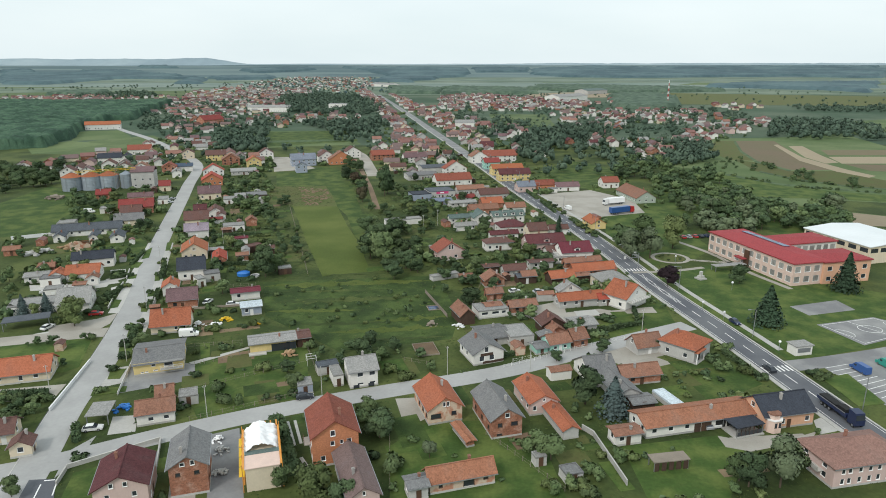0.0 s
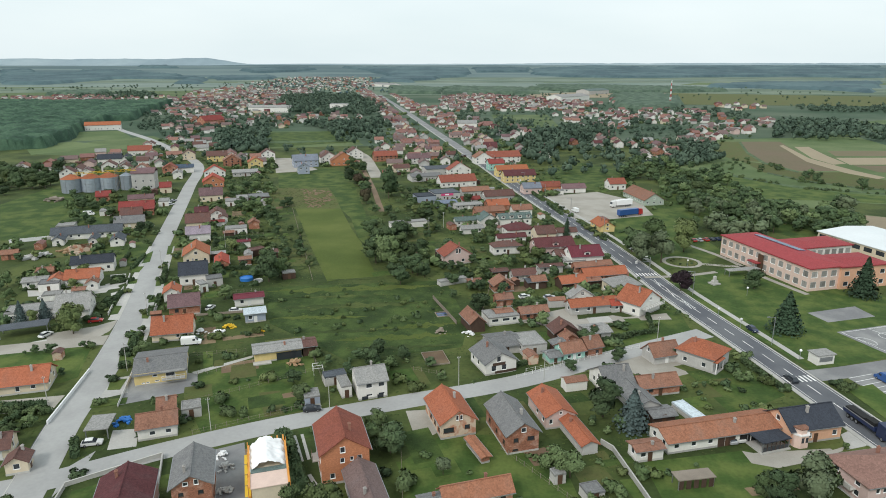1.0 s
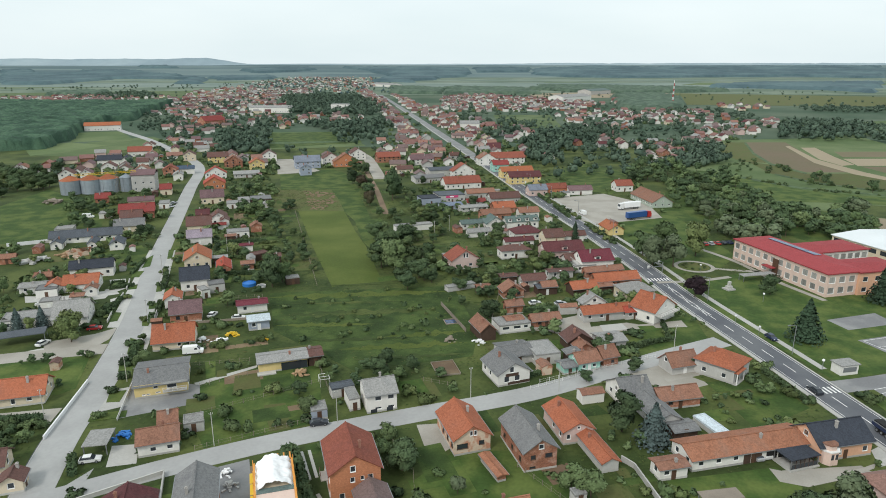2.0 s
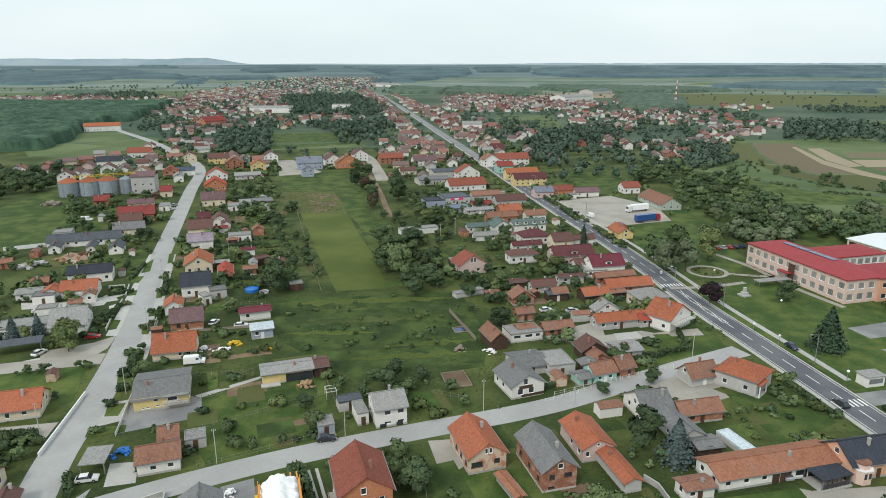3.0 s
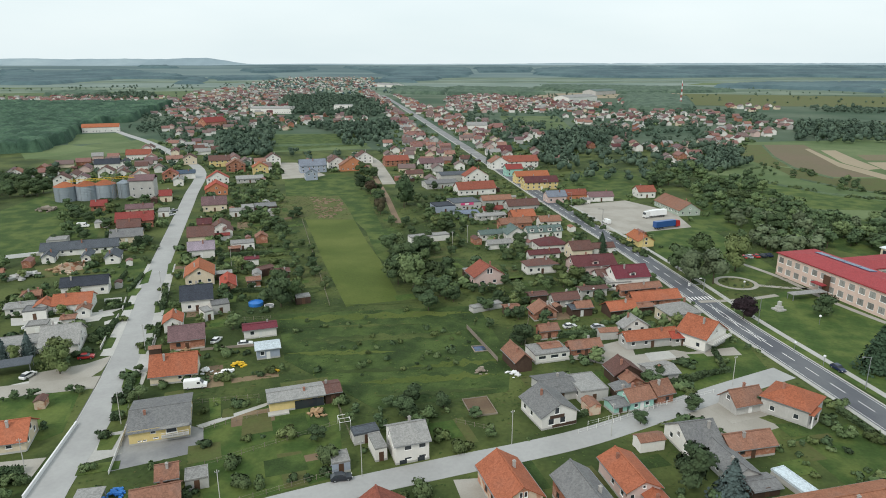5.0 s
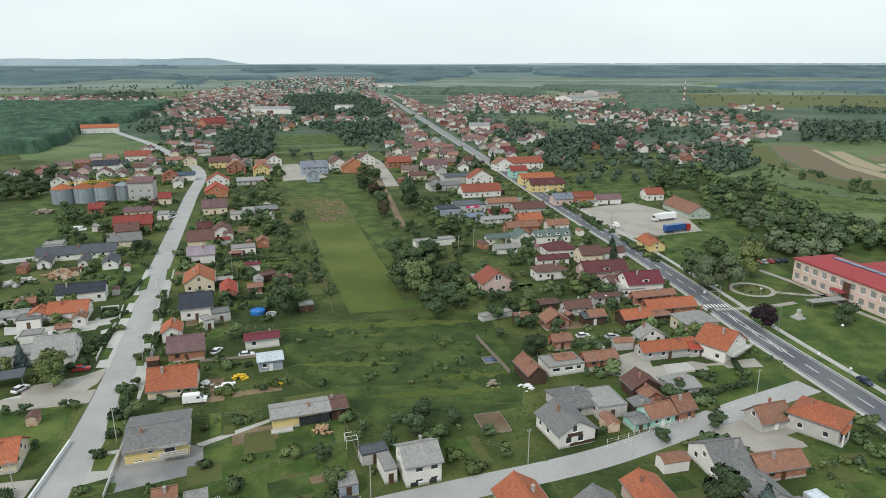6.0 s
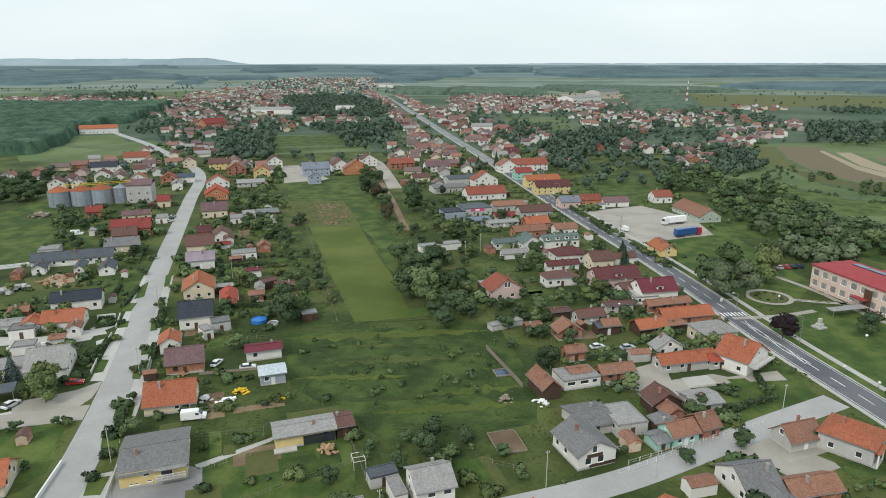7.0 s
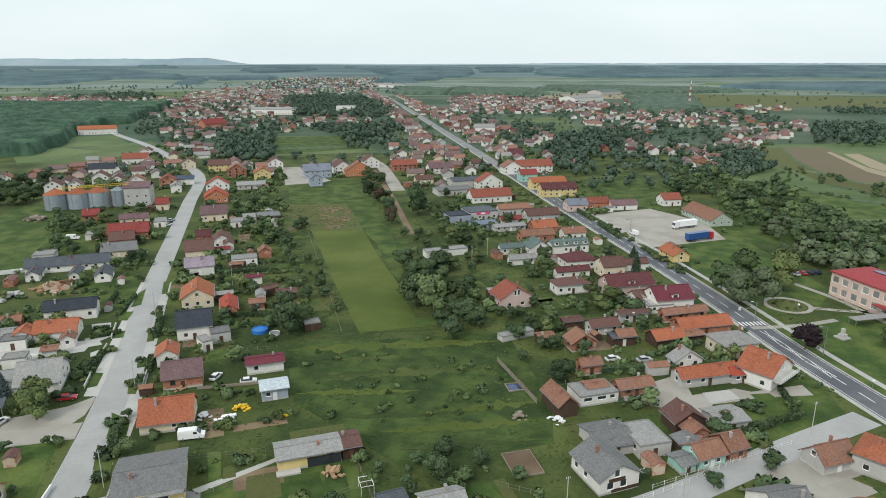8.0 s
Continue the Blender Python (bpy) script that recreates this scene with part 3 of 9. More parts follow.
patch("field_5", [(337.2, 630.7), (350.7, 630.6), (332.6, 567.3), (323.0, 524.3), (309.5, 518.3), (311.8, 553.5)], "field_tan", "pale stubble strip beside the track", 0.07)
patch("field_6", [(247.6, 610.1), (285.4, 673.0), (303.9, 672.9), (275.6, 593.9), (261.0, 534.1), (241.6, 540.7)], "grass_dry", "olive grass strip between fields", 0.07)
patch("field_13", [(351.7, 601.2), (438.7, 600.6), (414.9, 566.7), (339.4, 567.3)], "field_brown", "brown harvested stubble strip", 0.066)
patch("field_23", [(333.4, 556.8), (407.5, 556.2), (380.5, 517.8), (322.1, 518.2)], "field_tan", "pale harvested strip beyond the track", 0.064)
patch("field_24", [(322.6, 515.2), (374.3, 508.9), (349.6, 473.8), (321.5, 481.7)], "field_brown", "brown ploughed strip beside the track", 0.062)
patch("field_25", [(246.2, 540.7), (257.5, 524.8), (262.8, 482.2), (297.2, 481.9), (306.4, 440.9), (314.5, 423.8), (300.8, 404.3), (267.5, 420.1), (247.8, 445.8), (236.4, 479.8)], "grass_dry", "olive meadow strip below the harvested field", 0.058)
patch("field_14", [(300.6, 668.0), (305.0, 672.9), (276.6, 593.9), (261.4, 531.0), (264.2, 484.8), (260.6, 479.6), (256.6, 524.8), (271.2, 586.2)], "leaf_dark", "dark weedy ditch beside the harvested field", 0.09)
patch("field_15", [(177.2, 496.2), (197.7, 493.3), (209.1, 455.3), (228.7, 416.4), (254.8, 399.1), (285.8, 383.0), (274.4, 366.8), (223.2, 380.1), (188.0, 383.7), (170.9, 409.1)], "grass_lawn", "bright green grass strip", 0.07)
patch("field_16", [(197.7, 498.9), (210.2, 467.3), (228.5, 430.7), (250.5, 416.2), (290.6, 389.9), (287.6, 385.5), (246.0, 411.4), (224.4, 425.5), (206.8, 461.3)], "leaf_dark", "dark weedy ditch between fields", 0.1)
patch("field_17", [(239.7, 482.3), (249.0, 448.1), (268.7, 422.1), (300.8, 404.3), (298.2, 400.6), (265.6, 418.1), (245.1, 443.6), (236.5, 477.2)], "leaf_dark", "dark weedy field boundary", 0.11)
patch("field_26", [(222.3, 378.5), (272.3, 363.7), (246.9, 327.7), (217.8, 347.9)], "grass_wild", "dark rough meadow behind the sports hall", 0.072)
patch("field_4", [(216.4, 346.5), (246.0, 326.4), (233.5, 308.7), (201.8, 315.8)], "field_tan", "pale bare field strip", 0.13)
patch("field_18", [(-209.6, 762.9), (-103.6, 784.5), (-80.8, 675.9), (-169.1, 626.0)], "grass_lawn", "green hay field between gardens", 0.05)
patch("field_19", [(-181.9, 676.6), (-87.9, 693.3), (-85.5, 680.2), (-177.7, 660.2)], "leaf_dark", "dark ditch across the hay field", 0.09)
patch("field_20", [(79.2, 1027.4), (165.7, 1026.7), (149.3, 831.7), (73.4, 807.0)], "field_green", "green pasture behind the church village", 0.05)
patch("field_21", [(-417.7, 769.9), (-374.0, 786.5), (-321.5, 704.0), (-373.4, 678.1)], "field_green", "green paddock at the forest edge", 0.05)
patch("field_22", [(-396.6, 638.7), (-373.4, 678.1), (-324.2, 653.4), (-354.5, 578.2)], "field_green", "pale green strip beside the forest", 0.05)
patch("field_7", [(593.2, 1740.9), (1072.2, 1539.2), (933.3, 1189.1), (457.7, 1273.4)], "grass_dry", "far olive brown harvested field", 0.2)
patch("field_8", [(223.5, 1712.4), (651.9, 1915.7), (539.8, 1543.2), (214.8, 1496.9)], "field_tan", "far pale stubble field", 0.26)
patch("field_9", [(-1132.6, 1753.8), (-601.9, 1925.0), (-447.2, 1550.6), (-917.4, 1416.5)], "field_green", "far pale meadow beyond the wood", 0.2)
patch("field_10", [(-1552.8, 2412.4), (-788.9, 2672.6), (-658.2, 2291.6), (-1323.7, 2053.2)], "field_green", "far pale pasture strip", 0.3)
patch("field_11", [(412.4, 2663.6), (1673.3, 2514.4), (1385.3, 2077.5), (356.6, 2180.1)], "field_green", "far meadow strip before the forest", 0.3)
patch("field_12", [(437.2, 846.1), (666.9, 948.5), (650.6, 821.8), (393.0, 698.4)], "field_green", "far green field with dry streaks", 0.1)

# far strips whose surface colour already holds the haze
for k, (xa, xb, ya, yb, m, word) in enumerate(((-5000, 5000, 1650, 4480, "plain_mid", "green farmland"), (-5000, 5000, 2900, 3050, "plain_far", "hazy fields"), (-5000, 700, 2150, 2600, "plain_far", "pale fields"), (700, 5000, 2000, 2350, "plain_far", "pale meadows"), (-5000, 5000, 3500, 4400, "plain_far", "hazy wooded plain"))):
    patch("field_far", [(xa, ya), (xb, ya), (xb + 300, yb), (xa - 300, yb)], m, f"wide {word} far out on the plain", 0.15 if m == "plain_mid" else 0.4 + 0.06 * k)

# playgrounds and park paths
patch("court_1", [(117.4, 202.9), (136.2, 208.6), (137.2, 199.6), (119.4, 194.8)], "asphalt_old", "grey asphalt volleyball court", 0.06)
COURT2 = patch("court_2", [(117.6, 187.3), (138.9, 193.2), (148.4, 182.7), (122.7, 171.8)], "asphalt_old", "grey asphalt ball court with white lines", 0.06)
ca, cb, cc, cd = (Vector(p) for p in ((117.6, 187.3), (138.9, 193.2), (148.4, 182.7), (122.7, 171.8)))


def court_point(u, w):
    return (ca.lerp(cb, u)).lerp(cd.lerp(cc, u), w)


def court_line(points):
    v, f = ribbon(points, -0.07, 0.07, 0.03, 0.075)
    part("court_line", mesh("court_line", v, f, "paint_white"), COURT2)


court_line([court_point(0.05, 0.05), court_point(0.95, 0.05), court_point(0.95, 0.95), court_point(0.05, 0.95), court_point(0.05, 0.05)])
court_line([court_point(0.5, 0.05), court_point(0.5, 0.95)])
for cu, r0 in ((0.5, 6.3), (0.05, 1.6), (0.95, 4.7)):
    court_line([court_point(cu + 0.13 * math.cos(a), 0.5 + 0.2 * math.sin(a)) for a in [k * 6.2832 / 20 for k in range(21)] if 0.05 <= cu + 0.13 * math.cos(a) <= 0.95])
ring_c = Vector((96.8, 259.0))
ring = [ring_c + Vector((7.0 * math.cos(a), 7.0 * math.sin(a))) for a in [k * 6.2832 / 32 for k in range(33)]]
v, f = ribbon(ring, -0.8, 0.8, -0.1, 0.08)
tagged(new("path_2", mesh("path", v, f, "gravel")), "round gravel path about a flower bed", "path", kind="structure")
for pts in ([(102.7, 256.5), (111.0, 254.1), (124.5, 250.9)], [(75.8, 239.5), (91.7, 241.5), (105.4, 245.8)], [(107.5, 287.5), (116.4, 264.7), (120.2, 241.3), (126.8, 220.2)]):
    v, f = ribbon(smooth(pts), -1.1, 1.1, -0.1, 0.07)
    tagged(new("path_3", mesh("path", v, f, "gravel")), "pale path across the school lawn", "path", kind="structure")


# ---- houses ----
ROOF_WORD = dict(sheetpale="pale blue sheet-metal", orange="bright orange tiled", orangeb="haze-dulled orange tiled", rust="weathered rust-brown tiled", redbrown="red-brown tiled", rustorange="patchy weathered orange tiled", red="red tiled", redd="dark red tiled", brown="dark brown tiled", maroonb="dark maroon tiled", maroon="crimson sheet-metal", lilac="pale lilac-grey", lilacb="dusky brown", pinkroof="pinkish brown", grey="grey slab", lgrey="pale grey slab", slate="black slate", slateg="slate-grey", greyblue="blue-grey", greengrey="green-grey", bluegreyr="dull blue-grey", blueroof="blue sheet-metal", schoolred="red sheet-metal", dullred="dull red", dullbrown="dull brown", dullorange="haze-dulled orange")
WALL_WORD = dict(sage="pale sage-green", white="white", cream="cream", yellow="pale yellow", pink="pink", mint="mint-green", greyw="grey-plastered", bluegrey="blue-grey", wood="dark timber", brick="bare brick", orangebrick="orange brick", brickcream="half-plastered brick", rose="pale rose", whitewood="white and timber-fronted", peach="peach")
HOLES = {}


def window_mesh(w, h, frame_name):
    key = (w, h, frame_name)
    if key not in HOLES:
        t = 0.1
        rings = [[(x, yy, z) for x, z in ((-w / 2 + k, k), (w / 2 - k, k), (w / 2 - k, h - k), (-w / 2 + k, h - k))] for k, yy in ((0, -0.04), (t, -0.04), (t, 0.06), (0, 0.06))]
        v = [p for q in rings for p in q]
        v = [(x * (1.06 if i < 2 else 1.0), yy - (0.12 if i < 2 else 0), z) for i, (x, yy, z) in enumerate(v)]
        fr = v, [(4 * q + i, 4 * q + (i + 1) % 4, 4 * ((q + 1) % 4) + (i + 1) % 4, 4 * ((q + 1) % 4) + i) for q in range(4) for i in range(4)]
        pn = boxes((-w / 2 + t, 0.01, t, w / 2 - t, 0.04, h - t))
        whole = mesh("window", *joined([fr, pn]), [frame_name, "glass"])
        whole.polygons.foreach_set("material_index", [0] * len(fr[1]) + [1] * len(pn[1]))
        HOLES[key] = (mesh("window_frame", *fr, frame_name), mesh("pane", *pn, "glass"), whole)
    return HOLES[key]


def wall_panel(vs, fs, p0, p1, z0, z1, rects, depth=0.16):
    """One side of a house, from p0 to p1 seen from outside left to right, with openings of rects (s0, z0, s1, z1)."""
    p0, p1 = Vector(p0), Vector(p1)
    w = (p1 - p0).length
    u = (p1 - p0) / w
    inn = Vector((-u.y, u.x))

    def v(s, z, d=0.0):
        q = p0 + u * s + inn * d
        vs.append((q.x, q.y, z))
        return len(vs) - 1
    xs = sorted({0.0, w, *[r[0] for r in rects], *[r[2] for r in rects]})
    zs = sorted({z0, z1, *[r[1] for r in rects], *[r[3] for r in rects]})
    for a, b in zip(xs, xs[1:]):
        for c, e in zip(zs, zs[1:]):
            if not any(r[0] <= a and b <= r[2] and r[1] <= c and e <= r[3] for r in rects):
                fs.append((v(a, c), v(b, c), v(b, e), v(a, e)))
    for a, c, b, e in rects:
        o = [v(a, c), v(b, c), v(b, e), v(a, e)]
        i = [v(a, c, depth), v(b, c, depth), v(b, e, depth), v(a, e, depth)]
        for k in range(4):
            fs.append((o[k], o[(k + 1) % 4], i[(k + 1) % 4], i[k]))


def roof_shape(kind, L, W, h, rise, t=0.2):
    a, b = L / 2, W / 2
    if kind == "flat":
        return boxes((-a, -b, h - 0.1, a, b, h + 0.18))
    if kind == "hip":
        c = max(0.3, a - b)
        v = [(-a, -b, h), (a, -b, h), (a, b, h), (-a, b, h), (-c, 0, h + rise), (c, 0, h + rise)]
        v += [(x, y, z - t) for x, y, z in v]
        top = [(0, 1, 5, 4), (1, 2, 5), (2, 3, 4, 5), (3, 0, 4)]
        side = [(i, i + 6, (i + 1) % 4 + 6, (i + 1) % 4) for i in range(4)]
        return v, top + [tuple(k + 6 for k in q[::-1]) for q in top] + side
    v = [(x, y, z) for x in (-a, a) for y, z in ((-b, h), (0, h + rise), (b, h), (b, h - t), (0, h + rise - t), (-b, h - t))]
    f = [(6, 7, 1, 0), (7, 8, 2, 1), (8, 9, 3, 2), (9, 10, 4, 3), (10, 11, 5, 4), (11, 6, 0, 5), (0, 1, 4, 5), (1, 2, 3, 4), (11, 10, 7, 6), (10, 9, 8, 7)]
    return v, f


def house(x, y, turn, L, W, h, kind, roof, wall, storeys, door=True, chimney=True, label="", windows=True, wins=None, attic=None, rise=None):
    rng = random.Random(int(x * 7 + y * 131))
    near = y < 280 and abs(x) < 120
    base = new("house")
    base.matrix_basis = pose(x, y, 0, 0, 0, turn)
    words = label or f"{'two-storey' if storeys > 1 else 'single-storey'} {WALL_WORD[wall]} house with {ROOF_WORD[roof]} roof"
    tagged(base, words, "house", "village houses")
    TAKEN.append((x, y, 0.5 * max(L, W) * 0.8))
    if chimney:
        SITES.append((x, y, 0.5 * max(L, W), turn))
    if abs(L - W) > 6:
        c, s = math.cos(radians(turn)), math.sin(radians(turn))
        k = (max(L, W) - min(L, W)) / 2 * 0.8
        for g in (-k, k):
            TAKEN.append((x + (c * g if L > W else -s * g), y + (s * g if L > W else c * g), min(L, W) * 0.55))
    rise = rise or W / 2 * dict(gable=0.62, low=0.22, hip=0.5, flat=0.0)[kind]
    e = 0.45 if kind != "flat" else 0.05
    a, b = L / 2 - e, W / 2 - e
    under = h + e * (rise / (W / 2)) - 0.2 if kind != "flat" else h - 0.1
    vs, fs = [], []
    sides = [((-a, -b), (a, -b), 0), ((a, -b), (a, b), 90), ((a, b), (-a, b), 180), ((-a, b), (-a, -b), 270)]
    ww, wh = (1.2, 1.25) if storeys > 1 or near else (1.1, 1.1)
    fname = "frame_brown" if wall in ("brick", "wood", "brickcream") else "frame_white"
    step = min(2.85, (under - 0.5) / storeys)
    holes = []
    for k, (p, q, r) in enumerate(sides):
        w = (Vector(q) - Vector(p)).length
        rects = []
        if windows and wall != "wood":
            n = max(1, int(w / (2.9 + rng.random())))
            for s in range(storeys):
                for i in range(n):
                    if rng.random() < 0.12:
                        continue
                    m, z = (i + 0.5) * w / n, 0.35 + s * step + 0.75
                    if z + wh > under - 0.1 or w < 2.2:
                        continue
                    if door and s == 0 and k == 0 and i == n // 2:
                        continue
                    rects.append((m - ww / 2, z, m + ww / 2, z + wh))
        if wins and k in wins:
            rects = [(w / 2 + u0 - w0 / 2, z0, w / 2 + u0 + w0 / 2, z0 + h0) for u0, z0, w0, h0 in wins[k]]
        wall_panel(vs, fs, p, q, -0.3, under, rects)
        for r0 in rects:
            u = (Vector(q) - Vector(p)) / w
            c = Vector(p) + u * (r0[0] + r0[2]) / 2
            holes.append((c.x, c.y, r0[1], r, round(r0[2] - r0[0], 2), round(r0[3] - r0[1], 2)))
    if kind in ("gable", "low"):
        top = h + rise - 0.22
        k = len(vs)
        vs += [(a, -b, under), (a, b, under), (a, 0, top), (-a, b, under), (-a, -b, under), (-a, 0, top)]
        fs += [(k, k + 1, k + 2), (k + 3, k + 4, k + 5)]
    mats = ["wall_" + wall]
    part("wall", mesh("wall", vs, fs, mats), base)
    part("plinth", mesh("plinth", *boxes((-a - 0.04, -b - 0.04, -0.3, a + 0.04, b + 0.04, 0.45)), "concrete"), base) if near and wall != "wood" else None
    rv, rf = roof_shape(kind, L, W, h, rise)
    top_part = part("roof", mesh("roof", rv, rf, "roof_" + roof), base)
    if kind in ("gable", "low") and y < 430:
        part("ridge_cap", mesh("ridge_cap", *boxes((-L / 2, -0.14, h + rise - 0.06, L / 2, 0.14, h + rise + 0.09)), "roof_" + roof), top_part)
    if kind == "flat" and y < 430:
        for q in ((-L / 2, -W / 2, L / 2, -W / 2 + 0.2), (-L / 2, W / 2 - 0.2, L / 2, W / 2), (-L / 2, -W / 2 + 0.2, -L / 2 + 0.2, W / 2 - 0.2), (L / 2 - 0.2, -W / 2 + 0.2, L / 2, W / 2 - 0.2)):
            part("parapet", mesh("parapet", *boxes((q[0], q[1], h + 0.18, q[2], q[3], h + 0.34)), "roof_" + roof), top_part)
    if near and kind != "flat":
        for sy in (-1, 1):
            part("gutter", mesh("gutter", *boxes((-L / 2, sy * (W / 2 + 0.06) - 0.07, h - 0.22, L / 2, sy * (W / 2 + 0.06) + 0.07, h - 0.08)), "metal_grey"), base)
    for cx, cy, z, r, w0, h0 in holes:
        fr, pn, whole = window_mesh(w0, h0, fname)
        wd = part("window", fr if near else whole, base, pose(cx, cy, z, 0, 0, r) @ pose(0, 0.1, 0))
        if near:
            part("pane", pn, wd)
    for off, z, w0, h0 in attic or ():
        fr, pn, whole = window_mesh(w0, h0, "frame_white")
        part("pane", pn, part("window", fr, base, pose(-a - 0.03, -off, z, 0, 0, 270)))
    if kind == "gable" and rise > 1.9 and wall != "wood" and windows:
        fr, pn, whole = window_mesh(ww, wh, fname)
        for sx, r in ((1, 90),) if attic is not None else ((1, 90), (-1, 270)):
            wd = part("window", fr if near else whole, base, pose(sx * (a + 0.01), 0, under + 0.25, 0, 0, r))
            if near:
                part("pane", pn, wd)
    if wall == "whitewood":
        for sx in (1, -1):
            part("cladding", mesh("cladding", *boxes((min(sx * a, sx * (a + 0.06)), -b, 0.2, max(sx * a, sx * (a + 0.06)), b * 0.4, 0.9), (min(sx * a, sx * (a + 0.06)), -1.2, h - 0.9, max(sx * a, sx * (a + 0.06)), 2.4, h - 0.1)), "wall_wood"), base, None, "dark brown timber cladding")
    if door:
        part("door", mesh("door", *boxes((-0.5, -b - 0.05, 0.0, 0.5, -b + 0.05, 2.1)), "frame_brown" if rng.random() < 0.6 else "frame_white"), base)
    if chimney and kind != "flat":
        cx, cy = (rng.uniform(-0.3, 0.3) * L, rng.choice((-1, 1)) * 0.14 * W)
        zt = h + rise + 0.45
        cv, cf = boxes((cx - 0.24, cy - 0.24, h, cx + 0.24, cy + 0.24, zt), (cx - 0.31, cy - 0.31, zt, cx + 0.31, cy + 0.31, zt + 0.1), (cx - 0.14, cy - 0.14, zt + 0.1, cx + 0.14, cy + 0.14, zt + 0.28))
        part("chimney", mesh("chimney", cv, cf, "chimney_brick" if rng.random() < 0.5 else "chimney_plaster"), base)
    return base


house(-106.5, 154.4, 16, 16.3, 9.6, 2.5, "gable", "orange", "cream", 1, wins={0: [(-4.0, 1.3, 2.0, 0.9), (1.2, 0.7, 1.0, 1.5), (4.6, 1.1, 1.2, 1.0)]}, door=False)
yellow_house = house(-73.8, 162.6, 18, 12.9, 15.0, 3.2, "low", "grey", "yellow", 1, wins={0: [(-4.0, 0.6, 0.8, 0.4), (-3.0, 0.6, 0.8, 0.4), (-1.2, 2.1, 1.1, 0.9), (-0.8, 0.8, 1.1, 0.4), (2.4, 1.6, 2.2, 1.8)]}, door=False, rise=1.5)
house(-63.0, 133.6, 18, 8.7, 6.8, 2.9, "gable", "rust", "white", 1, wins={0: [(-1.0, 1.0, 1.2, 1.0), (2.2, 1.0, 1.2, 1.0)]}, door=False)
house(-64.2, 141.6, 18, 4.5, 5.7, 2.5, "gable", "rust", "brick", 1)
house(-85.0, 119.9, 108, 4.5, 4.9, 2.5, "gable", "brown", "cream", 1)
house(-91.8, 125.8, 18, 4.5, 7.0, 2.5, "gable", "brown", "cream", 1)
house(-57.0, 105.5, 106, 11.0, 9.9, 5.3, "gable", "maroonb", "pink", 2, wins={3: [(-2.3, 3.1, 0.9, 1.1), (2.2, 3.1, 0.9, 1.1)]}, attic=[(-1.4, 5.4, 0.8, 1.0), (0.9, 5.4, 0.8, 1.0)], rise=2.55)
house(-46.8, 110.6, 106, 11.2, 7.6, 6.2, "gable", "grey", "brick", 2, wins={3: [(-1.8, 4.2, 0.9, 0.9), (1.5, 4.2, 1.0, 0.9)]}, attic=[(-0.9, 6.35, 0.9, 0.8), (0.9, 6.35, 0.8, 1.1)], rise=2.35)
brick_house = house(-21.1, 120.8, 106, 12.3, 10.1, 6.6, "gable", "redbrown", "orangebrick", 2, wins={3: [(-0.6, 4.3, 0.9, 1.1), (1.2, 4.5, 0.7, 0.9), (2.7, 4.4, 1.0, 1.1), (-2.6, 1.2, 1.0, 1.2)], 0: [(-2.6, 4.2, 1.0, 1.2), (2.0, 4.2, 1.0, 1.2), (-2.0, 1.1, 1.0, 1.1)]}, attic=[(-0.5, 6.5, 1.0, 1.3)], rise=3.4)
house(-14.6, 107.3, 108, 16.1, 6.5, 3.7, "gable", "dullbrown", "pink", 1, wins={3: [(0, 1.2, 0.8, 1.0)]}, attic=[(0.0, 3.9, 0.6, 0.9)], rise=2.1)
house(0.8, 136.6, 107, 12.8, 8.8, 3.7, "gable", "orange", "brickcream", 2, wins={3: [(-2.2, 1.3, 2.4, 1.3), (2.0, 1.6, 1.2, 1.1)]}, attic=[(-0.3, 4.1, 0.7, 1.2), (0.6, 4.1, 0.7, 1.2)], rise=2.85)
house(14.0, 131.4, 105, 14.2, 7.8, 4.5, "gable", "grey", "brick", 2, wins={3: [(-1.6, 2.5, 1.1, 1.1), (1.7, 2.5, 1.6, 1.1), (-1.7, 0.5, 1.3, 0.6)]}, attic=[(0.0, 4.75, 1.1, 1.1)], rise=2.6)
house(23.9, 139.8, 103, 11.9, 7.6, 3.2, "gable", "orange", "pink", 2, wins={3: [(-2.2, 1.2, 0.9, 1.2), (1.2, 1.2, 0.9, 1.2)]}, attic=[(0.0, 3.4, 0.7, 0.7)], rise=1.9)
house(28.0, 129.9, 104, 12.6, 4.4, 2.3, "gable", "orange", "greyw", 1, rise=1.1)
white_house = house(-18.7, 151.7, 18, 7.9, 8.8, 4.5, "gable", "lgrey", "white", 2, wins={0: [(-0.9, 2.9, 1.5, 1.3), (2.1, 2.9, 1.5, 1.3), (-0.9, 0.75, 1.6, 0.6), (2.1, 0.75, 1.6, 0.6)]}, door=False, rise=2.3)
long_yellow = house(-46.1, 172.2, 18, 13.4, 7.1, 2.9, "low", "lgrey", "yellow", 1)
house(-38.1, 174.9, 18, 4.5, 6.7, 2.9, "low", "brown", "wood", 1)
house(-80.1, 186.9, 14, 11.8, 10.5, 2.4, "gable", "orange", "cream", 1, wins={0: [(1.6, 1.0, 1.0, 1.3), (3.8, 1.0, 1.0, 1.3)]}, door=False, rise=3.8)
house(-84.0, 206.3, 17, 10.0, 9.0, 3.1, "gable", "lilacb", "brick", 2, rise=2.9)
house(-92.5, 217.8, 108, 7.6, 6.0, 3.3, "gable", "orange", "white", 2)
house(-65.2, 213.1, 18, 10.1, 6.0, 2.9, "low", "maroon", "white", 1)
house(-59.4, 199.0, 18, 7.0, 6.2, 3.0, "low", "sheetpale", "bluegrey", 1, chimney=False)
house(8.7, 192.1, 108, 9.6, 5.5, 3.0, "gable", "rust", "wood", 1, rise=2.3)
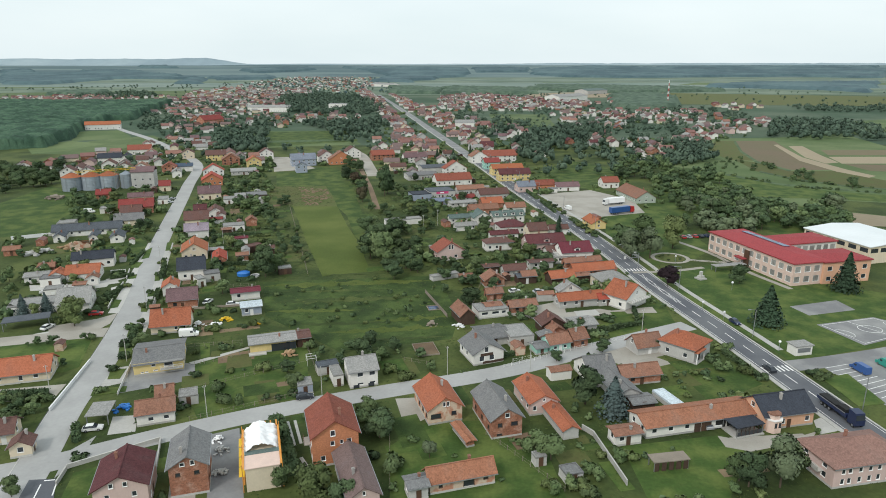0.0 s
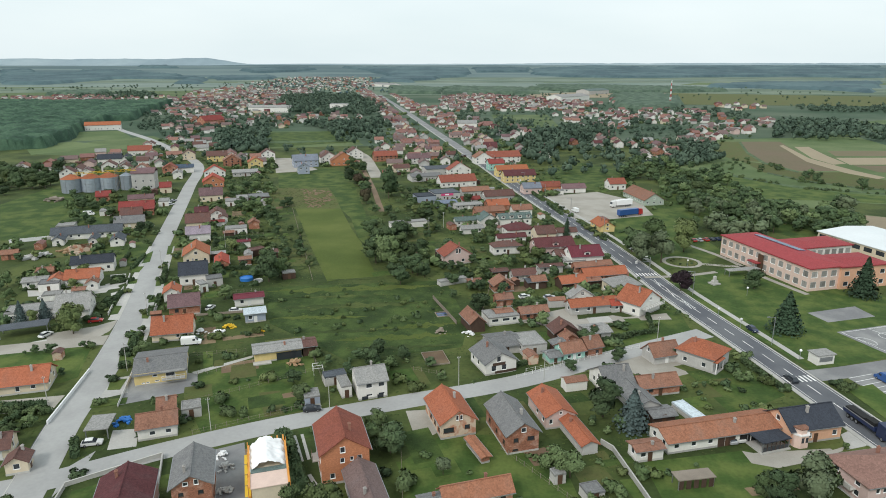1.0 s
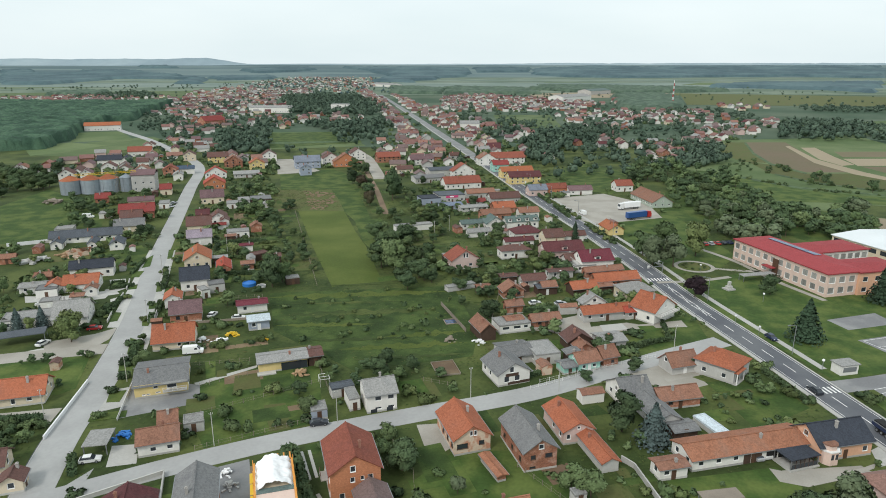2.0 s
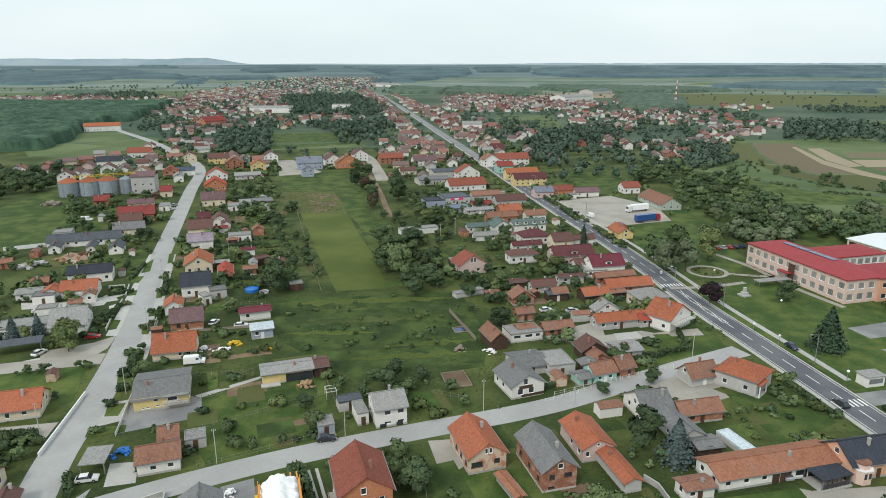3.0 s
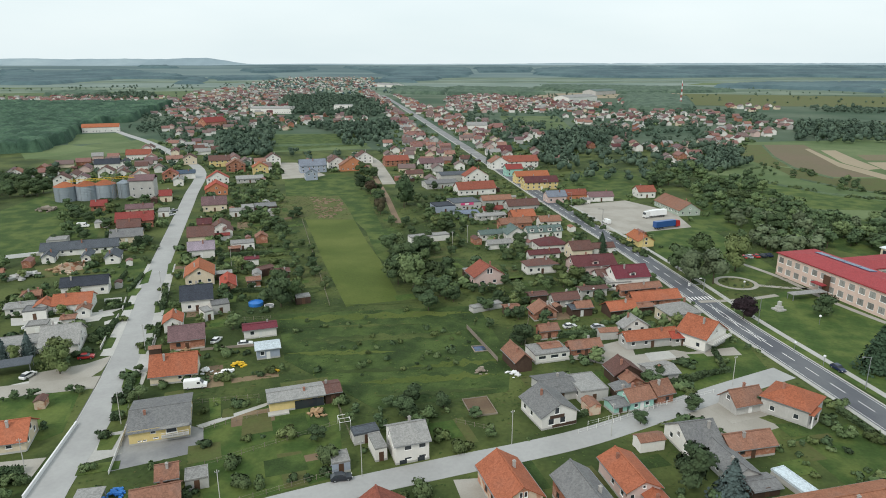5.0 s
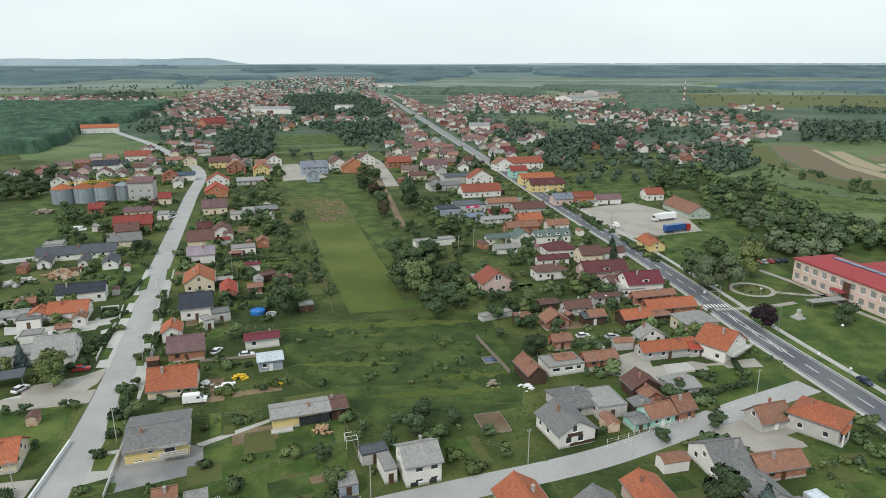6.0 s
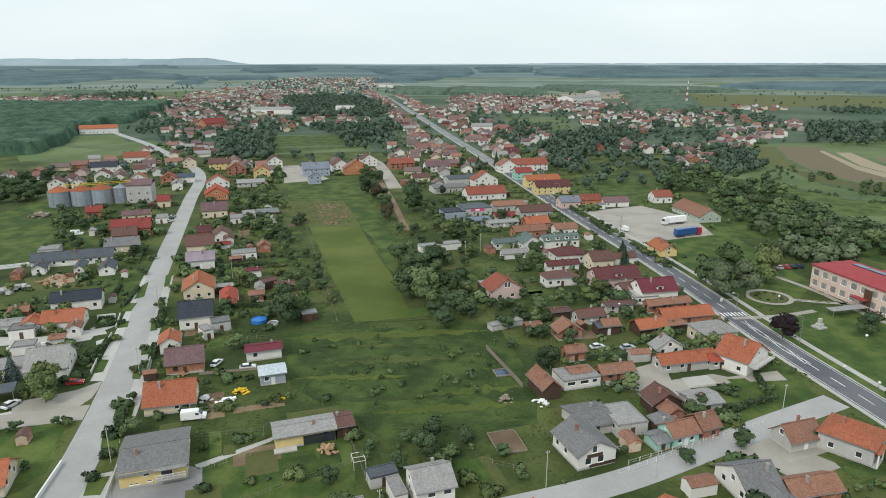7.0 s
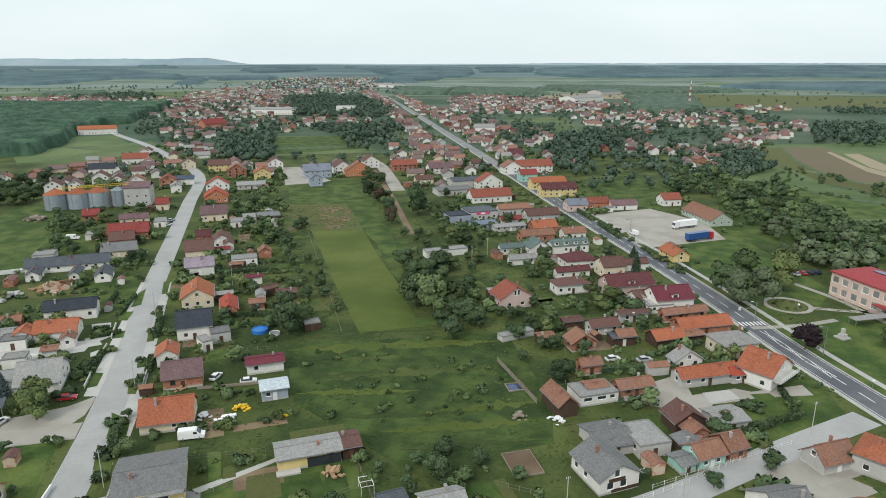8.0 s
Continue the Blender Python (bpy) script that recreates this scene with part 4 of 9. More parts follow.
house(17.6, 197.0, 16, 10.1, 7.0, 2.5, "flat", "lgrey", "white", 1, wins={0: [(-3.0, 1.2, 2.2, 1.0), (0.6, 1.2, 2.4, 1.0), (3.4, 1.2, 1.4, 1.0)]}, door=False)
house(28.0, 199.6, 14, 9.9, 5.1, 2.5, "gable", "rust", "brick", 1)
house(12.8, 165.6, 110, 10.8, 9.6, 3.3, "gable", "grey", "whitewood", 2, wins={3: [(-2.0, 0.9, 1.5, 1.6), (0.9, 0.9, 1.5, 1.6)]}, attic=[(-0.7, 3.4, 1.2, 1.6)], rise=2.7)
house(16.2, 177.2, 15, 9.2, 10.0, 2.5, "low", "grey", "greyw", 1)
house(23.8, 176.5, 14, 7.2, 9.1, 2.9, "flat", "lgrey", "greyw", 1)
house(34.2, 170.9, 20, 7.4, 6.2, 2.6, "gable", "rust", "mint", 1, rise=2.0, wins={0: [(-1.6, 0.9, 1.1, 1.0), (1.5, 0.9, 1.1, 1.0)]}, attic=[(0.0, 3.0, 0.6, 0.6)])
house(40.3, 173.4, 20, 5.4, 6.6, 2.9, "gable", "rust", "brick", 1, rise=2.2, door=False, wins={0: [(0.6, 1.0, 1.0, 1.0)]})
house(29.0, 168.6, 20, 4.4, 5.0, 2.1, "low", "grey", "mint", 1, chimney=False)
house(34.7, 183.9, 103, 6.6, 8.2, 2.9, "gable", "brown", "wood", 1)
house(47.9, 205.4, 13, 16.9, 5.8, 2.7, "gable", "orange", "greyw", 1, rise=1.95)
corner_house = house(63.4, 206.3, 130, 9.7, 12.5, 4.0, "gable", "orange", "white", 2)
house(62.4, 223.0, 14, 11.5, 9.3, 4.0, "hip", "lgrey", "cream", 2)
house(59.5, 237.9, 13, 17.7, 7.1, 2.6, "gable", "orange", "brick", 1)
house(57.5, 247.6, 15, 16.3, 4.6, 2.7, "gable", "rust", "brick", 1)
house(45.8, 229.1, 16, 10.2, 6.7, 2.5, "gable", "orange", "wood", 1)
house(45.9, 213.7, 102, 4.6, 8.9, 2.6, "gable", "lgrey", "white", 1)
house(4.7, 260.6, 110, 9.4, 12.3, 3.8, "gable", "redbrown", "pink", 2, wins={3: [(-2.4, 1.0, 1.4, 1.2), (2.2, 1.0, 1.4, 1.2)]}, attic=[(-0.5, 4.6, 0.9, 1.9), (0.7, 4.6, 0.9, 1.9)])
hip_house = house(69.3, 167.3, 134, 11.1, 10.6, 4.0, "hip", "orange", "greyw", 2, wins={3: [(-2.4, 2.5, 1.1, 1.1), (1.0, 2.5, 1.1, 1.1), (-2.4, 0.7, 1.1, 0.8)], 0: [(-2.0, 2.5, 1.1, 1.1), (2.4, 2.5, 1.0, 1.1), (0.0, 0.5, 3.2, 2.1)]}, door=False)
house(58.8, 169.5, 17, 8.8, 6.6, 2.2, "gable", "rust", "greyw", 1, rise=2.9)
house(41.3, 153.1, 12, 8.1, 11.6, 2.6, "gable", "grey", "white", 1)
house(44.6, 146.6, 103, 15.0, 6.6, 2.4, "gable", "grey", "greyw", 1, door=False, rise=1.7, wins={1: [(-4.5, 0.8, 1.2, 0.9), (-1.5, 0.8, 1.2, 0.9), (2.0, 0.4, 1.8, 1.8)], 2: [(-2.0, 0.8, 1.0, 0.9), (2.5, 0.8, 1.0, 0.9)]}, label="long grey-roofed farm wing behind a white gabled house")
house(48.4, 138.3, 12, 6.4, 5.0, 1.9, "low", "grey", "wood", 1, chimney=False)
house(51.5, 151.6, 12, 11.1, 6.4, 2.5, "gable", "rust", "brick", 1)
farm_range = house(58.2, 130.7, 13, 28.6, 8.2, 2.7, "gable", "rustorange", "white", 1, rise=1.45)
house(40.7, 123.5, 12, 6.8, 4.5, 2.7, "low", "rust", "white", 1)
slate_house = house(77.6, 132.5, 12, 13.4, 9.2, 3.4, "gable", "slate", "peach", 1, rise=3.1)
pink_block = house(82.9, 113.1, 11, 17.9, 10.9, 4.6, "hip", "pinkroof", "pink", 2, wins={0: [(x, z, 0.9, 1.25) for z in (0.7, 2.9) for x in (-6.4, -4.9, -2.6, -0.4, 1.6, 3.8, 6.0)]}, door=False)
house(5.0, 109.2, 16, 13.8, 5.2, 2.4, "gable", "rustorange", "brickcream", 1, wins={0: [(-4.4, 1.1, 0.8, 0.9), (1.2, 0.3, 2.2, 2.0), (4.6, 1.2, 1.0, 0.9)]}, door=False, rise=2.2)
house(-3.2, 105.7, 17, 4.5, 4.6, 2.9, "low", "grey", "greyw", 1)
house(-135.6, 250.6, 18, 15.5, 7.8, 3.7, "gable", "slate", "white", 2)
house(-131.6, 235.4, 16, 12.0, 9.6, 2.9, "gable", "orange", "white", 1, rise=2.4)
house(-139.2, 231.6, 106, 7.0, 6.2, 2.9, "gable", "orange", "white", 1, rise=1.6)
house(-118.6, 204.9, 17, 10.4, 12.6, 2.9, "gable", "lgrey", "white", 1)
house(-130.6, 201.7, 20, 13.8, 8.1, 2.9, "flat", "lgrey", "white", 1)
house(-163.8, 301.4, 18, 30.1, 8.6, 2.6, "gable", "slateg", "white", 1)
house(-177.5, 265.8, 18, 6.8, 4.6, 2.5, "gable", "rust", "brick", 1)
house(-147.0, 231.8, 18, 8.7, 7.0, 2.6, "low", "lgrey", "white", 1)
house(-150.3, 240.3, 108, 4.6, 4.6, 2.6, "gable", "rust", "white", 1)
house(-92.0, 237.1, 18, 10.4, 11.2, 4.0, "gable", "slate", "white", 2)
house(-100.3, 263.4, 108, 13.3, 10.7, 3.8, "gable", "orangeb", "cream", 2)
house(-110.8, 295.6, 18, 11.0, 8.8, 3.7, "gable", "lilac", "white", 2)
house(-118.9, 318.6, 18, 11.8, 11.2, 3.7, "gable", "brown", "cream", 2)
house(-114.5, 333.9, 108, 10.2, 8.5, 3.8, "gable", "brown", "white", 2)
house(-87.5, 255.3, 108, 12.2, 5.8, 2.5, "gable", "red", "brick", 1)
house(-134.8, 385.7, 18, 13.4, 11.8, 3.7, "gable", "lilacb", "cream", 2)
house(-148.4, 431.0, 108, 13.2, 13.8, 3.6, "gable", "red", "orangebrick", 2)
house(-157.1, 460.8, 108, 7.9, 14.8, 4.8, "gable", "red", "white", 2)
house(-161.5, 348.4, 18, 17.6, 11.7, 3.6, "gable", "redd", "brick", 2)
house(-152.8, 320.1, 18, 14.0, 9.0, 2.9, "gable", "grey", "cream", 2)
house(-172.1, 377.5, 18, 14.1, 6.7, 2.9, "gable", "lilacb", "cream", 1)
house(-197.4, 385.4, 18, 8.5, 8.6, 2.9, "gable", "redd", "brick", 1)
house(-171.0, 410.0, 18, 7.3, 9.0, 3.6, "gable", "redd", "cream", 2)
house(-140.6, 504.6, 108, 11.1, 11.7, 5.2, "gable", "orangeb", "yellow", 2)
house(-143.0, 551.6, 108, 11.5, 12.1, 5.2, "gable", "brown", "white", 2)
house(-104.9, 515.0, 18, 19.7, 13.0, 5.2, "gable", "greyblue", "bluegrey", 2)
house(-99.8, 481.4, 108, 10.0, 8.9, 5.2, "gable", "greyblue", "bluegrey", 2)
house(-89.6, 531.3, 108, 12.9, 13.6, 5.2, "gable", "brown", "white", 2)
house(-76.3, 520.6, 108, 8.0, 19.8, 4.3, "gable", "rust", "orangebrick", 1)
house(-72.1, 560.3, 108, 12.6, 13.2, 5.2, "gable", "brown", "white", 2)
house(-115.2, 380.1, 18, 6.5, 10.0, 2.9, "flat", "lgrey", "greyw", 1)
house(-106.5, 383.7, 18, 11.6, 11.1, 2.9, "flat", "grey", "wood", 1)
house(-97.2, 307.1, 18, 9.9, 6.7, 2.9, "flat", "lgrey", "white", 1)
house(-91.6, 317.4, 108, 5.7, 5.8, 2.9, "gable", "rust", "brick", 1)
house(-87.8, 283.0, 18, 8.3, 4.5, 2.9, "low", "maroon", "white", 1)
house(-71.5, 267.0, 18, 7.0, 5.4, 2.9, "low", "brown", "wood", 1)
shop = house(1.8, 388.2, 17, 15.6, 13.3, 4.3, "flat", "slateg", "greyw", 2)
house(-9.8, 381.5, 18, 11.2, 10.6, 3.6, "flat", "slate", "bluegrey", 1)
house(20.2, 396.1, 15, 17.8, 7.1, 3.6, "gable", "rust", "greyw", 1)
house(10.2, 431.1, 16, 24.7, 12.4, 3.6, "gable", "redbrown", "white", 2)
house(12.7, 469.9, 106, 8.8, 17.2, 4.8, "gable", "redbrown", "white", 2)
house(-2.7, 477.0, 18, 20.2, 13.0, 4.8, "low", "slateg", "greyw", 1)
house(33.0, 381.9, 14, 18.4, 9.1, 3.6, "gable", "brown", "greyw", 2)
house(30.4, 358.8, 14, 12.7, 9.0, 2.9, "gable", "orange", "brick", 1)
dormer_range = house(35.9, 324.4, 13, 17.3, 7.1, 3.6, "gable", "greengrey", "white", 2)
house(22.1, 321.2, 104, 9.5, 10.0, 3.6, "gable", "greengrey", "white", 2)
house(11.3, 321.9, 16, 11.2, 5.0, 2.9, "gable", "greengrey", "white", 1)
house(14.0, 306.9, 15, 11.6, 4.6, 2.5, "gable", "lgrey", "white", 1)
house(35.5, 303.3, 13, 13.4, 10.1, 3.6, "hip", "maroonb", "white", 2)
house(45.8, 292.8, 12, 9.6, 9.1, 4.3, "gable", "brown", "cream", 2)
rose_house = house(46.1, 271.5, 12, 17.5, 9.9, 4.3, "gable", "maroonb", "pink", 2)
crimson_house = house(56.2, 257.9, 11, 13.8, 10.6, 4.3, "gable", "maroon", "white", 2)
house(30.7, 289.6, 14, 14.0, 4.6, 2.9, "gable", "maroonb", "white", 1)
house(26.9, 273.6, 14, 13.3, 7.1, 3.6, "hip", "brown", "white", 2)
house(77.8, 314.0, 99, 12.9, 8.0, 2.6, "gable", "orangeb", "yellow", 1)
house(117.8, 381.6, 99, 28.7, 12.7, 3.0, "gable", "rust", "sage", 1)
house(111.3, 419.5, 9, 11.5, 9.8, 3.8, "gable", "redbrown", "white", 2)
house(52.5, 446.5, 11, 22.5, 10.6, 4.8, "gable", "maroonb", "yellow", 2)
house(50.1, 469.9, 12, 23.5, 9.3, 4.8, "gable", "orangeb", "yellow", 2)
house(55.4, 405.6, 11, 12.0, 9.1, 3.7, "gable", "greyblue", "pink", 2)
house(68.0, 410.9, 9, 13.0, 8.6, 3.6, "gable", "redbrown", "orangebrick", 2)
house(81.9, 408.4, 9, 15.6, 7.7, 2.9, "gable", "lilacb", "white", 1)
house(41.0, 497.0, 12, 12.5, 9.8, 5.2, "gable", "redd", "mint", 2)
house(33.1, 528.6, 103, 11.6, 14.1, 5.2, "gable", "rust", "white", 2)
house(50.2, 537.2, 12, 27.9, 13.2, 4.8, "gable", "redbrown", "white", 2)
house(20.7, 226.2, 104, 6.5, 8.2, 2.6, "gable", "rust", "brick", 1)
house(29.6, 237.5, 14, 9.7, 5.8, 2.6, "gable", "brown", "greyw", 1)
house(33.8, 229.0, 13, 6.0, 5.1, 2.9, "gable", "rust", "brick", 1)
house(-158.4, 335.1, 18, 10.7, 9.6, 3.6, "gable", "brown", "brick", 2)
house(-257.9, 459.6, 108, 10.1, 10.7, 4.8, "gable", "brown", "white", 2)
house(-246.3, 463.0, 108, 9.4, 8.3, 4.8, "gable", "lilacb", "white", 2)
house(-244.7, 491.4, 108, 10.3, 10.9, 4.8, "gable", "brown", "white", 2)
house(-226.6, 477.4, 108, 10.3, 10.8, 4.8, "gable", "brown", "white", 2)
house(-214.3, 477.1, 108, 10.0, 10.5, 4.8, "gable", "rust", "white", 2)
house(-194.4, 477.1, 108, 10.2, 10.7, 4.8, "gable", "redbrown", "brick", 2)
house(-183.0, 461.0, 108, 10.0, 7.0, 3.9, "gable", "lgrey", "white", 1)
house(-187.0, 485.9, 18, 12.5, 6.9, 3.9, "gable", "blueroof", "white", 1)
house(-303.1, 485.2, 108, 10.0, 8.7, 4.8, "gable", "rust", "white", 2)
house(-260.1, 478.3, 108, 18.1, 7.0, 4.4, "gable", "brown", "white", 1)
house(-262.0, 529.0, 18, 18.0, 11.0, 4.4, "gable", "slate", "white", 1)
house(-252.1, 535.9, 108, 17.7, 7.0, 4.4, "gable", "slate", "white", 1)
house(-260.9, 580.9, 18, 19.8, 12.3, 4.4, "gable", "redbrown", "white", 1)
house(-209.0, 554.2, 108, 10.3, 10.8, 4.8, "gable", "brown", "cream", 2)
house(-182.1, 543.3, 18, 16.6, 11.3, 4.8, "gable", "brown", "yellow", 2)
house(-237.8, 599.0, 108, 18.8, 7.0, 4.8, "gable", "maroonb", "cream", 1)
house(-170.2, 289.0, 108, 8.7, 5.4, 2.5, "gable", "slateg", "white", 1)
house(-155.1, 289.9, 108, 10.1, 4.5, 2.5, "gable", "slateg", "white", 1)
house(-144.1, 288.7, 108, 10.1, 6.3, 2.6, "gable", "slateg", "white", 1)
house(-177.6, 347.3, 18, 5.9, 7.0, 2.5, "flat", "lgrey", "white", 1)
house(-157.1, 372.2, 18, 5.4, 10.0, 2.7, "flat", "lgrey", "white", 1)
house(-124.8, 340.6, 18, 7.1, 7.1, 3.5, "gable", "maroonb", "brick", 1)
house(-110.7, 321.8, 18, 7.1, 5.5, 2.5, "low", "redd", "white", 1)
house(-119.2, 371.5, 18, 6.1, 9.0, 2.7, "flat", "lgrey", "white", 1)
house(-139.8, 473.4, 18, 18.1, 13.0, 2.9, "low", "lgrey", "greyw", 1)
house(-162.0, 517.1, 108, 11.3, 14.2, 4.8, "gable", "rust", "brick", 2)
house(-29.2, 488.7, 18, 12.6, 7.8, 3.1, "gable", "brown", "cream", 1)
house(-18.2, 531.1, 18, 19.3, 10.9, 4.4, "gable", "lilacb", "white", 2)
house(-45.3, 544.9, 18, 19.6, 11.3, 4.4, "gable", "redbrown", "brick", 2)
house(-11.3, 452.2, 18, 21.5, 13.0, 3.5, "low", "grey", "greyw", 1)
house(14.3, 361.9, 16, 16.2, 7.7, 2.5, "low", "lgrey", "greyw", 1)
house(2.2, 367.2, 17, 12.6, 9.1, 2.5, "low", "bluegreyr", "bluegrey", 1)
house(16.4, 372.6, 15, 11.4, 5.5, 2.9, "gable", "redd", "white", 1)
house(24.7, 341.8, 15, 16.6, 7.1, 3.3, "gable", "rust", "brick", 1)
house(42.1, 345.8, 12, 11.3, 7.1, 3.3, "gable", "rust", "white", 1)
house(47.2, 260.9, 12, 4.6, 6.6, 2.9, "gable", "brown", "white", 1)
house(33.0, 228.7, 13, 8.0, 5.0, 2.9, "low", "slateg", "wood", 1)
house(19.7, 210.6, 15, 6.4, 4.5, 2.9, "gable", "rust", "brick", 1)
house(41.0, 246.5, 14, 10.5, 4.7, 2.9, "low", "brown", "greyw", 1)
house(51.6, 253.9, 11, 8.9, 4.5, 2.7, "flat", "lgrey", "white", 1)
house(57.2, 206.0, 10, 7.4, 4.5, 2.5, "gable", "red", "greyw", 1)
house(57.1, 299.1, 11, 10.0, 5.4, 2.9, "gable", "brown", "white", 1)
house(-125.8, 221.0, 18, 4.5, 4.5, 2.7, "low", "rust", "white", 1)
house(-125.0, 228.5, 108, 4.5, 4.5, 2.7, "gable", "rust", "white", 1)
house(-139.7, 227.7, 18, 6.6, 5.7, 2.9, "flat", "grey", "white", 1)
house(-149.3, 242.0, 18, 6.0, 4.5, 2.5, "gable", "rust", "brick", 1)
house(-127.8, 202.4, 18, 6.9, 7.1, 2.5, "flat", "lgrey", "white", 1)
house(-131.8, 215.3, 18, 5.7, 4.5, 2.9, "flat", "lgrey", "white", 1)
house(-180.6, 314.0, 18, 7.9, 7.6, 2.7, "flat", "lgrey", "greyw", 1)
house(-109.6, 327.7, 108, 8.6, 4.8, 3.5, "gable", "brown", "white", 2)
house(-98.3, 299.6, 18, 5.3, 4.5, 2.7, "low", "rust", "wood", 1)
house(-79.1, 257.8, 18, 5.4, 5.4, 2.7, "low", "rust", "brick", 1)
house(21.0, 240.5, 14, 6.9, 4.5, 2.9, "low", "brown", "wood", 1)
house(11.1, 229.1, 15, 5.5, 4.5, 2.7, "low", "rust", "wood", 1)
house(0.9, 267.5, 17, 7.0, 4.6, 2.7, "flat", "lgrey", "wood", 1)
house(18.4, 198.6, 15, 6.0, 4.5, 2.9, "low", "rust", "greyw", 1)
house(52.1, 230.2, 13, 10.5, 4.5, 2.5, "low", "rust", "wood", 1)
house(44.2, 184.5, 13, 8.2, 7.4, 2.7, "low", "lgrey", "greyw", 1)
house(35.4, 178.7, 103, 4.5, 5.2, 2.5, "gable", "rust", "brick", 1)
house(32.5, 175.0, 103, 4.6, 5.8, 2.5, "low", "grey", "wood", 1)


# ---- trees ----
g = (1 + 5 ** 0.5) / 2
ICO_V = np.array([(-1, g, 0), (1, g, 0), (-1, -g, 0), (1, -g, 0), (0, -1, g), (0, 1, g), (0, -1, -g), (0, 1, -g), (g, 0, -1), (g, 0, 1), (-g, 0, -1), (-g, 0, 1)]) / 1.902
ICO_F = np.array([(0, 11, 5), (0, 5, 1), (0, 1, 7), (0, 7, 10), (0, 10, 11), (1, 5, 9), (5, 11, 4), (11, 10, 2), (10, 7, 6), (7, 1, 8), (3, 9, 4), (3, 4, 2), (3, 2, 6), (3, 6, 8), (3, 8, 9), (4, 9, 5), (2, 4, 11), (6, 2, 10), (8, 6, 7), (9, 8, 1)])
CROWN_NORMALS = {}


def leafy(name, centres, outward, size, material, rng, cores):
    """A mesh of leaf clumps that lie loosely along the surface of a crown, over rounded cores (x, y, z and three radii), shaded as the round mass that they form."""
    n, k = len(centres), len(cores)
    face = outward + rng.normal(size=(n, 3)) * 0.5
    face /= np.linalg.norm(face, axis=1)[:, None]
    u = np.cross(face, rng.normal(size=(n, 3)))
    u /= np.linalg.norm(u, axis=1)[:, None]
    t = np.cross(face, u)
    s = np.asarray(size).reshape(-1, 1) * rng.uniform(0.6, 1.35, n)[:, None]
    q = np.stack([centres + u * s, centres + t * s * 0.8, centres - u * s, centres - t * s * 0.8], 1).reshape(-1, 3)
    core = (cores[:, None, :3] + ICO_V[None] * cores[:, None, 3:] * rng.uniform(0.85, 1.1, (k, 12, 1))).reshape(-1, 3)
    faces = np.arange(4 * n).reshape(-1, 4).tolist() + (ICO_F[None] + (4 * n + 12 * np.arange(k))[:, None, None]).reshape(-1, 3).tolist()
    me = mesh(name, np.concatenate([q, core]).tolist(), faces, material)
    lean = outward + rng.normal(size=(n, 3)) * 0.25
    normals = np.concatenate([np.repeat(lean / np.linalg.norm(lean, axis=1)[:, None], 4, 0), np.tile(ICO_V, (k, 1))])
    me.shade_smooth()
    me.normals_split_custom_set_from_vertices(normals.tolist())
    return me, normals


def crown_mesh(name, seed, shape, leaves, size, material):
    """A crown of many small leaf clumps over uneven lobes; one unit is the tree's height."""
    rng = np.random.RandomState(seed)
    lobes = []
    if shape == "round":
        for i in range(13):
            a, r = rng.uniform(0, 6.28), rng.uniform(0.05, 0.3)
            lobes.append((r * math.cos(a), r * math.sin(a), rng.uniform(0.27, 0.8), rng.uniform(0.13, 0.24)))
    elif shape == "tall":
        for i in range(11):
            a, r = rng.uniform(0, 6.28), rng.uniform(0.0, 0.15)
            lobes.append((r * math.cos(a), r * math.sin(a), rng.uniform(0.3, 0.88), rng.uniform(0.1, 0.17)))
    elif shape == "bush":
        for i in range(8):
            a, r = rng.uniform(0, 6.28), rng.uniform(0.1, 0.5)
            lobes.append((r * math.cos(a), r * math.sin(a), rng.uniform(0.25, 0.68), rng.uniform(0.2, 0.34)))
    if shape == "cone":
        z = rng.uniform(0.05, 1.0, leaves) ** 1.25
        tier = 0.72 + 0.28 * ((z * 11) % 1.0 < 0.55)
        rad = (1.02 - z) * 0.37 * tier * rng.uniform(0.6, 1.12, leaves)
        a = rng.uniform(0, 6.28, leaves)
        vs = np.stack([rad * np.cos(a), rad * np.sin(a), z], 1)
        out = np.stack([np.cos(a), np.sin(a), 0.25 + 0.5 * (tier > 0.9)], 1)
        cores = np.array([(0, 0, c, (1.02 - c) * 0.25, (1.02 - c) * 0.25, 0.12) for c in np.linspace(0.14, 0.85, 7)])
    else:
        lob = np.array(lobes)
        w = lob[:, 3] ** 2
        pick = rng.choice(len(lob), leaves, p=w / w.sum())
        d = rng.normal(size=(leaves, 3))
        d /= np.linalg.norm(d, axis=1)[:, None]
        d[:, 2] = np.where(d[:, 2] < -0.35, -d[:, 2], d[:, 2])
        vs = lob[pick, :3] + d * (lob[pick, 3] * rng.uniform(0.74, 1.1, leaves))[:, None] * np.array([1, 1, 0.85])
        cores = lob[:, [0, 1, 2, 3, 3, 3]] * np.array([1, 1, 1, 0.84, 0.84, 0.72])
        whole = vs - np.array([0, 0, 0.45])
        out = 0.65 * d + 0.5 * whole / np.linalg.norm(whole, axis=1)[:, None]
    out /= np.linalg.norm(out, axis=1)[:, None]
    if shape == "bush":
        cores[:, 2] -= vs[:, 2].min() - 0.02
        vs[:, 2] -= vs[:, 2].min() - 0.02
    me, normals = leafy(name, vs, out, size, material, rng, cores)
    CROWN_NORMALS[me.name] = normals
    return me


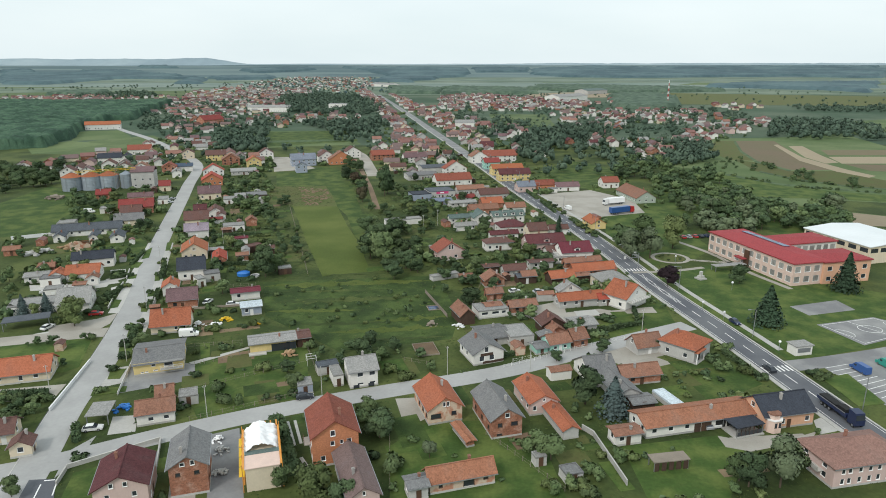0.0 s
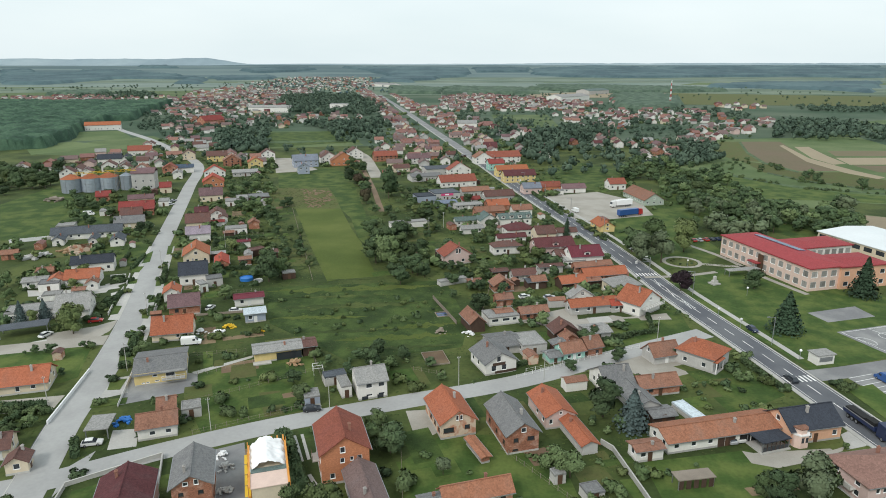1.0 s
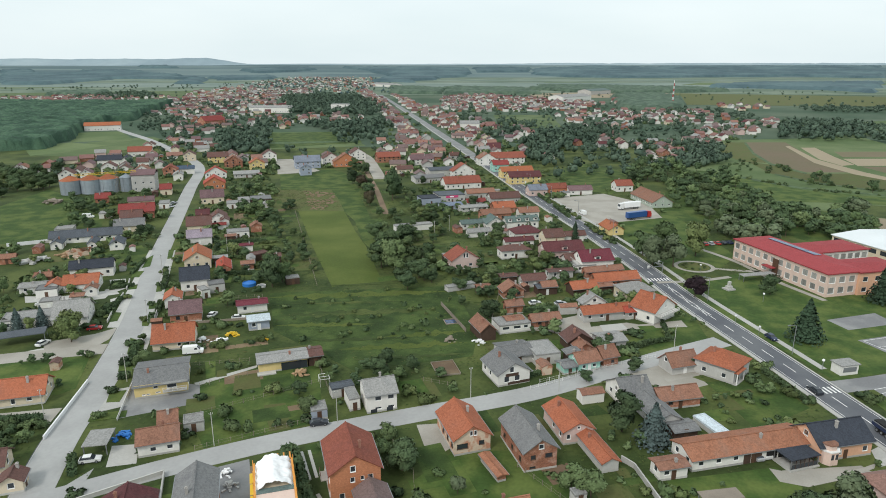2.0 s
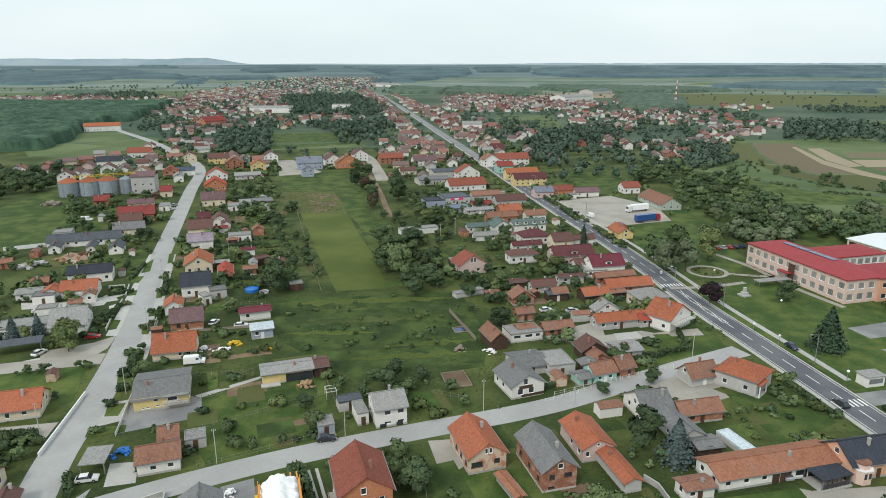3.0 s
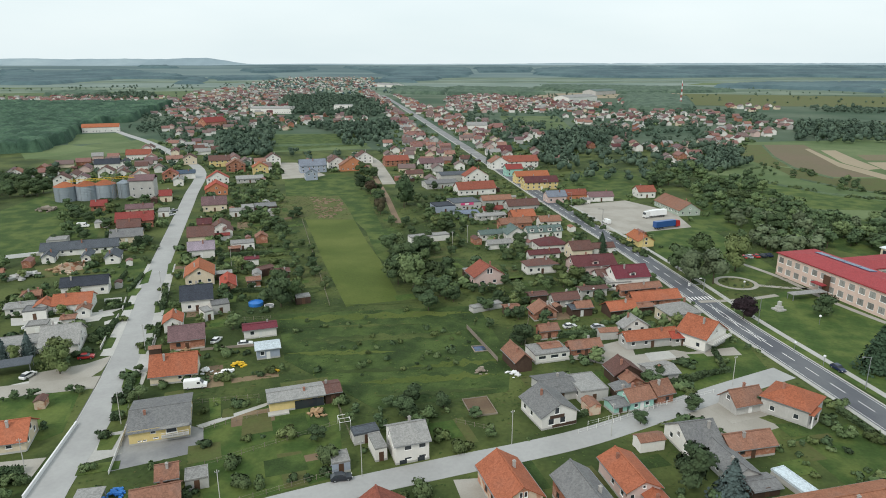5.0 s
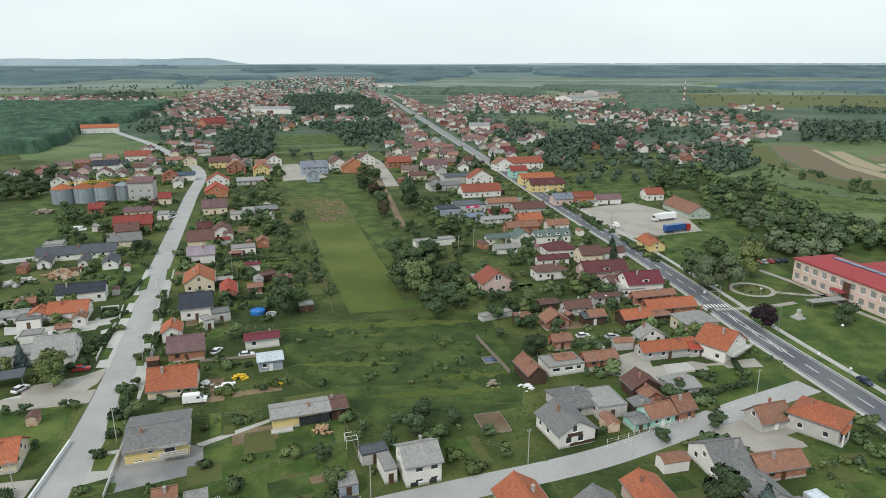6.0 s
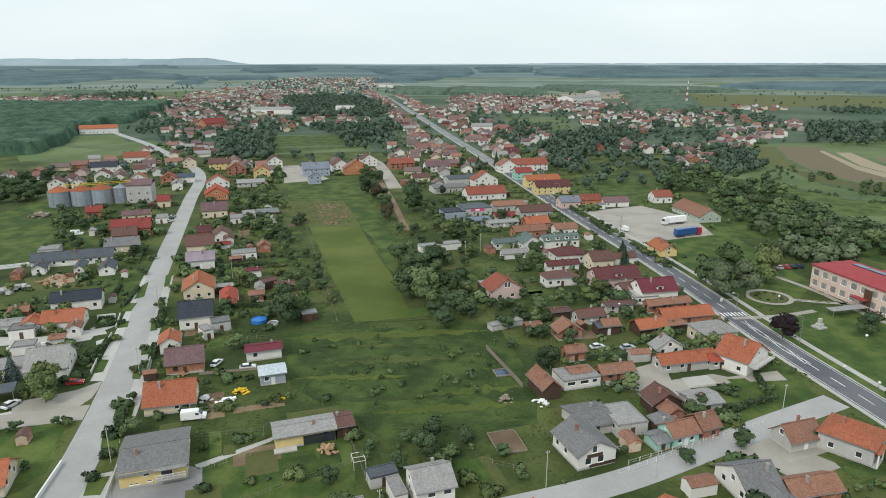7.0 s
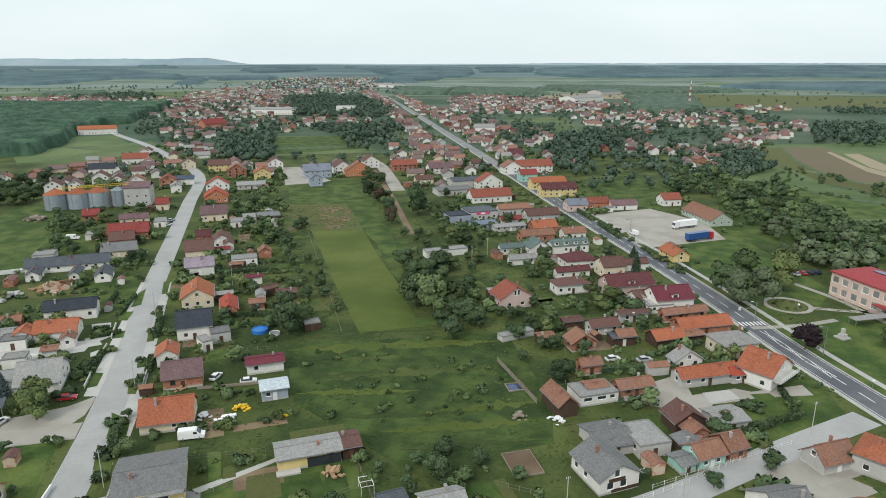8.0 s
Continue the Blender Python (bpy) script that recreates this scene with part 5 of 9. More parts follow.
def trunk_mesh(height, r):
    vs, fs = [], []
    limbs = [((0, 0, -0.02), (0.01, 0.0, height), r, r * 0.5)]
    for a in (0.4, 2.5, 4.4):
        limbs.append(((0.005, 0, height * 0.75), (0.16 * math.cos(a), 0.16 * math.sin(a), height * 1.35), r * 0.5, r * 0.2))
    for p, q, r0, r1 in limbs:
        k = len(vs)
        for c, rr in ((p, r0), (q, r1)):
            vs += [(c[0] + rr * math.cos(j * 1.0472), c[1] + rr * math.sin(j * 1.0472), c[2]) for j in range(6)]
        fs += [(k + j, k + (j + 1) % 6, k + 6 + (j + 1) % 6, k + 6 + j) for j in range(6)]
    return mesh("trunk", vs, fs, "bark")


TRUNK = trunk_mesh(0.34, 0.022)
CROWNS, THIN = {}, {}
for kind_name, shape, mats, leaves, size in (
        ("leafy", "round", ("leaf_green", "leaf_green", "leaf_dark"), 1500, 0.033),
        ("light", "round", ("leaf_light", "leaf_light"), 1500, 0.033),
        ("dark", "round", ("leaf_dark", "leaf_dark"), 1500, 0.033),
        ("tall", "tall", ("leaf_green", "leaf_dark"), 900, 0.034),
        ("silver", "round", ("leaf_silver", "leaf_silver"), 1600, 0.031),
        ("copper", "round", ("leaf_copper",), 1300, 0.036),
        ("purple", "round", ("leaf_purple",), 1200, 0.038),
        ("spruce", "cone", ("leaf_spruce", "leaf_spruce"), 1700, 0.031),
        ("bluespruce", "cone", ("leaf_blue",), 1700, 0.031),
        ("clump", "bush", ("leaf_green", "leaf_dark", "leaf_green"), 110, 0.15),
        ("bush", "bush", ("leaf_green", "leaf_dark", "leaf_light"), 420, 0.08)):
    CROWNS[kind_name] = [crown_mesh("crown", 11 * i + len(kind_name), shape, leaves, size, m) for i, m in enumerate(mats)]
    THIN[kind_name] = [crown_mesh("crown", 5 * i + len(kind_name), shape, 90 if shape == "bush" else 380, 0.17 if shape == "bush" else 0.058, m) for i, m in enumerate(mats + mats)]
TREE_WORD = dict(copper="brownish round copper-leaved tree", leafy="broad green deciduous tree with a full crown", light="light green leafy garden tree", dark="dark green dense deciduous tree", tall="slender tall green leafy tree", silver="silvery green broad willow-like tree", purple="dark purple-leaved round ornamental tree", spruce="dark green pointed spruce tree", bluespruce="blue-green pointed spruce tree", bush="rounded low green garden shrub", clump="dense green garden shrub")
tree_rng = random.Random(5)
COUNT = dict(tree=0, bush=0, house=0)
MASS = {}


def pile(key, me, m):
    """Adds a mesh to what is joined into one object of kind stuff."""
    co = np.empty(len(me.vertices) * 3, np.float32)
    me.vertices.foreach_get("co", co)
    a = np.array(m)
    n = CROWN_NORMALS.get(me.name)
    if n is not None:
        n = n @ np.array(m.to_3x3().inverted().transposed()).T
        n /= np.linalg.norm(n, axis=1)[:, None]
    MASS.setdefault(key, []).append((co.reshape(-1, 3) @ a[:3, :3].T + a[:3, 3], [tuple(p.vertices) for p in me.polygons], me.materials[0], n))


def settle(key, label, category):
    vs, fs, idx, slots, ns, k = [], [], [], [], [], 0
    for co, faces, m, n in MASS.get(key, []):
        if m not in slots:
            slots.append(m)
        vs.append(co)
        ns.append(np.zeros_like(co) if n is None else n)
        fs += [tuple(i + k for i in q) for q in faces]
        idx += [slots.index(m)] * len(faces)
        k += len(co)
    me = bpy.data.meshes.new(key)
    me.from_pydata(np.concatenate(vs).tolist(), [], fs)
    for m in slots:
        me.materials.append(m)
    me.polygons.foreach_set("material_index", idx)
    ns = np.concatenate(ns)
    if np.any(ns):
        me.shade_smooth()
        me.normals_split_custom_set_from_vertices(ns.tolist())
    return tagged(new(key, me), label, category, kind="stuff")


def tree(x, y, height, kind="leafy", wide=1.0, label=""):
    crown = tree_rng.choice(CROWNS[kind])
    m = pose(x, y, 0, 0, 0, tree_rng.uniform(0, 360)) @ Matrix.Diagonal((height * wide, height * wide, height, 1))
    TAKEN.append((x, y, height * 0.12))
    sort = "bush" if kind in ("bush", "clump") else "tree"
    COUNT[sort] += 1
    if COUNT[sort] > 290:
        pile("garden_trees", tree_rng.choice(THIN[kind]), m)
        if height > 4 and sort == "tree":
            pile("garden_trees", TRUNK, m)
        return None
    if sort == "bush":
        ob = new("bush", crown)
        ob.matrix_basis = m
        return tagged(ob, label or TREE_WORD[kind], "bush", "garden shrubs")
    base = new("tree")
    base.matrix_basis = m
    part("trunk", TRUNK, base)
    part("crown", crown, base)
    return tagged(base, label or TREE_WORD[kind], "tree", "village trees")


def grove(poly, n, lo, hi, kinds, seed, gap=0.2, wide=(0.9, 1.3)):
    rng = random.Random(seed)
    x0, x1 = min(p[0] for p in poly), max(p[0] for p in poly)
    y0, y1 = min(p[1] for p in poly), max(p[1] for p in poly)
    made = tries = 0
    while made < n and tries < n * 30:
        tries += 1
        x, y = rng.uniform(x0, x1), rng.uniform(y0, y1)
        h = rng.uniform(lo, hi)
        if inside(poly, x, y) and free(x, y, h * gap):
            tree(x, y, h, rng.choice(kinds), rng.uniform(*wide))
            made += 1


tree(102.5, 187.9, 12.5, "spruce", 1.2)
tree(144.9, 218.3, 14, "spruce", 1.05)
tree(111.0, 226.5, 7.5, "dark", 1.2)
tree(83.9, 224.2, 8, "purple", 1.2)
tree(80.7, 260.8, 13, "silver", 1.0)
tree(88.1, 258.3, 14, "silver", 1.0)
tree(102.7, 273.5, 15, "light", 0.9)
tree(80.6, 273.6, 11, "dark", 1.0)
tree(92.0, 282.8, 13, "leafy", 1.0)
tree(35.7, 139.0, 10.5, "dark", 1.0)
tree(41.1, 134.3, 9.5, "bluespruce", 1.25)
tree(-11.7, 125.0, 6.5, "leafy", 1.3)
tree(-16.0, 128.4, 4.5, "leafy", 1.2)
tree(-110.5, 187.7, 8.5, "light", 1.0)
tree(-64.2, 235.7, 11, "dark", 1.0)
tree(-61.7, 241.2, 8, "leafy", 1.0)
tree(-125.3, 199.1, 7, "bluespruce", 1.0)
tree(-131.7, 197.2, 7, "bluespruce", 1.0)
tree(-21.5, 103.3, 8, "light", 1.1)
tree(-16.2, 102.5, 6, "leafy", 1.1)
tree(60.1, 107.4, 8, "dark", 1.0)
tree(66.0, 107.2, 11.5, "silver", 0.9)
tree(59.1, 109.2, 6, "leafy", 1.0)
tree(69.6, 110.2, 9.5, "leafy", 0.9)
tree(11.6, 205.2, 6.5, "dark", 1.1)
tree(-18.4, 171.7, 5.5, "dark", 1.2)
tree(20.8, 119.4, 6, "leafy", 1.2)
tree(23.8, 116.4, 7, "leafy", 1.1)
tree(-28.9, 108.4, 5, "leafy", 1.1)
tree(62.8, 169.2, 4, "dark", 1.3)
tree(32.9, 162.1, 3.5, "dark", 1.2)
tree(97.9, 153.3, 3, "bush", 1.0)
tree(98.9, 151.1, 3, "bush", 1.0)
tree(75.0, 161.8, 3.4, "bush", 1.0)
tree(81.1, 155.1, 3, "bush", 1.1)
tree(83.8, 151.2, 2.6, "bush", 1.1)
tree(81.9, 169.0, 3, "bush", 1.0)
tree(162.8, 319.8, 9, "dark", 1.0)
tree(161.0, 392.7, 9, "leafy", 1.0)
tree(-88.1, 173.3, 3.0, "bush", 1.2)
tree(-90.7, 185.7, 2.6, "bush", 1.3)
tree(-84.5, 157.6, 2.6, "bush", 1.1)
tree(-81.9, 145.6, 2.2, "bush", 1.1)
tree(-84.2, 174.1, 4.5, "leafy", 1.3)
tree(-100.2, 177.8, 2.4, "bush", 1.0)
tree(-34.1, 146.7, 4.5, "leafy", 1.3)
tree(-38.2, 155.9, 3.6, "leafy", 1.3)
tree(-53.7, 146.9, 2.6, "bush", 1.3)
tree(-69.7, 159.5, 2.8, "bush", 1.0)
tree(-72.2, 117.1, 2.4, "bush", 1.3)
tree(-78.6, 105.4, 5, "leafy", 1.0)
tree(-0.9, 117.5, 4, "silver", 1.0)
tree(32.7, 274.0, 6.5, "light", 1.3)
tree(38.4, 261.1, 6, "light", 1.3)
tree(42.5, 249.2, 4.5, "dark", 1.5)
tree(-11.1, 169.7, 4, "leafy", 1.2)
tree(-15.5, 232.2, 7, "dark", 1.2)
tree(-19.6, 164.8, 6, "dark", 1.2)
tree(-14.7, 163.9, 4.5, "leafy", 1.2)
tree(-11.7, 245.2, 8, "dark", 1.3)
tree(-8.8, 271.2, 7, "dark", 1.0)
tree(-69.0, 509.9, 10, "leafy", 1.0)
tree(-57.3, 487.7, 8, "leafy", 1.1)
tree(-68.3, 250.4, 9, "dark", 0.8)
tree(32.8, 254.6, 6.5, "light", 1.3)
tree(57.0, 296.5, 8, "spruce", 0.8)
tree(15.3, 369.7, 7, "dark", 1.2)
tree(46.8, 168.0, 4.5, "dark", 1.3)
tree(24.3, 311.8, 6, "dark", 1.2)
tree(42.8, 296.6, 6, "light", 1.0)
tree(0.4, 547.0, 9, "spruce", 0.8)
tree(13.6, 546.9, 9, "spruce", 0.8)
tree(28.5, 560.7, 10, "spruce", 0.7)
tree(59.9, 381.4, 3, "bush", 1.0)
tree(61.9, 372.8, 3, "bush", 1.0)
tree(64.1, 365.8, 3, "bush", 1.0)
tree(65.7, 357.0, 3, "bush", 1.0)
tree(67.1, 348.5, 3, "bush", 1.0)
tree(68.0, 340.6, 3, "bush", 1.0)
tree(69.7, 319.7, 3, "bush", 1.0)
tree(70.4, 313.1, 3, "bush", 1.0)
tree(71.9, 309.1, 3.4, "bush", 1.0)
tree(72.0, 300.0, 3.4, "bush", 1.0)
tree(73.7, 294.2, 3.6, "bush", 1.0)
tree(-114.6, 193.7, 9, "light", 1.1)
tree(-92.9, 185.5, 2.2, "bush", 1.2)
tree(-96.6, 204.2, 2.2, "bush", 1.1)
tree(-90.0, 188.4, 3.0, "leafy", 1.2)
tree(-100.2, 217.8, 2.0, "bush", 1.1)
tree(-105.6, 237.9, 2.0, "bush", 1.1)
tree(-109.9, 252.6, 2.4, "bush", 1.1)
tree(-110.7, 256.7, 2.0, "bush", 1.0)
tree(-111.0, 224.4, 2.2, "bush", 1.2)
tree(-110.6, 211.2, 2.6, "bush", 1.2)
tree(-137.2, 272.1, 2.2, "bush", 1.2)
tree(-159.3, 317.2, 6, "dark", 1.0)
tree(-153.8, 339.3, 4, "dark", 1.2)
tree(-140.7, 313.0, 5, "leafy", 1.1)
tree(-141.1, 305.3, 6.5, "dark", 1.0)
tree(-129.1, 284.3, 4, "leafy", 1.0)
tree(-134.4, 305.2, 3, "bush", 1.0)
tree(-173.3, 321.5, 5, "leafy", 1.3)
tree(-180.4, 321.5, 5, "dark", 1.3)
tree(-184.0, 317.4, 4, "dark", 1.3)
tree(-188.2, 354.6, 6, "dark", 1.2)
tree(-197.0, 360.0, 6, "leafy", 1.2)
tree(-187.3, 377.1, 6, "light", 1.2)
tree(-196.3, 389.6, 6, "dark", 1.2)
tree(-10.7, 271.2, 5, "dark", 1.2)
tree(-7.5, 277.1, 4.5, "leafy", 1.2)
tree(16.6, 289.8, 5, "leafy", 1.3)
tree(22.0, 296.7, 6, "leafy", 1.2)
tree(6.5, 249.8, 3.5, "dark", 1.2)
tree(9.7, 247.4, 3, "dark", 1.2)
tree(0.2, 249.9, 3.5, "dark", 1.2)
tree(15.6, 245.0, 4.5, "leafy", 1.1)
tree(33.4, 265.2, 6, "light", 1.2)
tree(38.2, 265.1, 6, "light", 1.2)
tree(27.9, 257.2, 4, "dark", 1.3)
tree(40.9, 257.1, 4, "dark", 1.4)
tree(4.3, 232.1, 4.5, "dark", 1.2)
tree(12.9, 224.2, 5, "dark", 1.3)
tree(9.9, 236.2, 3.6, "dark", 1.2)
tree(3.3, 217.0, 3.6, "dark", 1.0)
tree(40.9, 247.2, 3, "dark", 1.2)
tree(47.0, 249.5, 3, "dark", 1.2)
tree(48.3, 242.5, 3, "dark", 1.2)
tree(60.2, 311.5, 6, "spruce", 1.0)
tree(11.8, 324.4, 5, "dark", 1.2)
tree(23.2, 311.8, 5, "leafy", 1.2)
tree(-16.3, 304.3, 6, "leafy", 1.2)
tree(40.2, 178.2, 5, "leafy", 1.2)
tree(44.0, 182.6, 4.5, "dark", 1.3)
tree(48.9, 175.9, 2.4, "bush", 1.1)
tree(52.8, 192.4, 2.6, "bush", 1.4)
tree(54.2, 191.1, 2.6, "bush", 1.4)
tree(63.4, 192.4, 2.0, "bush", 1.2)
tree(-44.6, 379.7, 5.5, "dark", 1.1)
tree(-43.9, 395.1, 5, "dark", 1.1)
tree(-30.2, 397.7, 9, "dark", 1.1)
tree(-24.3, 406.0, 6, "leafy", 1.2)
tree(-67.9, 481.5, 6, "dark", 1.2)
tree(-61.0, 467.5, 5.5, "leafy", 1.2)
tree(-53.0, 440.3, 5, "dark", 1.2)
tree(-21.4, 457.8, 5, "leafy", 1.2)
tree(-14.6, 440.1, 6, "dark", 1.1)
tree(-72.1, 308.6, 4, "leafy", 1.0)
tree(-82.2, 329.5, 4, "dark", 1.0)
tree(-28.8, 348.2, 5, "leafy", 1.2)
tree(-24.5, 329.1, 5, "dark", 1.2)
tree(6.4, 364.0, 4, "leafy", 1.2)
tree(-151.6, 349.2, 4, "leafy", 1.1)
tree(-125.2, 329.8, 2.2, "bush", 1.1)
tree(-119.8, 305.1, 2.4, "bush", 1.1)
tree(-114.6, 284.2, 2.4, "bush", 1.1)
tree(-111.4, 269.0, 2.4, "bush", 1.1)
tree(68.7, 325.0, 2.4, "bush", 0.8)
tree(69.8, 316.7, 2.2, "bush", 0.8)
tree(71.6, 308.8, 2.6, "bush", 0.8)
tree(72.6, 301.3, 2.4, "bush", 0.8)
tree(73.8, 296.8, 2.2, "bush", 0.8)
grove([(-38.0, 296.0), (-29.5, 336.8), (-9.6, 263.8), (-5.6, 238.0), (-23.4, 238.1), (-32.2, 271.3)], 16, 5, 9, ("dark", "leafy", "dark"), 3, 0.16)
tree(-21.1, 252.3, 14, "leafy", 0.95)
tree(-26.8, 258.3, 12, "leafy", 0.95)
tree(-14.9, 254.2, 12, "leafy", 1.0)
tree(-26.2, 283.0, 10, "leafy", 1.0)
tree(-42.8, 372.9, 10, "copper", 0.85)
tree(-31.1, 389.1, 19, "dark", 0.75)
tree(-61.1, 444.1, 10, "dark", 1.0)
tree(-53.6, 428.5, 9, "copper", 1.0)
tree(-56.6, 483.6, 8, "dark", 1.0)
grove([(-74.3, 521.9), (-56.2, 498.5), (-42.1, 395.0), (-47.6, 388.5)], 12, 4, 8, ("leafy", "dark"), 4, 0.15)
grove([(-39.9, 358.8), (-23.8, 369.9), (1.9, 338.2), (-4.1, 283.4), (-16.4, 297.0)], 22, 3, 6, ("leafy", "dark", "light"), 5, 0.2)
grove([(-96.4, 370.5), (-83.9, 370.4), (-51.1, 250.3), (-57.1, 243.3), (-79.8, 297.5)], 22, 2, 6, ("leafy", "dark", "dark"), 6, 0.2)
grove([(139.7, 380.9), (154.2, 358.7), (196.4, 311.3), (188.8, 294.0), (168.0, 304.8), (129.6, 300.7), (118.1, 314.2)], 22, 5, 9, ("dark", "leafy", "silver"), 7, 0.16)
grove([(128.9, 519.9), (152.0, 491.2), (171.9, 421.0), (164.4, 384.0), (140.4, 392.9), (125.2, 453.8)], 12, 6, 10, ("dark", "leafy"), 8, 0.16)
tree(148.5, 335.1, 10, "leafy", 1.0)
grove([(-0.5, 304.2), (31.0, 304.0), (15.9, 232.0), (-3.6, 217.1)], 14, 2.5, 5, ("leafy", "dark", "light"), 10, 0.25)
grove([(-58.6, 224.7), (-15.5, 232.2), (0.2, 224.3), (1.0, 192.8), (-29.0, 183.2), (-53.3, 198.7)], 26, 0.9, 1.9, ("bush",), 11, 0.5, (0.6, 0.9))
grove([(-129.9, 370.7), (-96.4, 370.5), (-65.1, 232.6), (-87.2, 250.5)], 26, 2, 5, ("leafy", "dark", "bush"), 12, 0.3)
grove([(-324.9, 494.7), (-282.4, 494.4), (-243.8, 424.1), (-266.1, 395.9)], 26, 6, 11, ("dark", "leafy"), 13, 0.16)
grove([(-220.1, 386.9), (-197.2, 395.4), (-170.3, 348.1), (-182.4, 322.4)], 12, 5, 8, ("dark", "leafy"), 14, 0.2)
grove([(-244.0, 494.1), (-227.0, 494.0), (-196.0, 423.7), (-240.0, 445.2)], 10, 6, 9, ("leafy", "light"), 15, 0.16)
grove([(-31.7, 138.4), (-9.2, 139.6), (-7.1, 104.9), (-13.4, 104.9)], 9, 1.5, 4, ("bush", "leafy"), 16, 0.4)
grove([(46.2, 123.4), (31.7, 143.4), (32.9, 104.6), (14.0, 104.7)], 12, 1.5, 4, ("bush", "leafy"), 17, 0.4)
grove([(67.4, 161.9), (78.4, 145.9), (65.3, 137.7), (57.8, 143.2)], 4, 1.0, 1.8, ("bush",), 18, 0.4)
grove([(-38.0, 177.7), (4.7, 162.3), (-1.3, 149.4), (-31.4, 159.2)], 16, 1.5, 4, ("bush", "leafy", "dark"), 19, 0.4)
grove([(42.3, 216.7), (67.2, 231.6), (78.0, 206.6), (45.8, 182.6), (34.2, 192.6)], 4, 1.2, 2.2, ("bush",), 20, 0.4)
grove([(-105.6, 144.4), (-93.3, 144.3), (-86.0, 133.7), (-95.8, 129.0)], 12, 1.5, 3.5, ("bush", "leafy"), 21, 0.3)
grove([(-95.5, 315.8), (-87.6, 340.7), (-107.7, 423.1), (-137.1, 423.3)], 22, 3, 7, ("leafy", "dark"), 22, 0.2)
grove([(-149.4, 294.5), (-188.6, 423.7), (-177.6, 423.6), (-131.1, 294.3)], 18, 2.5, 5, ("leafy", "dark"), 23, 0.25)
grove([(-160.1, 229.8), (-143.1, 236.3), (-117.6, 223.3), (-104.5, 196.0), (-145.2, 206.4)], 16, 1.5, 4, ("bush", "leafy"), 26, 0.3)
grove([(208.2, 490.5), (233.6, 544.0), (253.8, 547.2), (230.7, 490.4)], 14, 2, 4.5, ("clump", "dark"), 31, 0.3)
grove([(232.6, 485.0), (251.6, 521.7), (267.5, 512.7), (247.2, 474.5)], 12, 2, 4, ("clump", "dark"), 32, 0.3)
grove([(237.2, 432.8), (258.2, 469.4), (272.5, 469.3), (253.0, 432.6)], 14, 3, 6, ("dark", "leafy"), 35, 0.2)
grove([(195.4, 490.6), (231.8, 422.4), (275.9, 398.9), (272.3, 393.5), (228.7, 416.4)], 26, 1.5, 3, ("clump",), 36, 0.2)
grove([(238.2, 474.6), (249.3, 441.4), (284.4, 412.1), (280.7, 406.3), (245.9, 434.8)], 22, 1.2, 2.6, ("clump",), 37, 0.2)
tree(264.5, 410.3, 9, "dark", 0.9)
grove([(125.0, 460.7), (157.8, 551.3), (181.3, 501.8), (195.9, 460.2), (179.1, 364.4), (151.0, 358.6), (127.5, 374.3), (129.1, 413.2)], 80, 5, 10, ("dark", "dark", "leafy"), 38, 0.14)
grove([(117.7, 305.1), (143.0, 349.9), (177.7, 361.4), (193.9, 349.5), (222.0, 355.1), (192.9, 304.5), (170.4, 294.0), (155.7, 304.8), (130.0, 298.5)], 48, 6, 10, ("dark", "dark", "leafy", "silver"), 39, 0.15)
tree(132.4, 288.3, 12, "silver", 1.1)
tree(142.3, 290.2, 12, "silver", 1.2)
grove([(149.3, 368.7), (198.1, 362.6), (158.8, 303.0), (138.8, 319.2)], 9, 4, 8, ("dark", "leafy", "silver"), 33, 0.16)
grove([(283.5, 728.1), (473.4, 780.2), (431.9, 717.2), (270.3, 673.3)], 14, 3, 6, ("dark",), 34, 0.3)
grove([(141.9, 489.8), (150.7, 407.7), (160.4, 362.8), (171.7, 305.5), (181.1, 276.9), (211.0, 315.6), (196.6, 343.2), (185.5, 381.6), (167.6, 423.6), (165.8, 534.0)], 24, 4, 8, ("leafy", "dark", "leafy", "silver"), 41, 0.16)
grove([(-81.0, 348.6), (-93.9, 359.2), (-128.2, 477.9), (-142.9, 478.0), (-118.8, 370.7), (-86.0, 304.9)], 24, 2.5, 5, ("clump", "leafy", "dark"), 42, 0.2)
grove([(2.6, 348.0), (15.3, 369.7), (-18.0, 423.8), (-34.8, 440.2), (-35.0, 370.0), (-13.5, 329.0)], 22, 2.5, 6, ("clump", "leafy", "dark"), 43, 0.2)


# ---- the far town: plain houses in rows ----
FAR_WALLS, FAR_ROOFS = {}, {}
FAR_CHIMNEY = mesh("chimney", *box(-0.35, -0.35, -0.6, 0.35, 0.35, 1.2), "wall_brick")
FAR_WINDOW = mesh("window", *box(-0.65, -0.05, -0.65, 0.65, 0.05, 0.65), "glass")


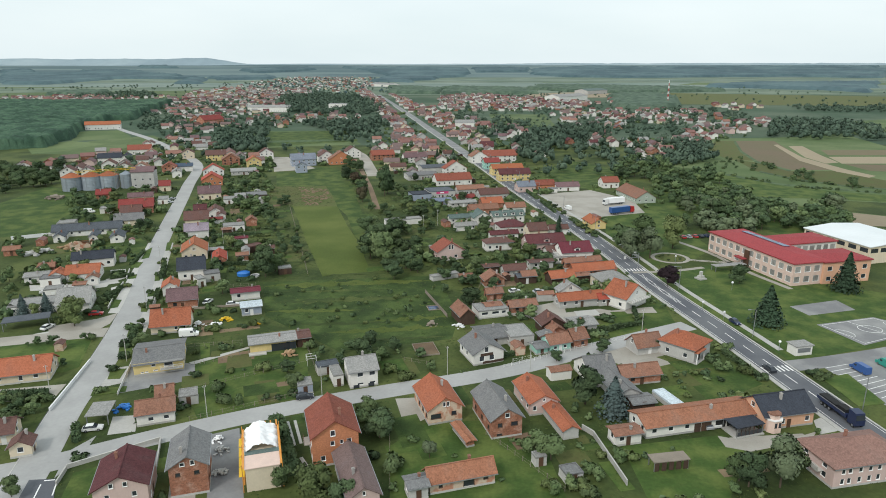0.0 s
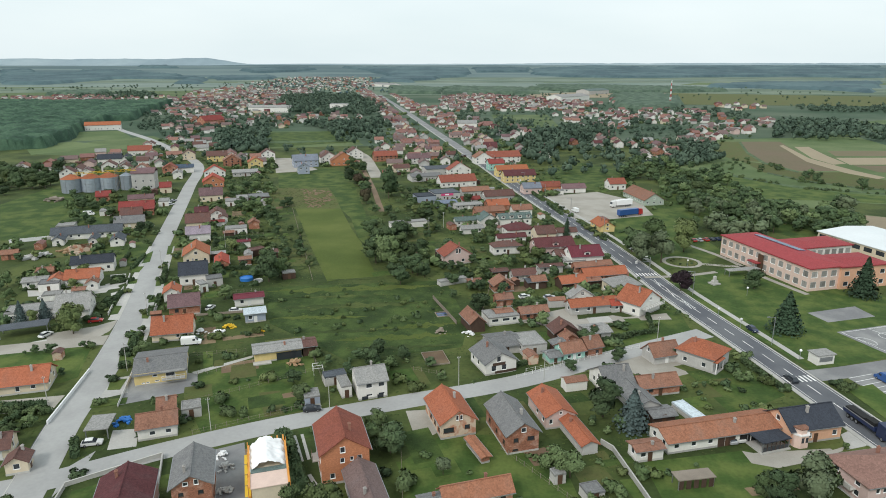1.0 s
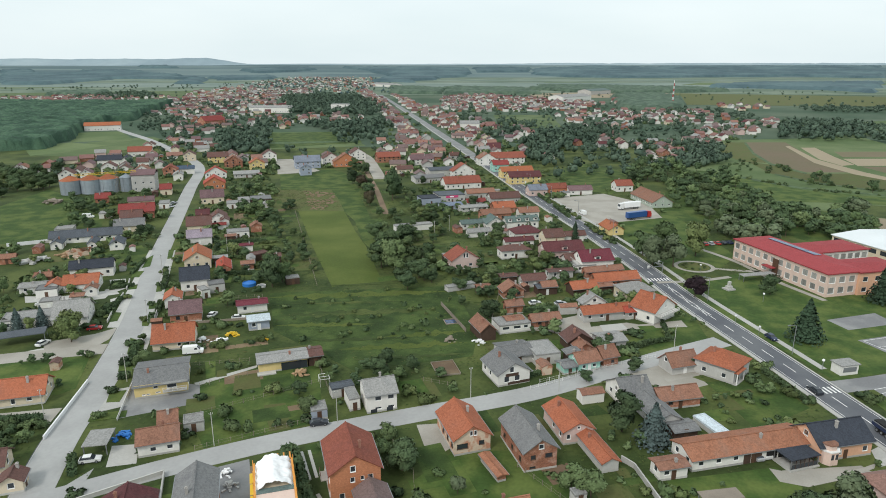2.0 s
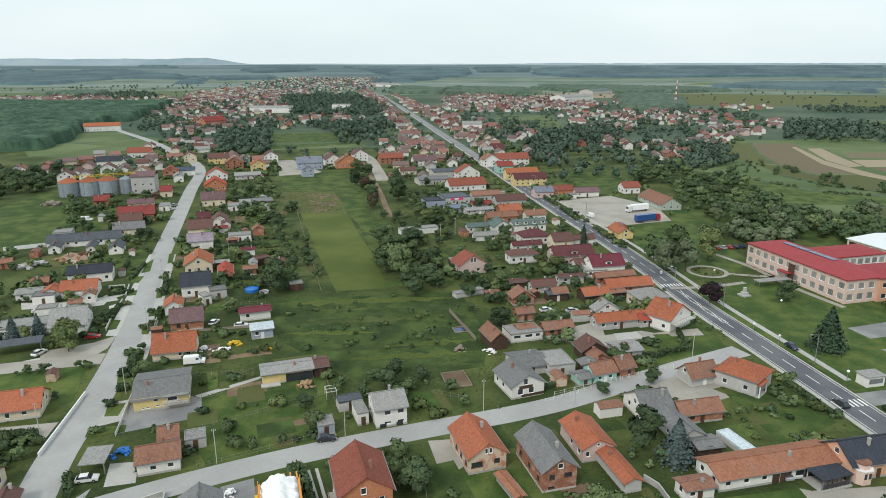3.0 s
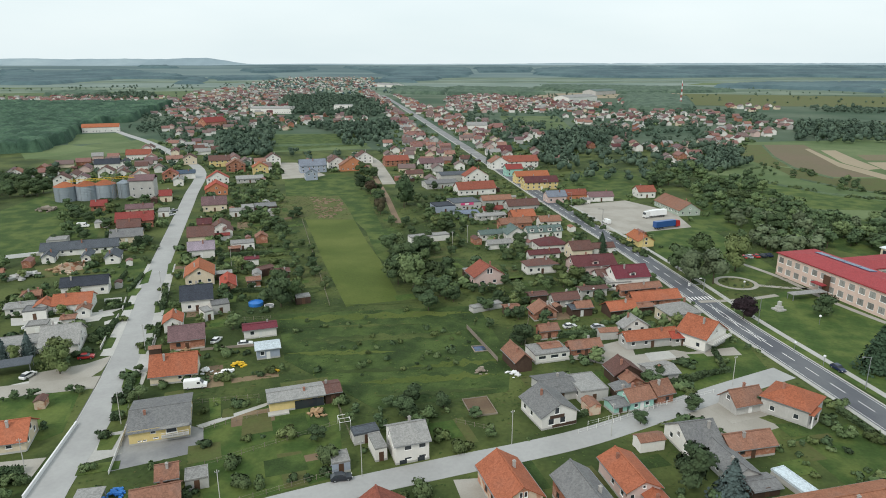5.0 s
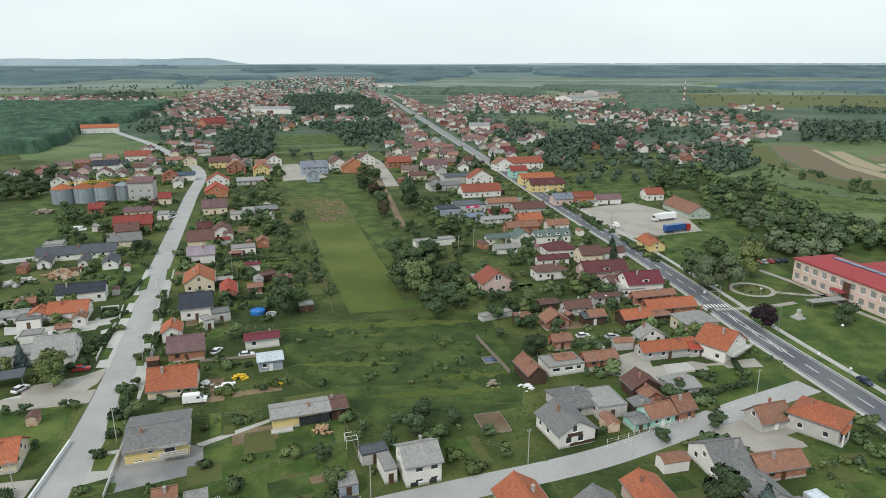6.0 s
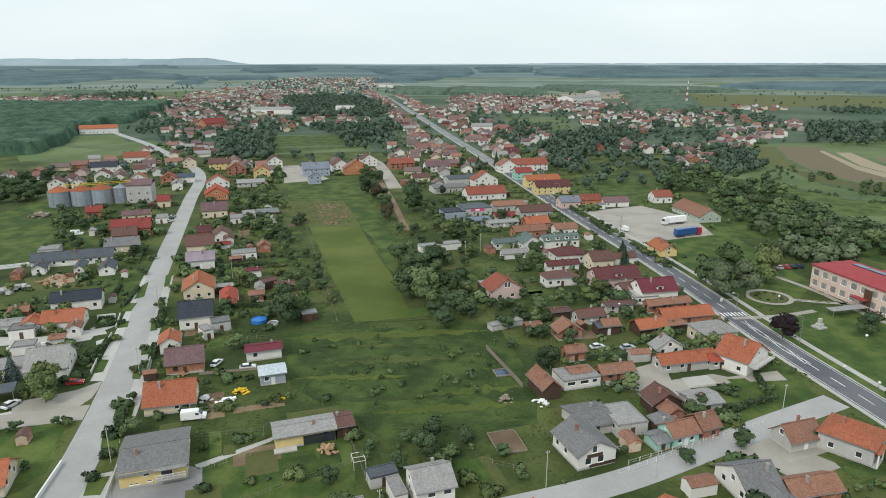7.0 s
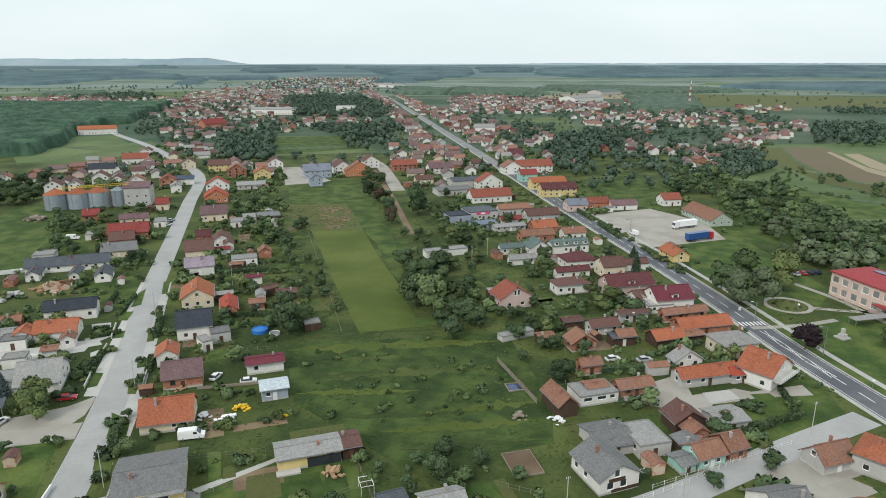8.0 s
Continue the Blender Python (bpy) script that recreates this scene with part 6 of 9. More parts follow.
def far_house(x, y, turn, seed):
    rng = random.Random(seed)
    size = rng.choice(((9.6, 8.4, 3.6), (11, 8.5, 2.9), (9, 8, 4.4), (13, 8.5, 2.8), (10, 8, 3.2)))
    wall = rng.choice(("white", "white", "white", "white", "white", "cream", "greyw", "pink", "brick"))
    # the muted roofs carry the haze in their colour
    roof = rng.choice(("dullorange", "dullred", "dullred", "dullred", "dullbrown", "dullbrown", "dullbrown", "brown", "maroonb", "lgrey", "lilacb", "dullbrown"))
    L, W, h = size
    rise = W * 0.31
    if (size, wall) not in FAR_WALLS:
        v, f = box(-L / 2 + 0.5, -W / 2 + 0.5, -0.3, L / 2 - 0.5, W / 2 - 0.5, h)
        v += [(sx * (L / 2 - 0.5), 0, h + rise - 0.2) for sx in (-1, 1)]
        FAR_WALLS[(size, wall)] = mesh("house", v, f + [(4, 6, 8), (7, 5, 9)], "wall_" + wall)
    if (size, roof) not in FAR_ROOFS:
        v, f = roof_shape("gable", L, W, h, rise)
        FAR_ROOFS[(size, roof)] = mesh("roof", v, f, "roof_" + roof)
    TAKEN.append((x, y, 5.0))
    SITES.append((x, y, 6.0, turn))
    COUNT["house"] += 1
    if COUNT["house"] > 160:
        pile("far_houses", FAR_WALLS[(size, wall)], pose(x, y, 0, 0, 0, turn))
        pile("far_houses", FAR_ROOFS[(size, roof)], pose(x, y, 0, 0, 0, turn))
        return None
    ob = new("house", FAR_WALLS[(size, wall)])
    ob.matrix_basis = pose(x, y, 0, 0, 0, turn)
    part("roof", FAR_ROOFS[(size, roof)], ob)
    ch = part("chimney", FAR_CHIMNEY, ob)
    ch.location = (L * 0.2, 0.7, h + rise - 0.6)
    for s in (-1, 1):
        for sx in (-1, 1):
            wn = part("window", FAR_WINDOW, ob)
            wn.location = (sx * L * 0.24, s * (W / 2 - 0.5), h - 1.6)
    return tagged(ob, f"distant {WALL_WORD[wall]} village house under a {ROOF_WORD[roof]} roof", "house", "far village houses")


def town(poly, step, turn, seed, keep=0.7, limit=400, gap=6.0):
    rng = random.Random(seed)
    x0, x1 = min(p[0] for p in poly), max(p[0] for p in poly)
    y0, y1 = min(p[1] for p in poly), max(p[1] for p in poly)
    sites = []
    gx = x0
    while gx < x1:
        gy = y0
        while gy < y1:
            x, y = gx + rng.uniform(-0.35, 0.35) * step, gy + rng.uniform(-0.35, 0.35) * step
            if rng.random() < keep and inside(poly, x, y):
                sites.append((x, y))
            gy += step
        gx += step
    rng.shuffle(sites)
    made = 0
    for x, y in sites:
        if made < limit and free(x, y, gap):
            far_house(x, y, turn + rng.choice((0, 90)) + rng.uniform(-6, 6), rng.randrange(10 ** 6))
            made += 1


town([(-39.5, 833.1), (-6.3, 675.3), (17.6, 516.3), (-9.6, 516.5), (-40.9, 675.6), (-77.3, 962.5), (-134.9, 1386.3), (-114.8, 1386.1)], 13, 98, 1, 0.85, 170, 5.2)
town([(28.9, 590.8), (48.4, 476.6), (57.9, 448.2), (52.9, 705.8), (22.7, 961.7), (-34.8, 1251.0), (-123.7, 1710.2), (-78.0, 1315.1), (-9.4, 859.9)], 14, 98, 2, 0.8, 150, 5.5)
town([(-72.9, 509.9), (-64.9, 675.8), (-38.3, 675.6), (0.6, 476.9), (-11.0, 448.7), (-39.0, 457.9)], 18, 100, 3, 0.75, 40, 6)
town([(-321.2, 504.9), (-321.0, 544.0), (-293.0, 571.7), (-246.1, 592.8), (-210.4, 499.6), (-258.4, 474.9), (-298.4, 469.3)], 17, 110, 8, 0.7, 34)
town([(-234.7, 548.7), (-293.5, 653.1), (-284.6, 694.7), (-232.4, 677.0), (-162.3, 548.2), (-164.2, 499.3), (-187.8, 548.4)], 16, 110, 9, 0.7, 30)
town([(-160.8, 542.8), (-80.3, 576.1), (-69.7, 517.0), (-150.0, 503.7)], 17, 110, 11, 0.5, 14)
town([(-460.4, 1031.4), (-566.4, 1427.9), (-537.6, 1905.2), (-453.6, 1978.6), (-253.3, 1061.2), (-300.7, 991.3), (-353.7, 922.4)], 20, 110, 4, 0.6, 300)
town([(-218.0, 905.6), (-196.7, 1029.4), (-117.3, 1060.1), (-79.3, 882.0), (-117.0, 904.9), (-188.5, 834.2)], 22, 110, 14, 0.5, 30)
town([(-613.8, 2060.0), (-721.7, 3365.8), (-577.2, 3887.6), (-347.4, 3479.9), (-151.4, 1710.4), (-220.9, 1603.6), (-376.7, 1604.7)], 28, 110, 5, 0.3, 200, 5)
town([(-91.9, 1060.0), (-217.1, 1801.7), (-212.5, 1976.8), (-90.2, 1251.4)], 15, 98, 15, 0.8, 60, 5)
town([(-10.5, 1140.6), (12.8, 1601.8), (107.8, 1653.0), (239.4, 1421.9), (316.3, 1279.4), (175.6, 1079.9), (37.4, 1092.3)], 19, 100, 6, 0.75, 300)
town([(158.5, 987.9), (218.0, 1114.4), (307.5, 1057.0), (272.5, 902.0), (213.5, 782.1), (176.0, 806.2)], 22, 95, 7, 0.5, 70)
town([(272.5, 902.0), (333.0, 1056.8), (379.9, 1025.1), (325.1, 871.6)], 20, 95, 17, 0.7, 22)
town([(167.6, 634.5), (243.4, 699.8), (283.6, 690.5), (247.6, 612.4), (199.7, 545.5), (152.8, 545.8)], 17, 95, 18, 0.55, 30)
town([(267.5, 704.2), (394.3, 829.9), (375.3, 769.6), (275.6, 673.2)], 18, 95, 19, 0.8, 22)
town([(61.2, 624.3), (104.2, 642.4), (93.2, 546.3), (58.3, 541.2)], 18, 95, 20, 0.4, 8)
town([(-841.8, 1320.8), (-831.2, 1513.6), (-701.4, 1607.1), (-681.5, 1428.8), (-717.4, 1287.2)], 20, 100, 10, 0.7, 36)
town([(-348.0, 798.0), (-340.6, 906.6), (-241.7, 1010.0), (-189.8, 990.5), (-159.7, 821.1), (-243.8, 797.2), (-273.0, 722.5)], 17, 110, 21, 0.45, 40)
town([(31.8, 988.9), (99.0, 806.8), (100.1, 674.5), (62.8, 674.8), (31.7, 859.6)], 16, 98, 22, 0.55, 40)
town([(126.7, 674.3), (191.1, 728.8), (158.3, 589.8), (108.5, 574.7)], 20, 98, 23, 0.3, 8)
town([(-773.6, 1429.5), (-597.5, 1606.4), (-500.9, 1772.5), (-428.4, 1467.5), (-548.9, 1254.8)], 22, 110, 24, 0.3, 50)

town([(-907.4, 1339.1), (-653.7, 1337.2), (-711.0, 1456.1), (-987.3, 1458.2)], 20, 100, 31, 0.45, 60)
town([(-708.7, 2423.0), (-418.4, 2307.1), (-292.6, 2545.4), (-774.0, 5294.0), (-936.4, 4780.1), (-818.5, 3215.9)], 34, 100, 32, 0.25, 70, 5)

town([(-659.7, 1772.8), (-667.6, 2312.4), (-473.9, 1680.9), (-429.1, 1357.3), (-507.4, 1357.9)], 22, 110, 61, 0.5, 60, 5)
town([(-569.6, 2026.7), (-385.7, 2025.3), (-276.0, 1435.0), (-270.6, 1150.7), (-369.5, 1303.2)], 20, 105, 62, 0.5, 80, 5)
town([(-613.8, 3326.4), (-352.9, 3324.4), (-197.4, 2066.4), (-376.6, 2067.7)], 40, 100, 63, 0.35, 90, 5)
town([(294.8, 1133.2), (398.0, 1159.2), (439.7, 1014.8), (343.5, 813.3), (291.2, 856.3), (215.6, 957.0)], 20, 95, 64, 0.4, 40, 5)
town([(269.8, 751.5), (348.6, 841.2), (476.7, 955.1), (372.3, 750.8), (247.6, 669.7)], 16, 95, 65, 0.6, 30, 5)
town([(179.2, 1016.7), (238.1, 1016.3), (236.5, 827.8), (195.3, 763.8), (153.8, 842.6)], 20, 95, 66, 0.3, 16, 5)
town([(525.4, 1279.5), (604.7, 1246.3), (529.2, 1093.5), (462.0, 1106.4)], 20, 95, 67, 0.6, 14, 5)
town([(357.1, 1430.3), (465.9, 1618.5), (447.4, 1472.6), (325.9, 1248.4)], 22, 95, 68, 0.5, 14, 5)

town([(-954.5, 1483.1), (-906.0, 1602.5), (-780.8, 1601.6), (-673.1, 1378.0), (-853.1, 1324.2)], 20, 100, 69, 0.6, 60, 5)

settle("far_houses", "distant white and red-roofed village houses", "houses")


# woods: one mesh of many crowns
def woods(name, poly, spacing, height, material, label, seed, tufts=5, keep=1.0, clear=False):
    """Many trees, each a rounded mass of leaf clumps, joined into one mesh."""
    rng = np.random.RandomState(seed)
    x0, x1 = min(p[0] for p in poly), max(p[0] for p in poly)
    y0, y1 = min(p[1] for p in poly), max(p[1] for p in poly)
    cs, ds, ss, cores = [], [], [], []
    for gx in np.arange(x0, x1, spacing):
        for gy in np.arange(y0, y1, spacing):
            px, py = gx + rng.uniform(-0.45, 0.45) * spacing, gy + rng.uniform(-0.45, 0.45) * spacing
            wx, wy = (noise.noise((px / (spacing * 9), py / (spacing * 9), z_)) * spacing * 2.5 for z_ in (2.5, 8.5))
            if rng.rand() > keep or not inside(poly, px + wx, py + wy) or (clear and not free(px, py, spacing * 0.35)):
                continue
            h = height * rng.uniform(0.6, 1.2)
            n = 12 * tufts
            d = rng.normal(size=(n, 3))
            d /= np.linalg.norm(d, axis=1)[:, None]
            d[:, 2] = np.where(d[:, 2] < -0.3, -d[:, 2], d[:, 2])
            lump = 0.78 + 0.4 * np.sin(d[:, 0] * 4 + px) * np.cos(d[:, 1] * 4 + py)
            wide = min(spacing * 0.5, h * 0.5)
            cs.append(np.array([px, py, h * 0.52]) + d * lump[:, None] * np.array([wide, wide, h * 0.45]))
            ds.append(d)
            for c in range(3):
                a, k = rng.uniform(0, 6.28), rng.uniform(0.45, 0.65)
                cores.append((px + 0.4 * wide * math.cos(a), py + 0.4 * wide * math.sin(a), h * rng.uniform(0.35, 0.62), wide * k, wide * k, h * 0.5 * k))
            ss.append(np.full(n, 0.085 * (wide + h * 0.5) * (5 / tufts) ** 0.5))
    if not cs:
        return None
    me, normals = leafy(name, np.concatenate(cs), np.concatenate(ds), np.concatenate(ss), material, rng, np.array(cores))
    return tagged(new(name, me), label, "woods", kind="stuff")


RISE = ((3480, -0.5), (3800, 18), (4150, 37), (4560, 56))


def rise_at(y):
    """Height of the plain where it rises towards the rim."""
    for (ya, za), (yb, zb) in zip(RISE, RISE[1:]):
        if ya < y <= yb:
            return za + (zb - za) * (y - ya) / (yb - ya)
    return 0.0


def canopy_sheet(name, poly, cell, height, crown, material, label, seed):
    """The closed canopy of a dense wood seen from far: domed crowns side by side, falling to the ground at the rim."""
    x0, x1 = min(p[0] for p in poly), max(p[0] for p in poly)
    y0, y1 = min(p[1] for p in poly), max(p[1] for p in poly)
    x0, y0 = x0 - 2.4 * crown, y0 - 2.4 * crown
    nx, ny = int((x1 + 2.4 * crown - x0) / cell) + 3, int((y1 + 2.4 * crown - y0) / cell) + 3
    vs, filled = [], []
    for j in range(ny):
        for i in range(nx):
            x, y = x0 + (i - 1) * cell, y0 + (j - 1) * cell
            wx = noise.noise((x / (crown * 7), y / (crown * 7), seed)) * crown * 2.2
            wy = noise.noise((x / (crown * 7), y / (crown * 7), seed + 5.5)) * crown * 2.2
            ok = inside(poly, x + wx, y + wy)
            z = rise_at(y) - 0.4
            if ok:
                d = noise.voronoi((x / crown, y / crown, seed))[0][0]
                z = rise_at(y) + height * (0.62 + 0.4 * max(0.0, 1 - 1.5 * d * d) + 0.16 * noise.noise((x / (crown * 4), y / (crown * 4), seed + 9)))
            vs.append((x, y, z))
            filled.append(ok)
    fs = []
    for j in range(ny - 1):
        for i in range(nx - 1):
            k = j * nx + i
            q = (k, k + 1, k + nx + 1, k + nx)
            if any(filled[v] for v in q):
                fs.append(q)
    me = mesh(name, vs, fs, material)
    me.shade_smooth()
    return tagged(new(name, me), label, "woods", kind="stuff")


canopy_sheet("forest", [(-420.2, 605.5), (-400.1, 612.8), (-374.3, 620.3), (-365.8, 653.1), (-412.4, 764.9), (-444.3, 866.0), (-423.5, 931.3), (-463.1, 1073.6), (-499.1, 1251.2), (-683.2, 1268.7), (-871.5, 1270.1)], 2.6, 11.5, 7.0, "woods_forest", "dense dark green deciduous forest", 1)
# far belts in a bluish leaf colour that holds the haze
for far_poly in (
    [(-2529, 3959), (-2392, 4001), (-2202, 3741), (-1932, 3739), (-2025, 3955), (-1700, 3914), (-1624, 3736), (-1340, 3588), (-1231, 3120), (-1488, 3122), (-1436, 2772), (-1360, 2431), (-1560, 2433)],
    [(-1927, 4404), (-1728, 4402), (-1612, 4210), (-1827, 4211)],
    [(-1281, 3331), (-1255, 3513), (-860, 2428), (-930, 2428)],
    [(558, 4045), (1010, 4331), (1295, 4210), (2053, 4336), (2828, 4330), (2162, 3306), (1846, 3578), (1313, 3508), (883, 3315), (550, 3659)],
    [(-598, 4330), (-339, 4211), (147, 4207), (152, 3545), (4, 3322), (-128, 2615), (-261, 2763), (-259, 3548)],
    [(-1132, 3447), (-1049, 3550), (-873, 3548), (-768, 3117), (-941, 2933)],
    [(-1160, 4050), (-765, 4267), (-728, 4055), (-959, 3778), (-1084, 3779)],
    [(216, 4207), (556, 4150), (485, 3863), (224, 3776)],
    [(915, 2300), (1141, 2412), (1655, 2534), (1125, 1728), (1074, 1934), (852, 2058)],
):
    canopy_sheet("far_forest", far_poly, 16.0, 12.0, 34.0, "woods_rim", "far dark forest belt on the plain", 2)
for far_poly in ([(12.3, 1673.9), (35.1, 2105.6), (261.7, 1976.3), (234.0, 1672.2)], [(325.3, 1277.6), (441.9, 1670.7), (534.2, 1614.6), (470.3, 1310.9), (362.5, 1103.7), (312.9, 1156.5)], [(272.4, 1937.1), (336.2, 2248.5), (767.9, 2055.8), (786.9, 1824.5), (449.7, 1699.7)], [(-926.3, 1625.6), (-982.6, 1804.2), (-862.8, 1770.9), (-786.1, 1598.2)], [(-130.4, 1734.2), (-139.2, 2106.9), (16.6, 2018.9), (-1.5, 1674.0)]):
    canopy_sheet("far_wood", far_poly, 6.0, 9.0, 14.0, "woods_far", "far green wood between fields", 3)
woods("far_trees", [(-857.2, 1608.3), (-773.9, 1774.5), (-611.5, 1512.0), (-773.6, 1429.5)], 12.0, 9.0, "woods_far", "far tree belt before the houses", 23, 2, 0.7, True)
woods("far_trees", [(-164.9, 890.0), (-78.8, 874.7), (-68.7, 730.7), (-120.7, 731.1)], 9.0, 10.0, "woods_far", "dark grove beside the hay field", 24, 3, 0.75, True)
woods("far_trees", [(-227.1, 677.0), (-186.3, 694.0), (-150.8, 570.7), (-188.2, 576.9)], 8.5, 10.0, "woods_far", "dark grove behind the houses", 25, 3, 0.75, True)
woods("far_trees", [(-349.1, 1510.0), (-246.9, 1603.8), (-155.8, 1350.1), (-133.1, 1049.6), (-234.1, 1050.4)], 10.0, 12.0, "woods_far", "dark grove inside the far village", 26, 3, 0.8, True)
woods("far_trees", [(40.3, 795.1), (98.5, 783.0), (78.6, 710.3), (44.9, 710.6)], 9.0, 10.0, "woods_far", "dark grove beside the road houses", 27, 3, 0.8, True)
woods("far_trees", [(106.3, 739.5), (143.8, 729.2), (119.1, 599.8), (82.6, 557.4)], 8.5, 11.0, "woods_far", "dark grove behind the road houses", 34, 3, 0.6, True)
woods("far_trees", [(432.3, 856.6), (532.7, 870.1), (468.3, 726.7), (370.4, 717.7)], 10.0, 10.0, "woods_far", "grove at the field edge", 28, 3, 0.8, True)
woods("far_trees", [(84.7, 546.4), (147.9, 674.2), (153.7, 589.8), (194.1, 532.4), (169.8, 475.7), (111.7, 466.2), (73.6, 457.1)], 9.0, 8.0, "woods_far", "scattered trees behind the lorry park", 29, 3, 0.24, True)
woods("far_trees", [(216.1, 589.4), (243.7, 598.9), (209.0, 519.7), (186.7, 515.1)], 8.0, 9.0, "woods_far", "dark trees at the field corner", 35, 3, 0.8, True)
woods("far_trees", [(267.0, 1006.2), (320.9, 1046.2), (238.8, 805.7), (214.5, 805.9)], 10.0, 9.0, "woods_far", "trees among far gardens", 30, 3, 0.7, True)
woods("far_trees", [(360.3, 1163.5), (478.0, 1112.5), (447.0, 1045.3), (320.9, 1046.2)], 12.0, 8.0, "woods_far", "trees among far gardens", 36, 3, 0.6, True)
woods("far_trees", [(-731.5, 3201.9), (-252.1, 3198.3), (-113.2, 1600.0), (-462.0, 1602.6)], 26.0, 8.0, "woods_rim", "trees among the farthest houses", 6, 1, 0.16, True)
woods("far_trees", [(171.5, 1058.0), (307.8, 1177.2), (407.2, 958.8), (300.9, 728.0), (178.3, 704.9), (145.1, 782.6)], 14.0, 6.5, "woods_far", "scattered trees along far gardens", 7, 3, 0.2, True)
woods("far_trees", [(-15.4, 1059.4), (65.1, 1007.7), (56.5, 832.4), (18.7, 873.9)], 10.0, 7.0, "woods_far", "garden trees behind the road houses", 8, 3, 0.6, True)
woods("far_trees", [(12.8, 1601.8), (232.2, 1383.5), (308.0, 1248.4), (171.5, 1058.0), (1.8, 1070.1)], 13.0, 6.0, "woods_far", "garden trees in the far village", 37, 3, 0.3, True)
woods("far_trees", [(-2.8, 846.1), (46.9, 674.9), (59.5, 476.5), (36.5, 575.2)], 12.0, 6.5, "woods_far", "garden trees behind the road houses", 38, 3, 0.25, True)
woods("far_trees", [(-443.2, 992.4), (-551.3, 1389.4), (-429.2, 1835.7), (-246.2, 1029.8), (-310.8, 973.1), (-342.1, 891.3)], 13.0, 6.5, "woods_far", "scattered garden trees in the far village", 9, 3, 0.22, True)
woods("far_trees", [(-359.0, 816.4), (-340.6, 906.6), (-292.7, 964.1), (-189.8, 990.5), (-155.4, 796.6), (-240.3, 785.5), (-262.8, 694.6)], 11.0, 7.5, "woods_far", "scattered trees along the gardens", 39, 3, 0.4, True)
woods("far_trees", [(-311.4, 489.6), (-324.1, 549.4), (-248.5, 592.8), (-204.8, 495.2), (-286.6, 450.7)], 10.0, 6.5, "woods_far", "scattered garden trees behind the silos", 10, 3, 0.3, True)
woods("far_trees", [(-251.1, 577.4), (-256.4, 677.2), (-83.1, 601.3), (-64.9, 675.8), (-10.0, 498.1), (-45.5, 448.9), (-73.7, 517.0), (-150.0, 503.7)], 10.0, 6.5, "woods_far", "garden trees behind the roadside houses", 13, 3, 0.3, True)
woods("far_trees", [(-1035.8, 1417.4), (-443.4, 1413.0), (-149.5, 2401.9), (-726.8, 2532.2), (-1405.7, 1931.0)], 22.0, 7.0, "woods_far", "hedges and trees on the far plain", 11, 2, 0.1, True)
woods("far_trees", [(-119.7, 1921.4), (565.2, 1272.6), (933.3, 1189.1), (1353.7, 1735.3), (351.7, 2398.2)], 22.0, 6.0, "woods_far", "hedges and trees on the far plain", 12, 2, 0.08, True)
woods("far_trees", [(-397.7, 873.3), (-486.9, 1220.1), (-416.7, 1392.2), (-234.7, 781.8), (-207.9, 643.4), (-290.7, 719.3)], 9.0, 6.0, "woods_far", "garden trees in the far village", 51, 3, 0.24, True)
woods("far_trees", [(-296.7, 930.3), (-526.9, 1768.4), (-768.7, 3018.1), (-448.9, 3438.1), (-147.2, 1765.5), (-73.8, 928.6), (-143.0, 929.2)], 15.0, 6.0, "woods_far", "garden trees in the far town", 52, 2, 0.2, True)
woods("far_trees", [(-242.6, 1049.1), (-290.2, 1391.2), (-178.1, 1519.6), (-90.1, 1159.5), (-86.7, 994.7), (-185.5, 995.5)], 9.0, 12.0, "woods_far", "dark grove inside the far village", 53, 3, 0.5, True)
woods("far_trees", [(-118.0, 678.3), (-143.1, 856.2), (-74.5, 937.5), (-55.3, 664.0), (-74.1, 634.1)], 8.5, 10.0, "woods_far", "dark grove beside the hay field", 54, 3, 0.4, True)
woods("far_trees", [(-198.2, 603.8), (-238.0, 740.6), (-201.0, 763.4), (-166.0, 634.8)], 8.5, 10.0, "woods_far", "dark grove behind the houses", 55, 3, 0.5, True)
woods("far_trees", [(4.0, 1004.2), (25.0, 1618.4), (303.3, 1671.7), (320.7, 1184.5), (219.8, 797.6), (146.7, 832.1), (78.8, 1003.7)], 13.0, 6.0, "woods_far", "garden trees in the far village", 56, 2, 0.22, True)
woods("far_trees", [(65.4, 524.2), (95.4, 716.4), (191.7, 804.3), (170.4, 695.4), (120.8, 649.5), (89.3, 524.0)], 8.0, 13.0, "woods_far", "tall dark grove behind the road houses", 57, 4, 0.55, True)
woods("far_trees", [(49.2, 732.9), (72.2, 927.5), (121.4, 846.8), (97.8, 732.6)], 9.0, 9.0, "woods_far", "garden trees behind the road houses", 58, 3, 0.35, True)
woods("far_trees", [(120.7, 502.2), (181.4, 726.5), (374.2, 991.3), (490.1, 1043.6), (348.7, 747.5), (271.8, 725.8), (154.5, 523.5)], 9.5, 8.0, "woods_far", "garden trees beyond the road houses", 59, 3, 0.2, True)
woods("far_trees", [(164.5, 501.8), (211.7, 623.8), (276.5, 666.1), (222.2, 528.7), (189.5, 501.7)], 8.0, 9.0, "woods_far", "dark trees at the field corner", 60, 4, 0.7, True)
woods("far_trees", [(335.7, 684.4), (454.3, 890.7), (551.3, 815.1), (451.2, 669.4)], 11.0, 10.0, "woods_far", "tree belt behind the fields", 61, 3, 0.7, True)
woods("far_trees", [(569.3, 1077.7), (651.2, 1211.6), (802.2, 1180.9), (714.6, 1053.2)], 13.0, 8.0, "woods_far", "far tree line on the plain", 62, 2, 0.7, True)
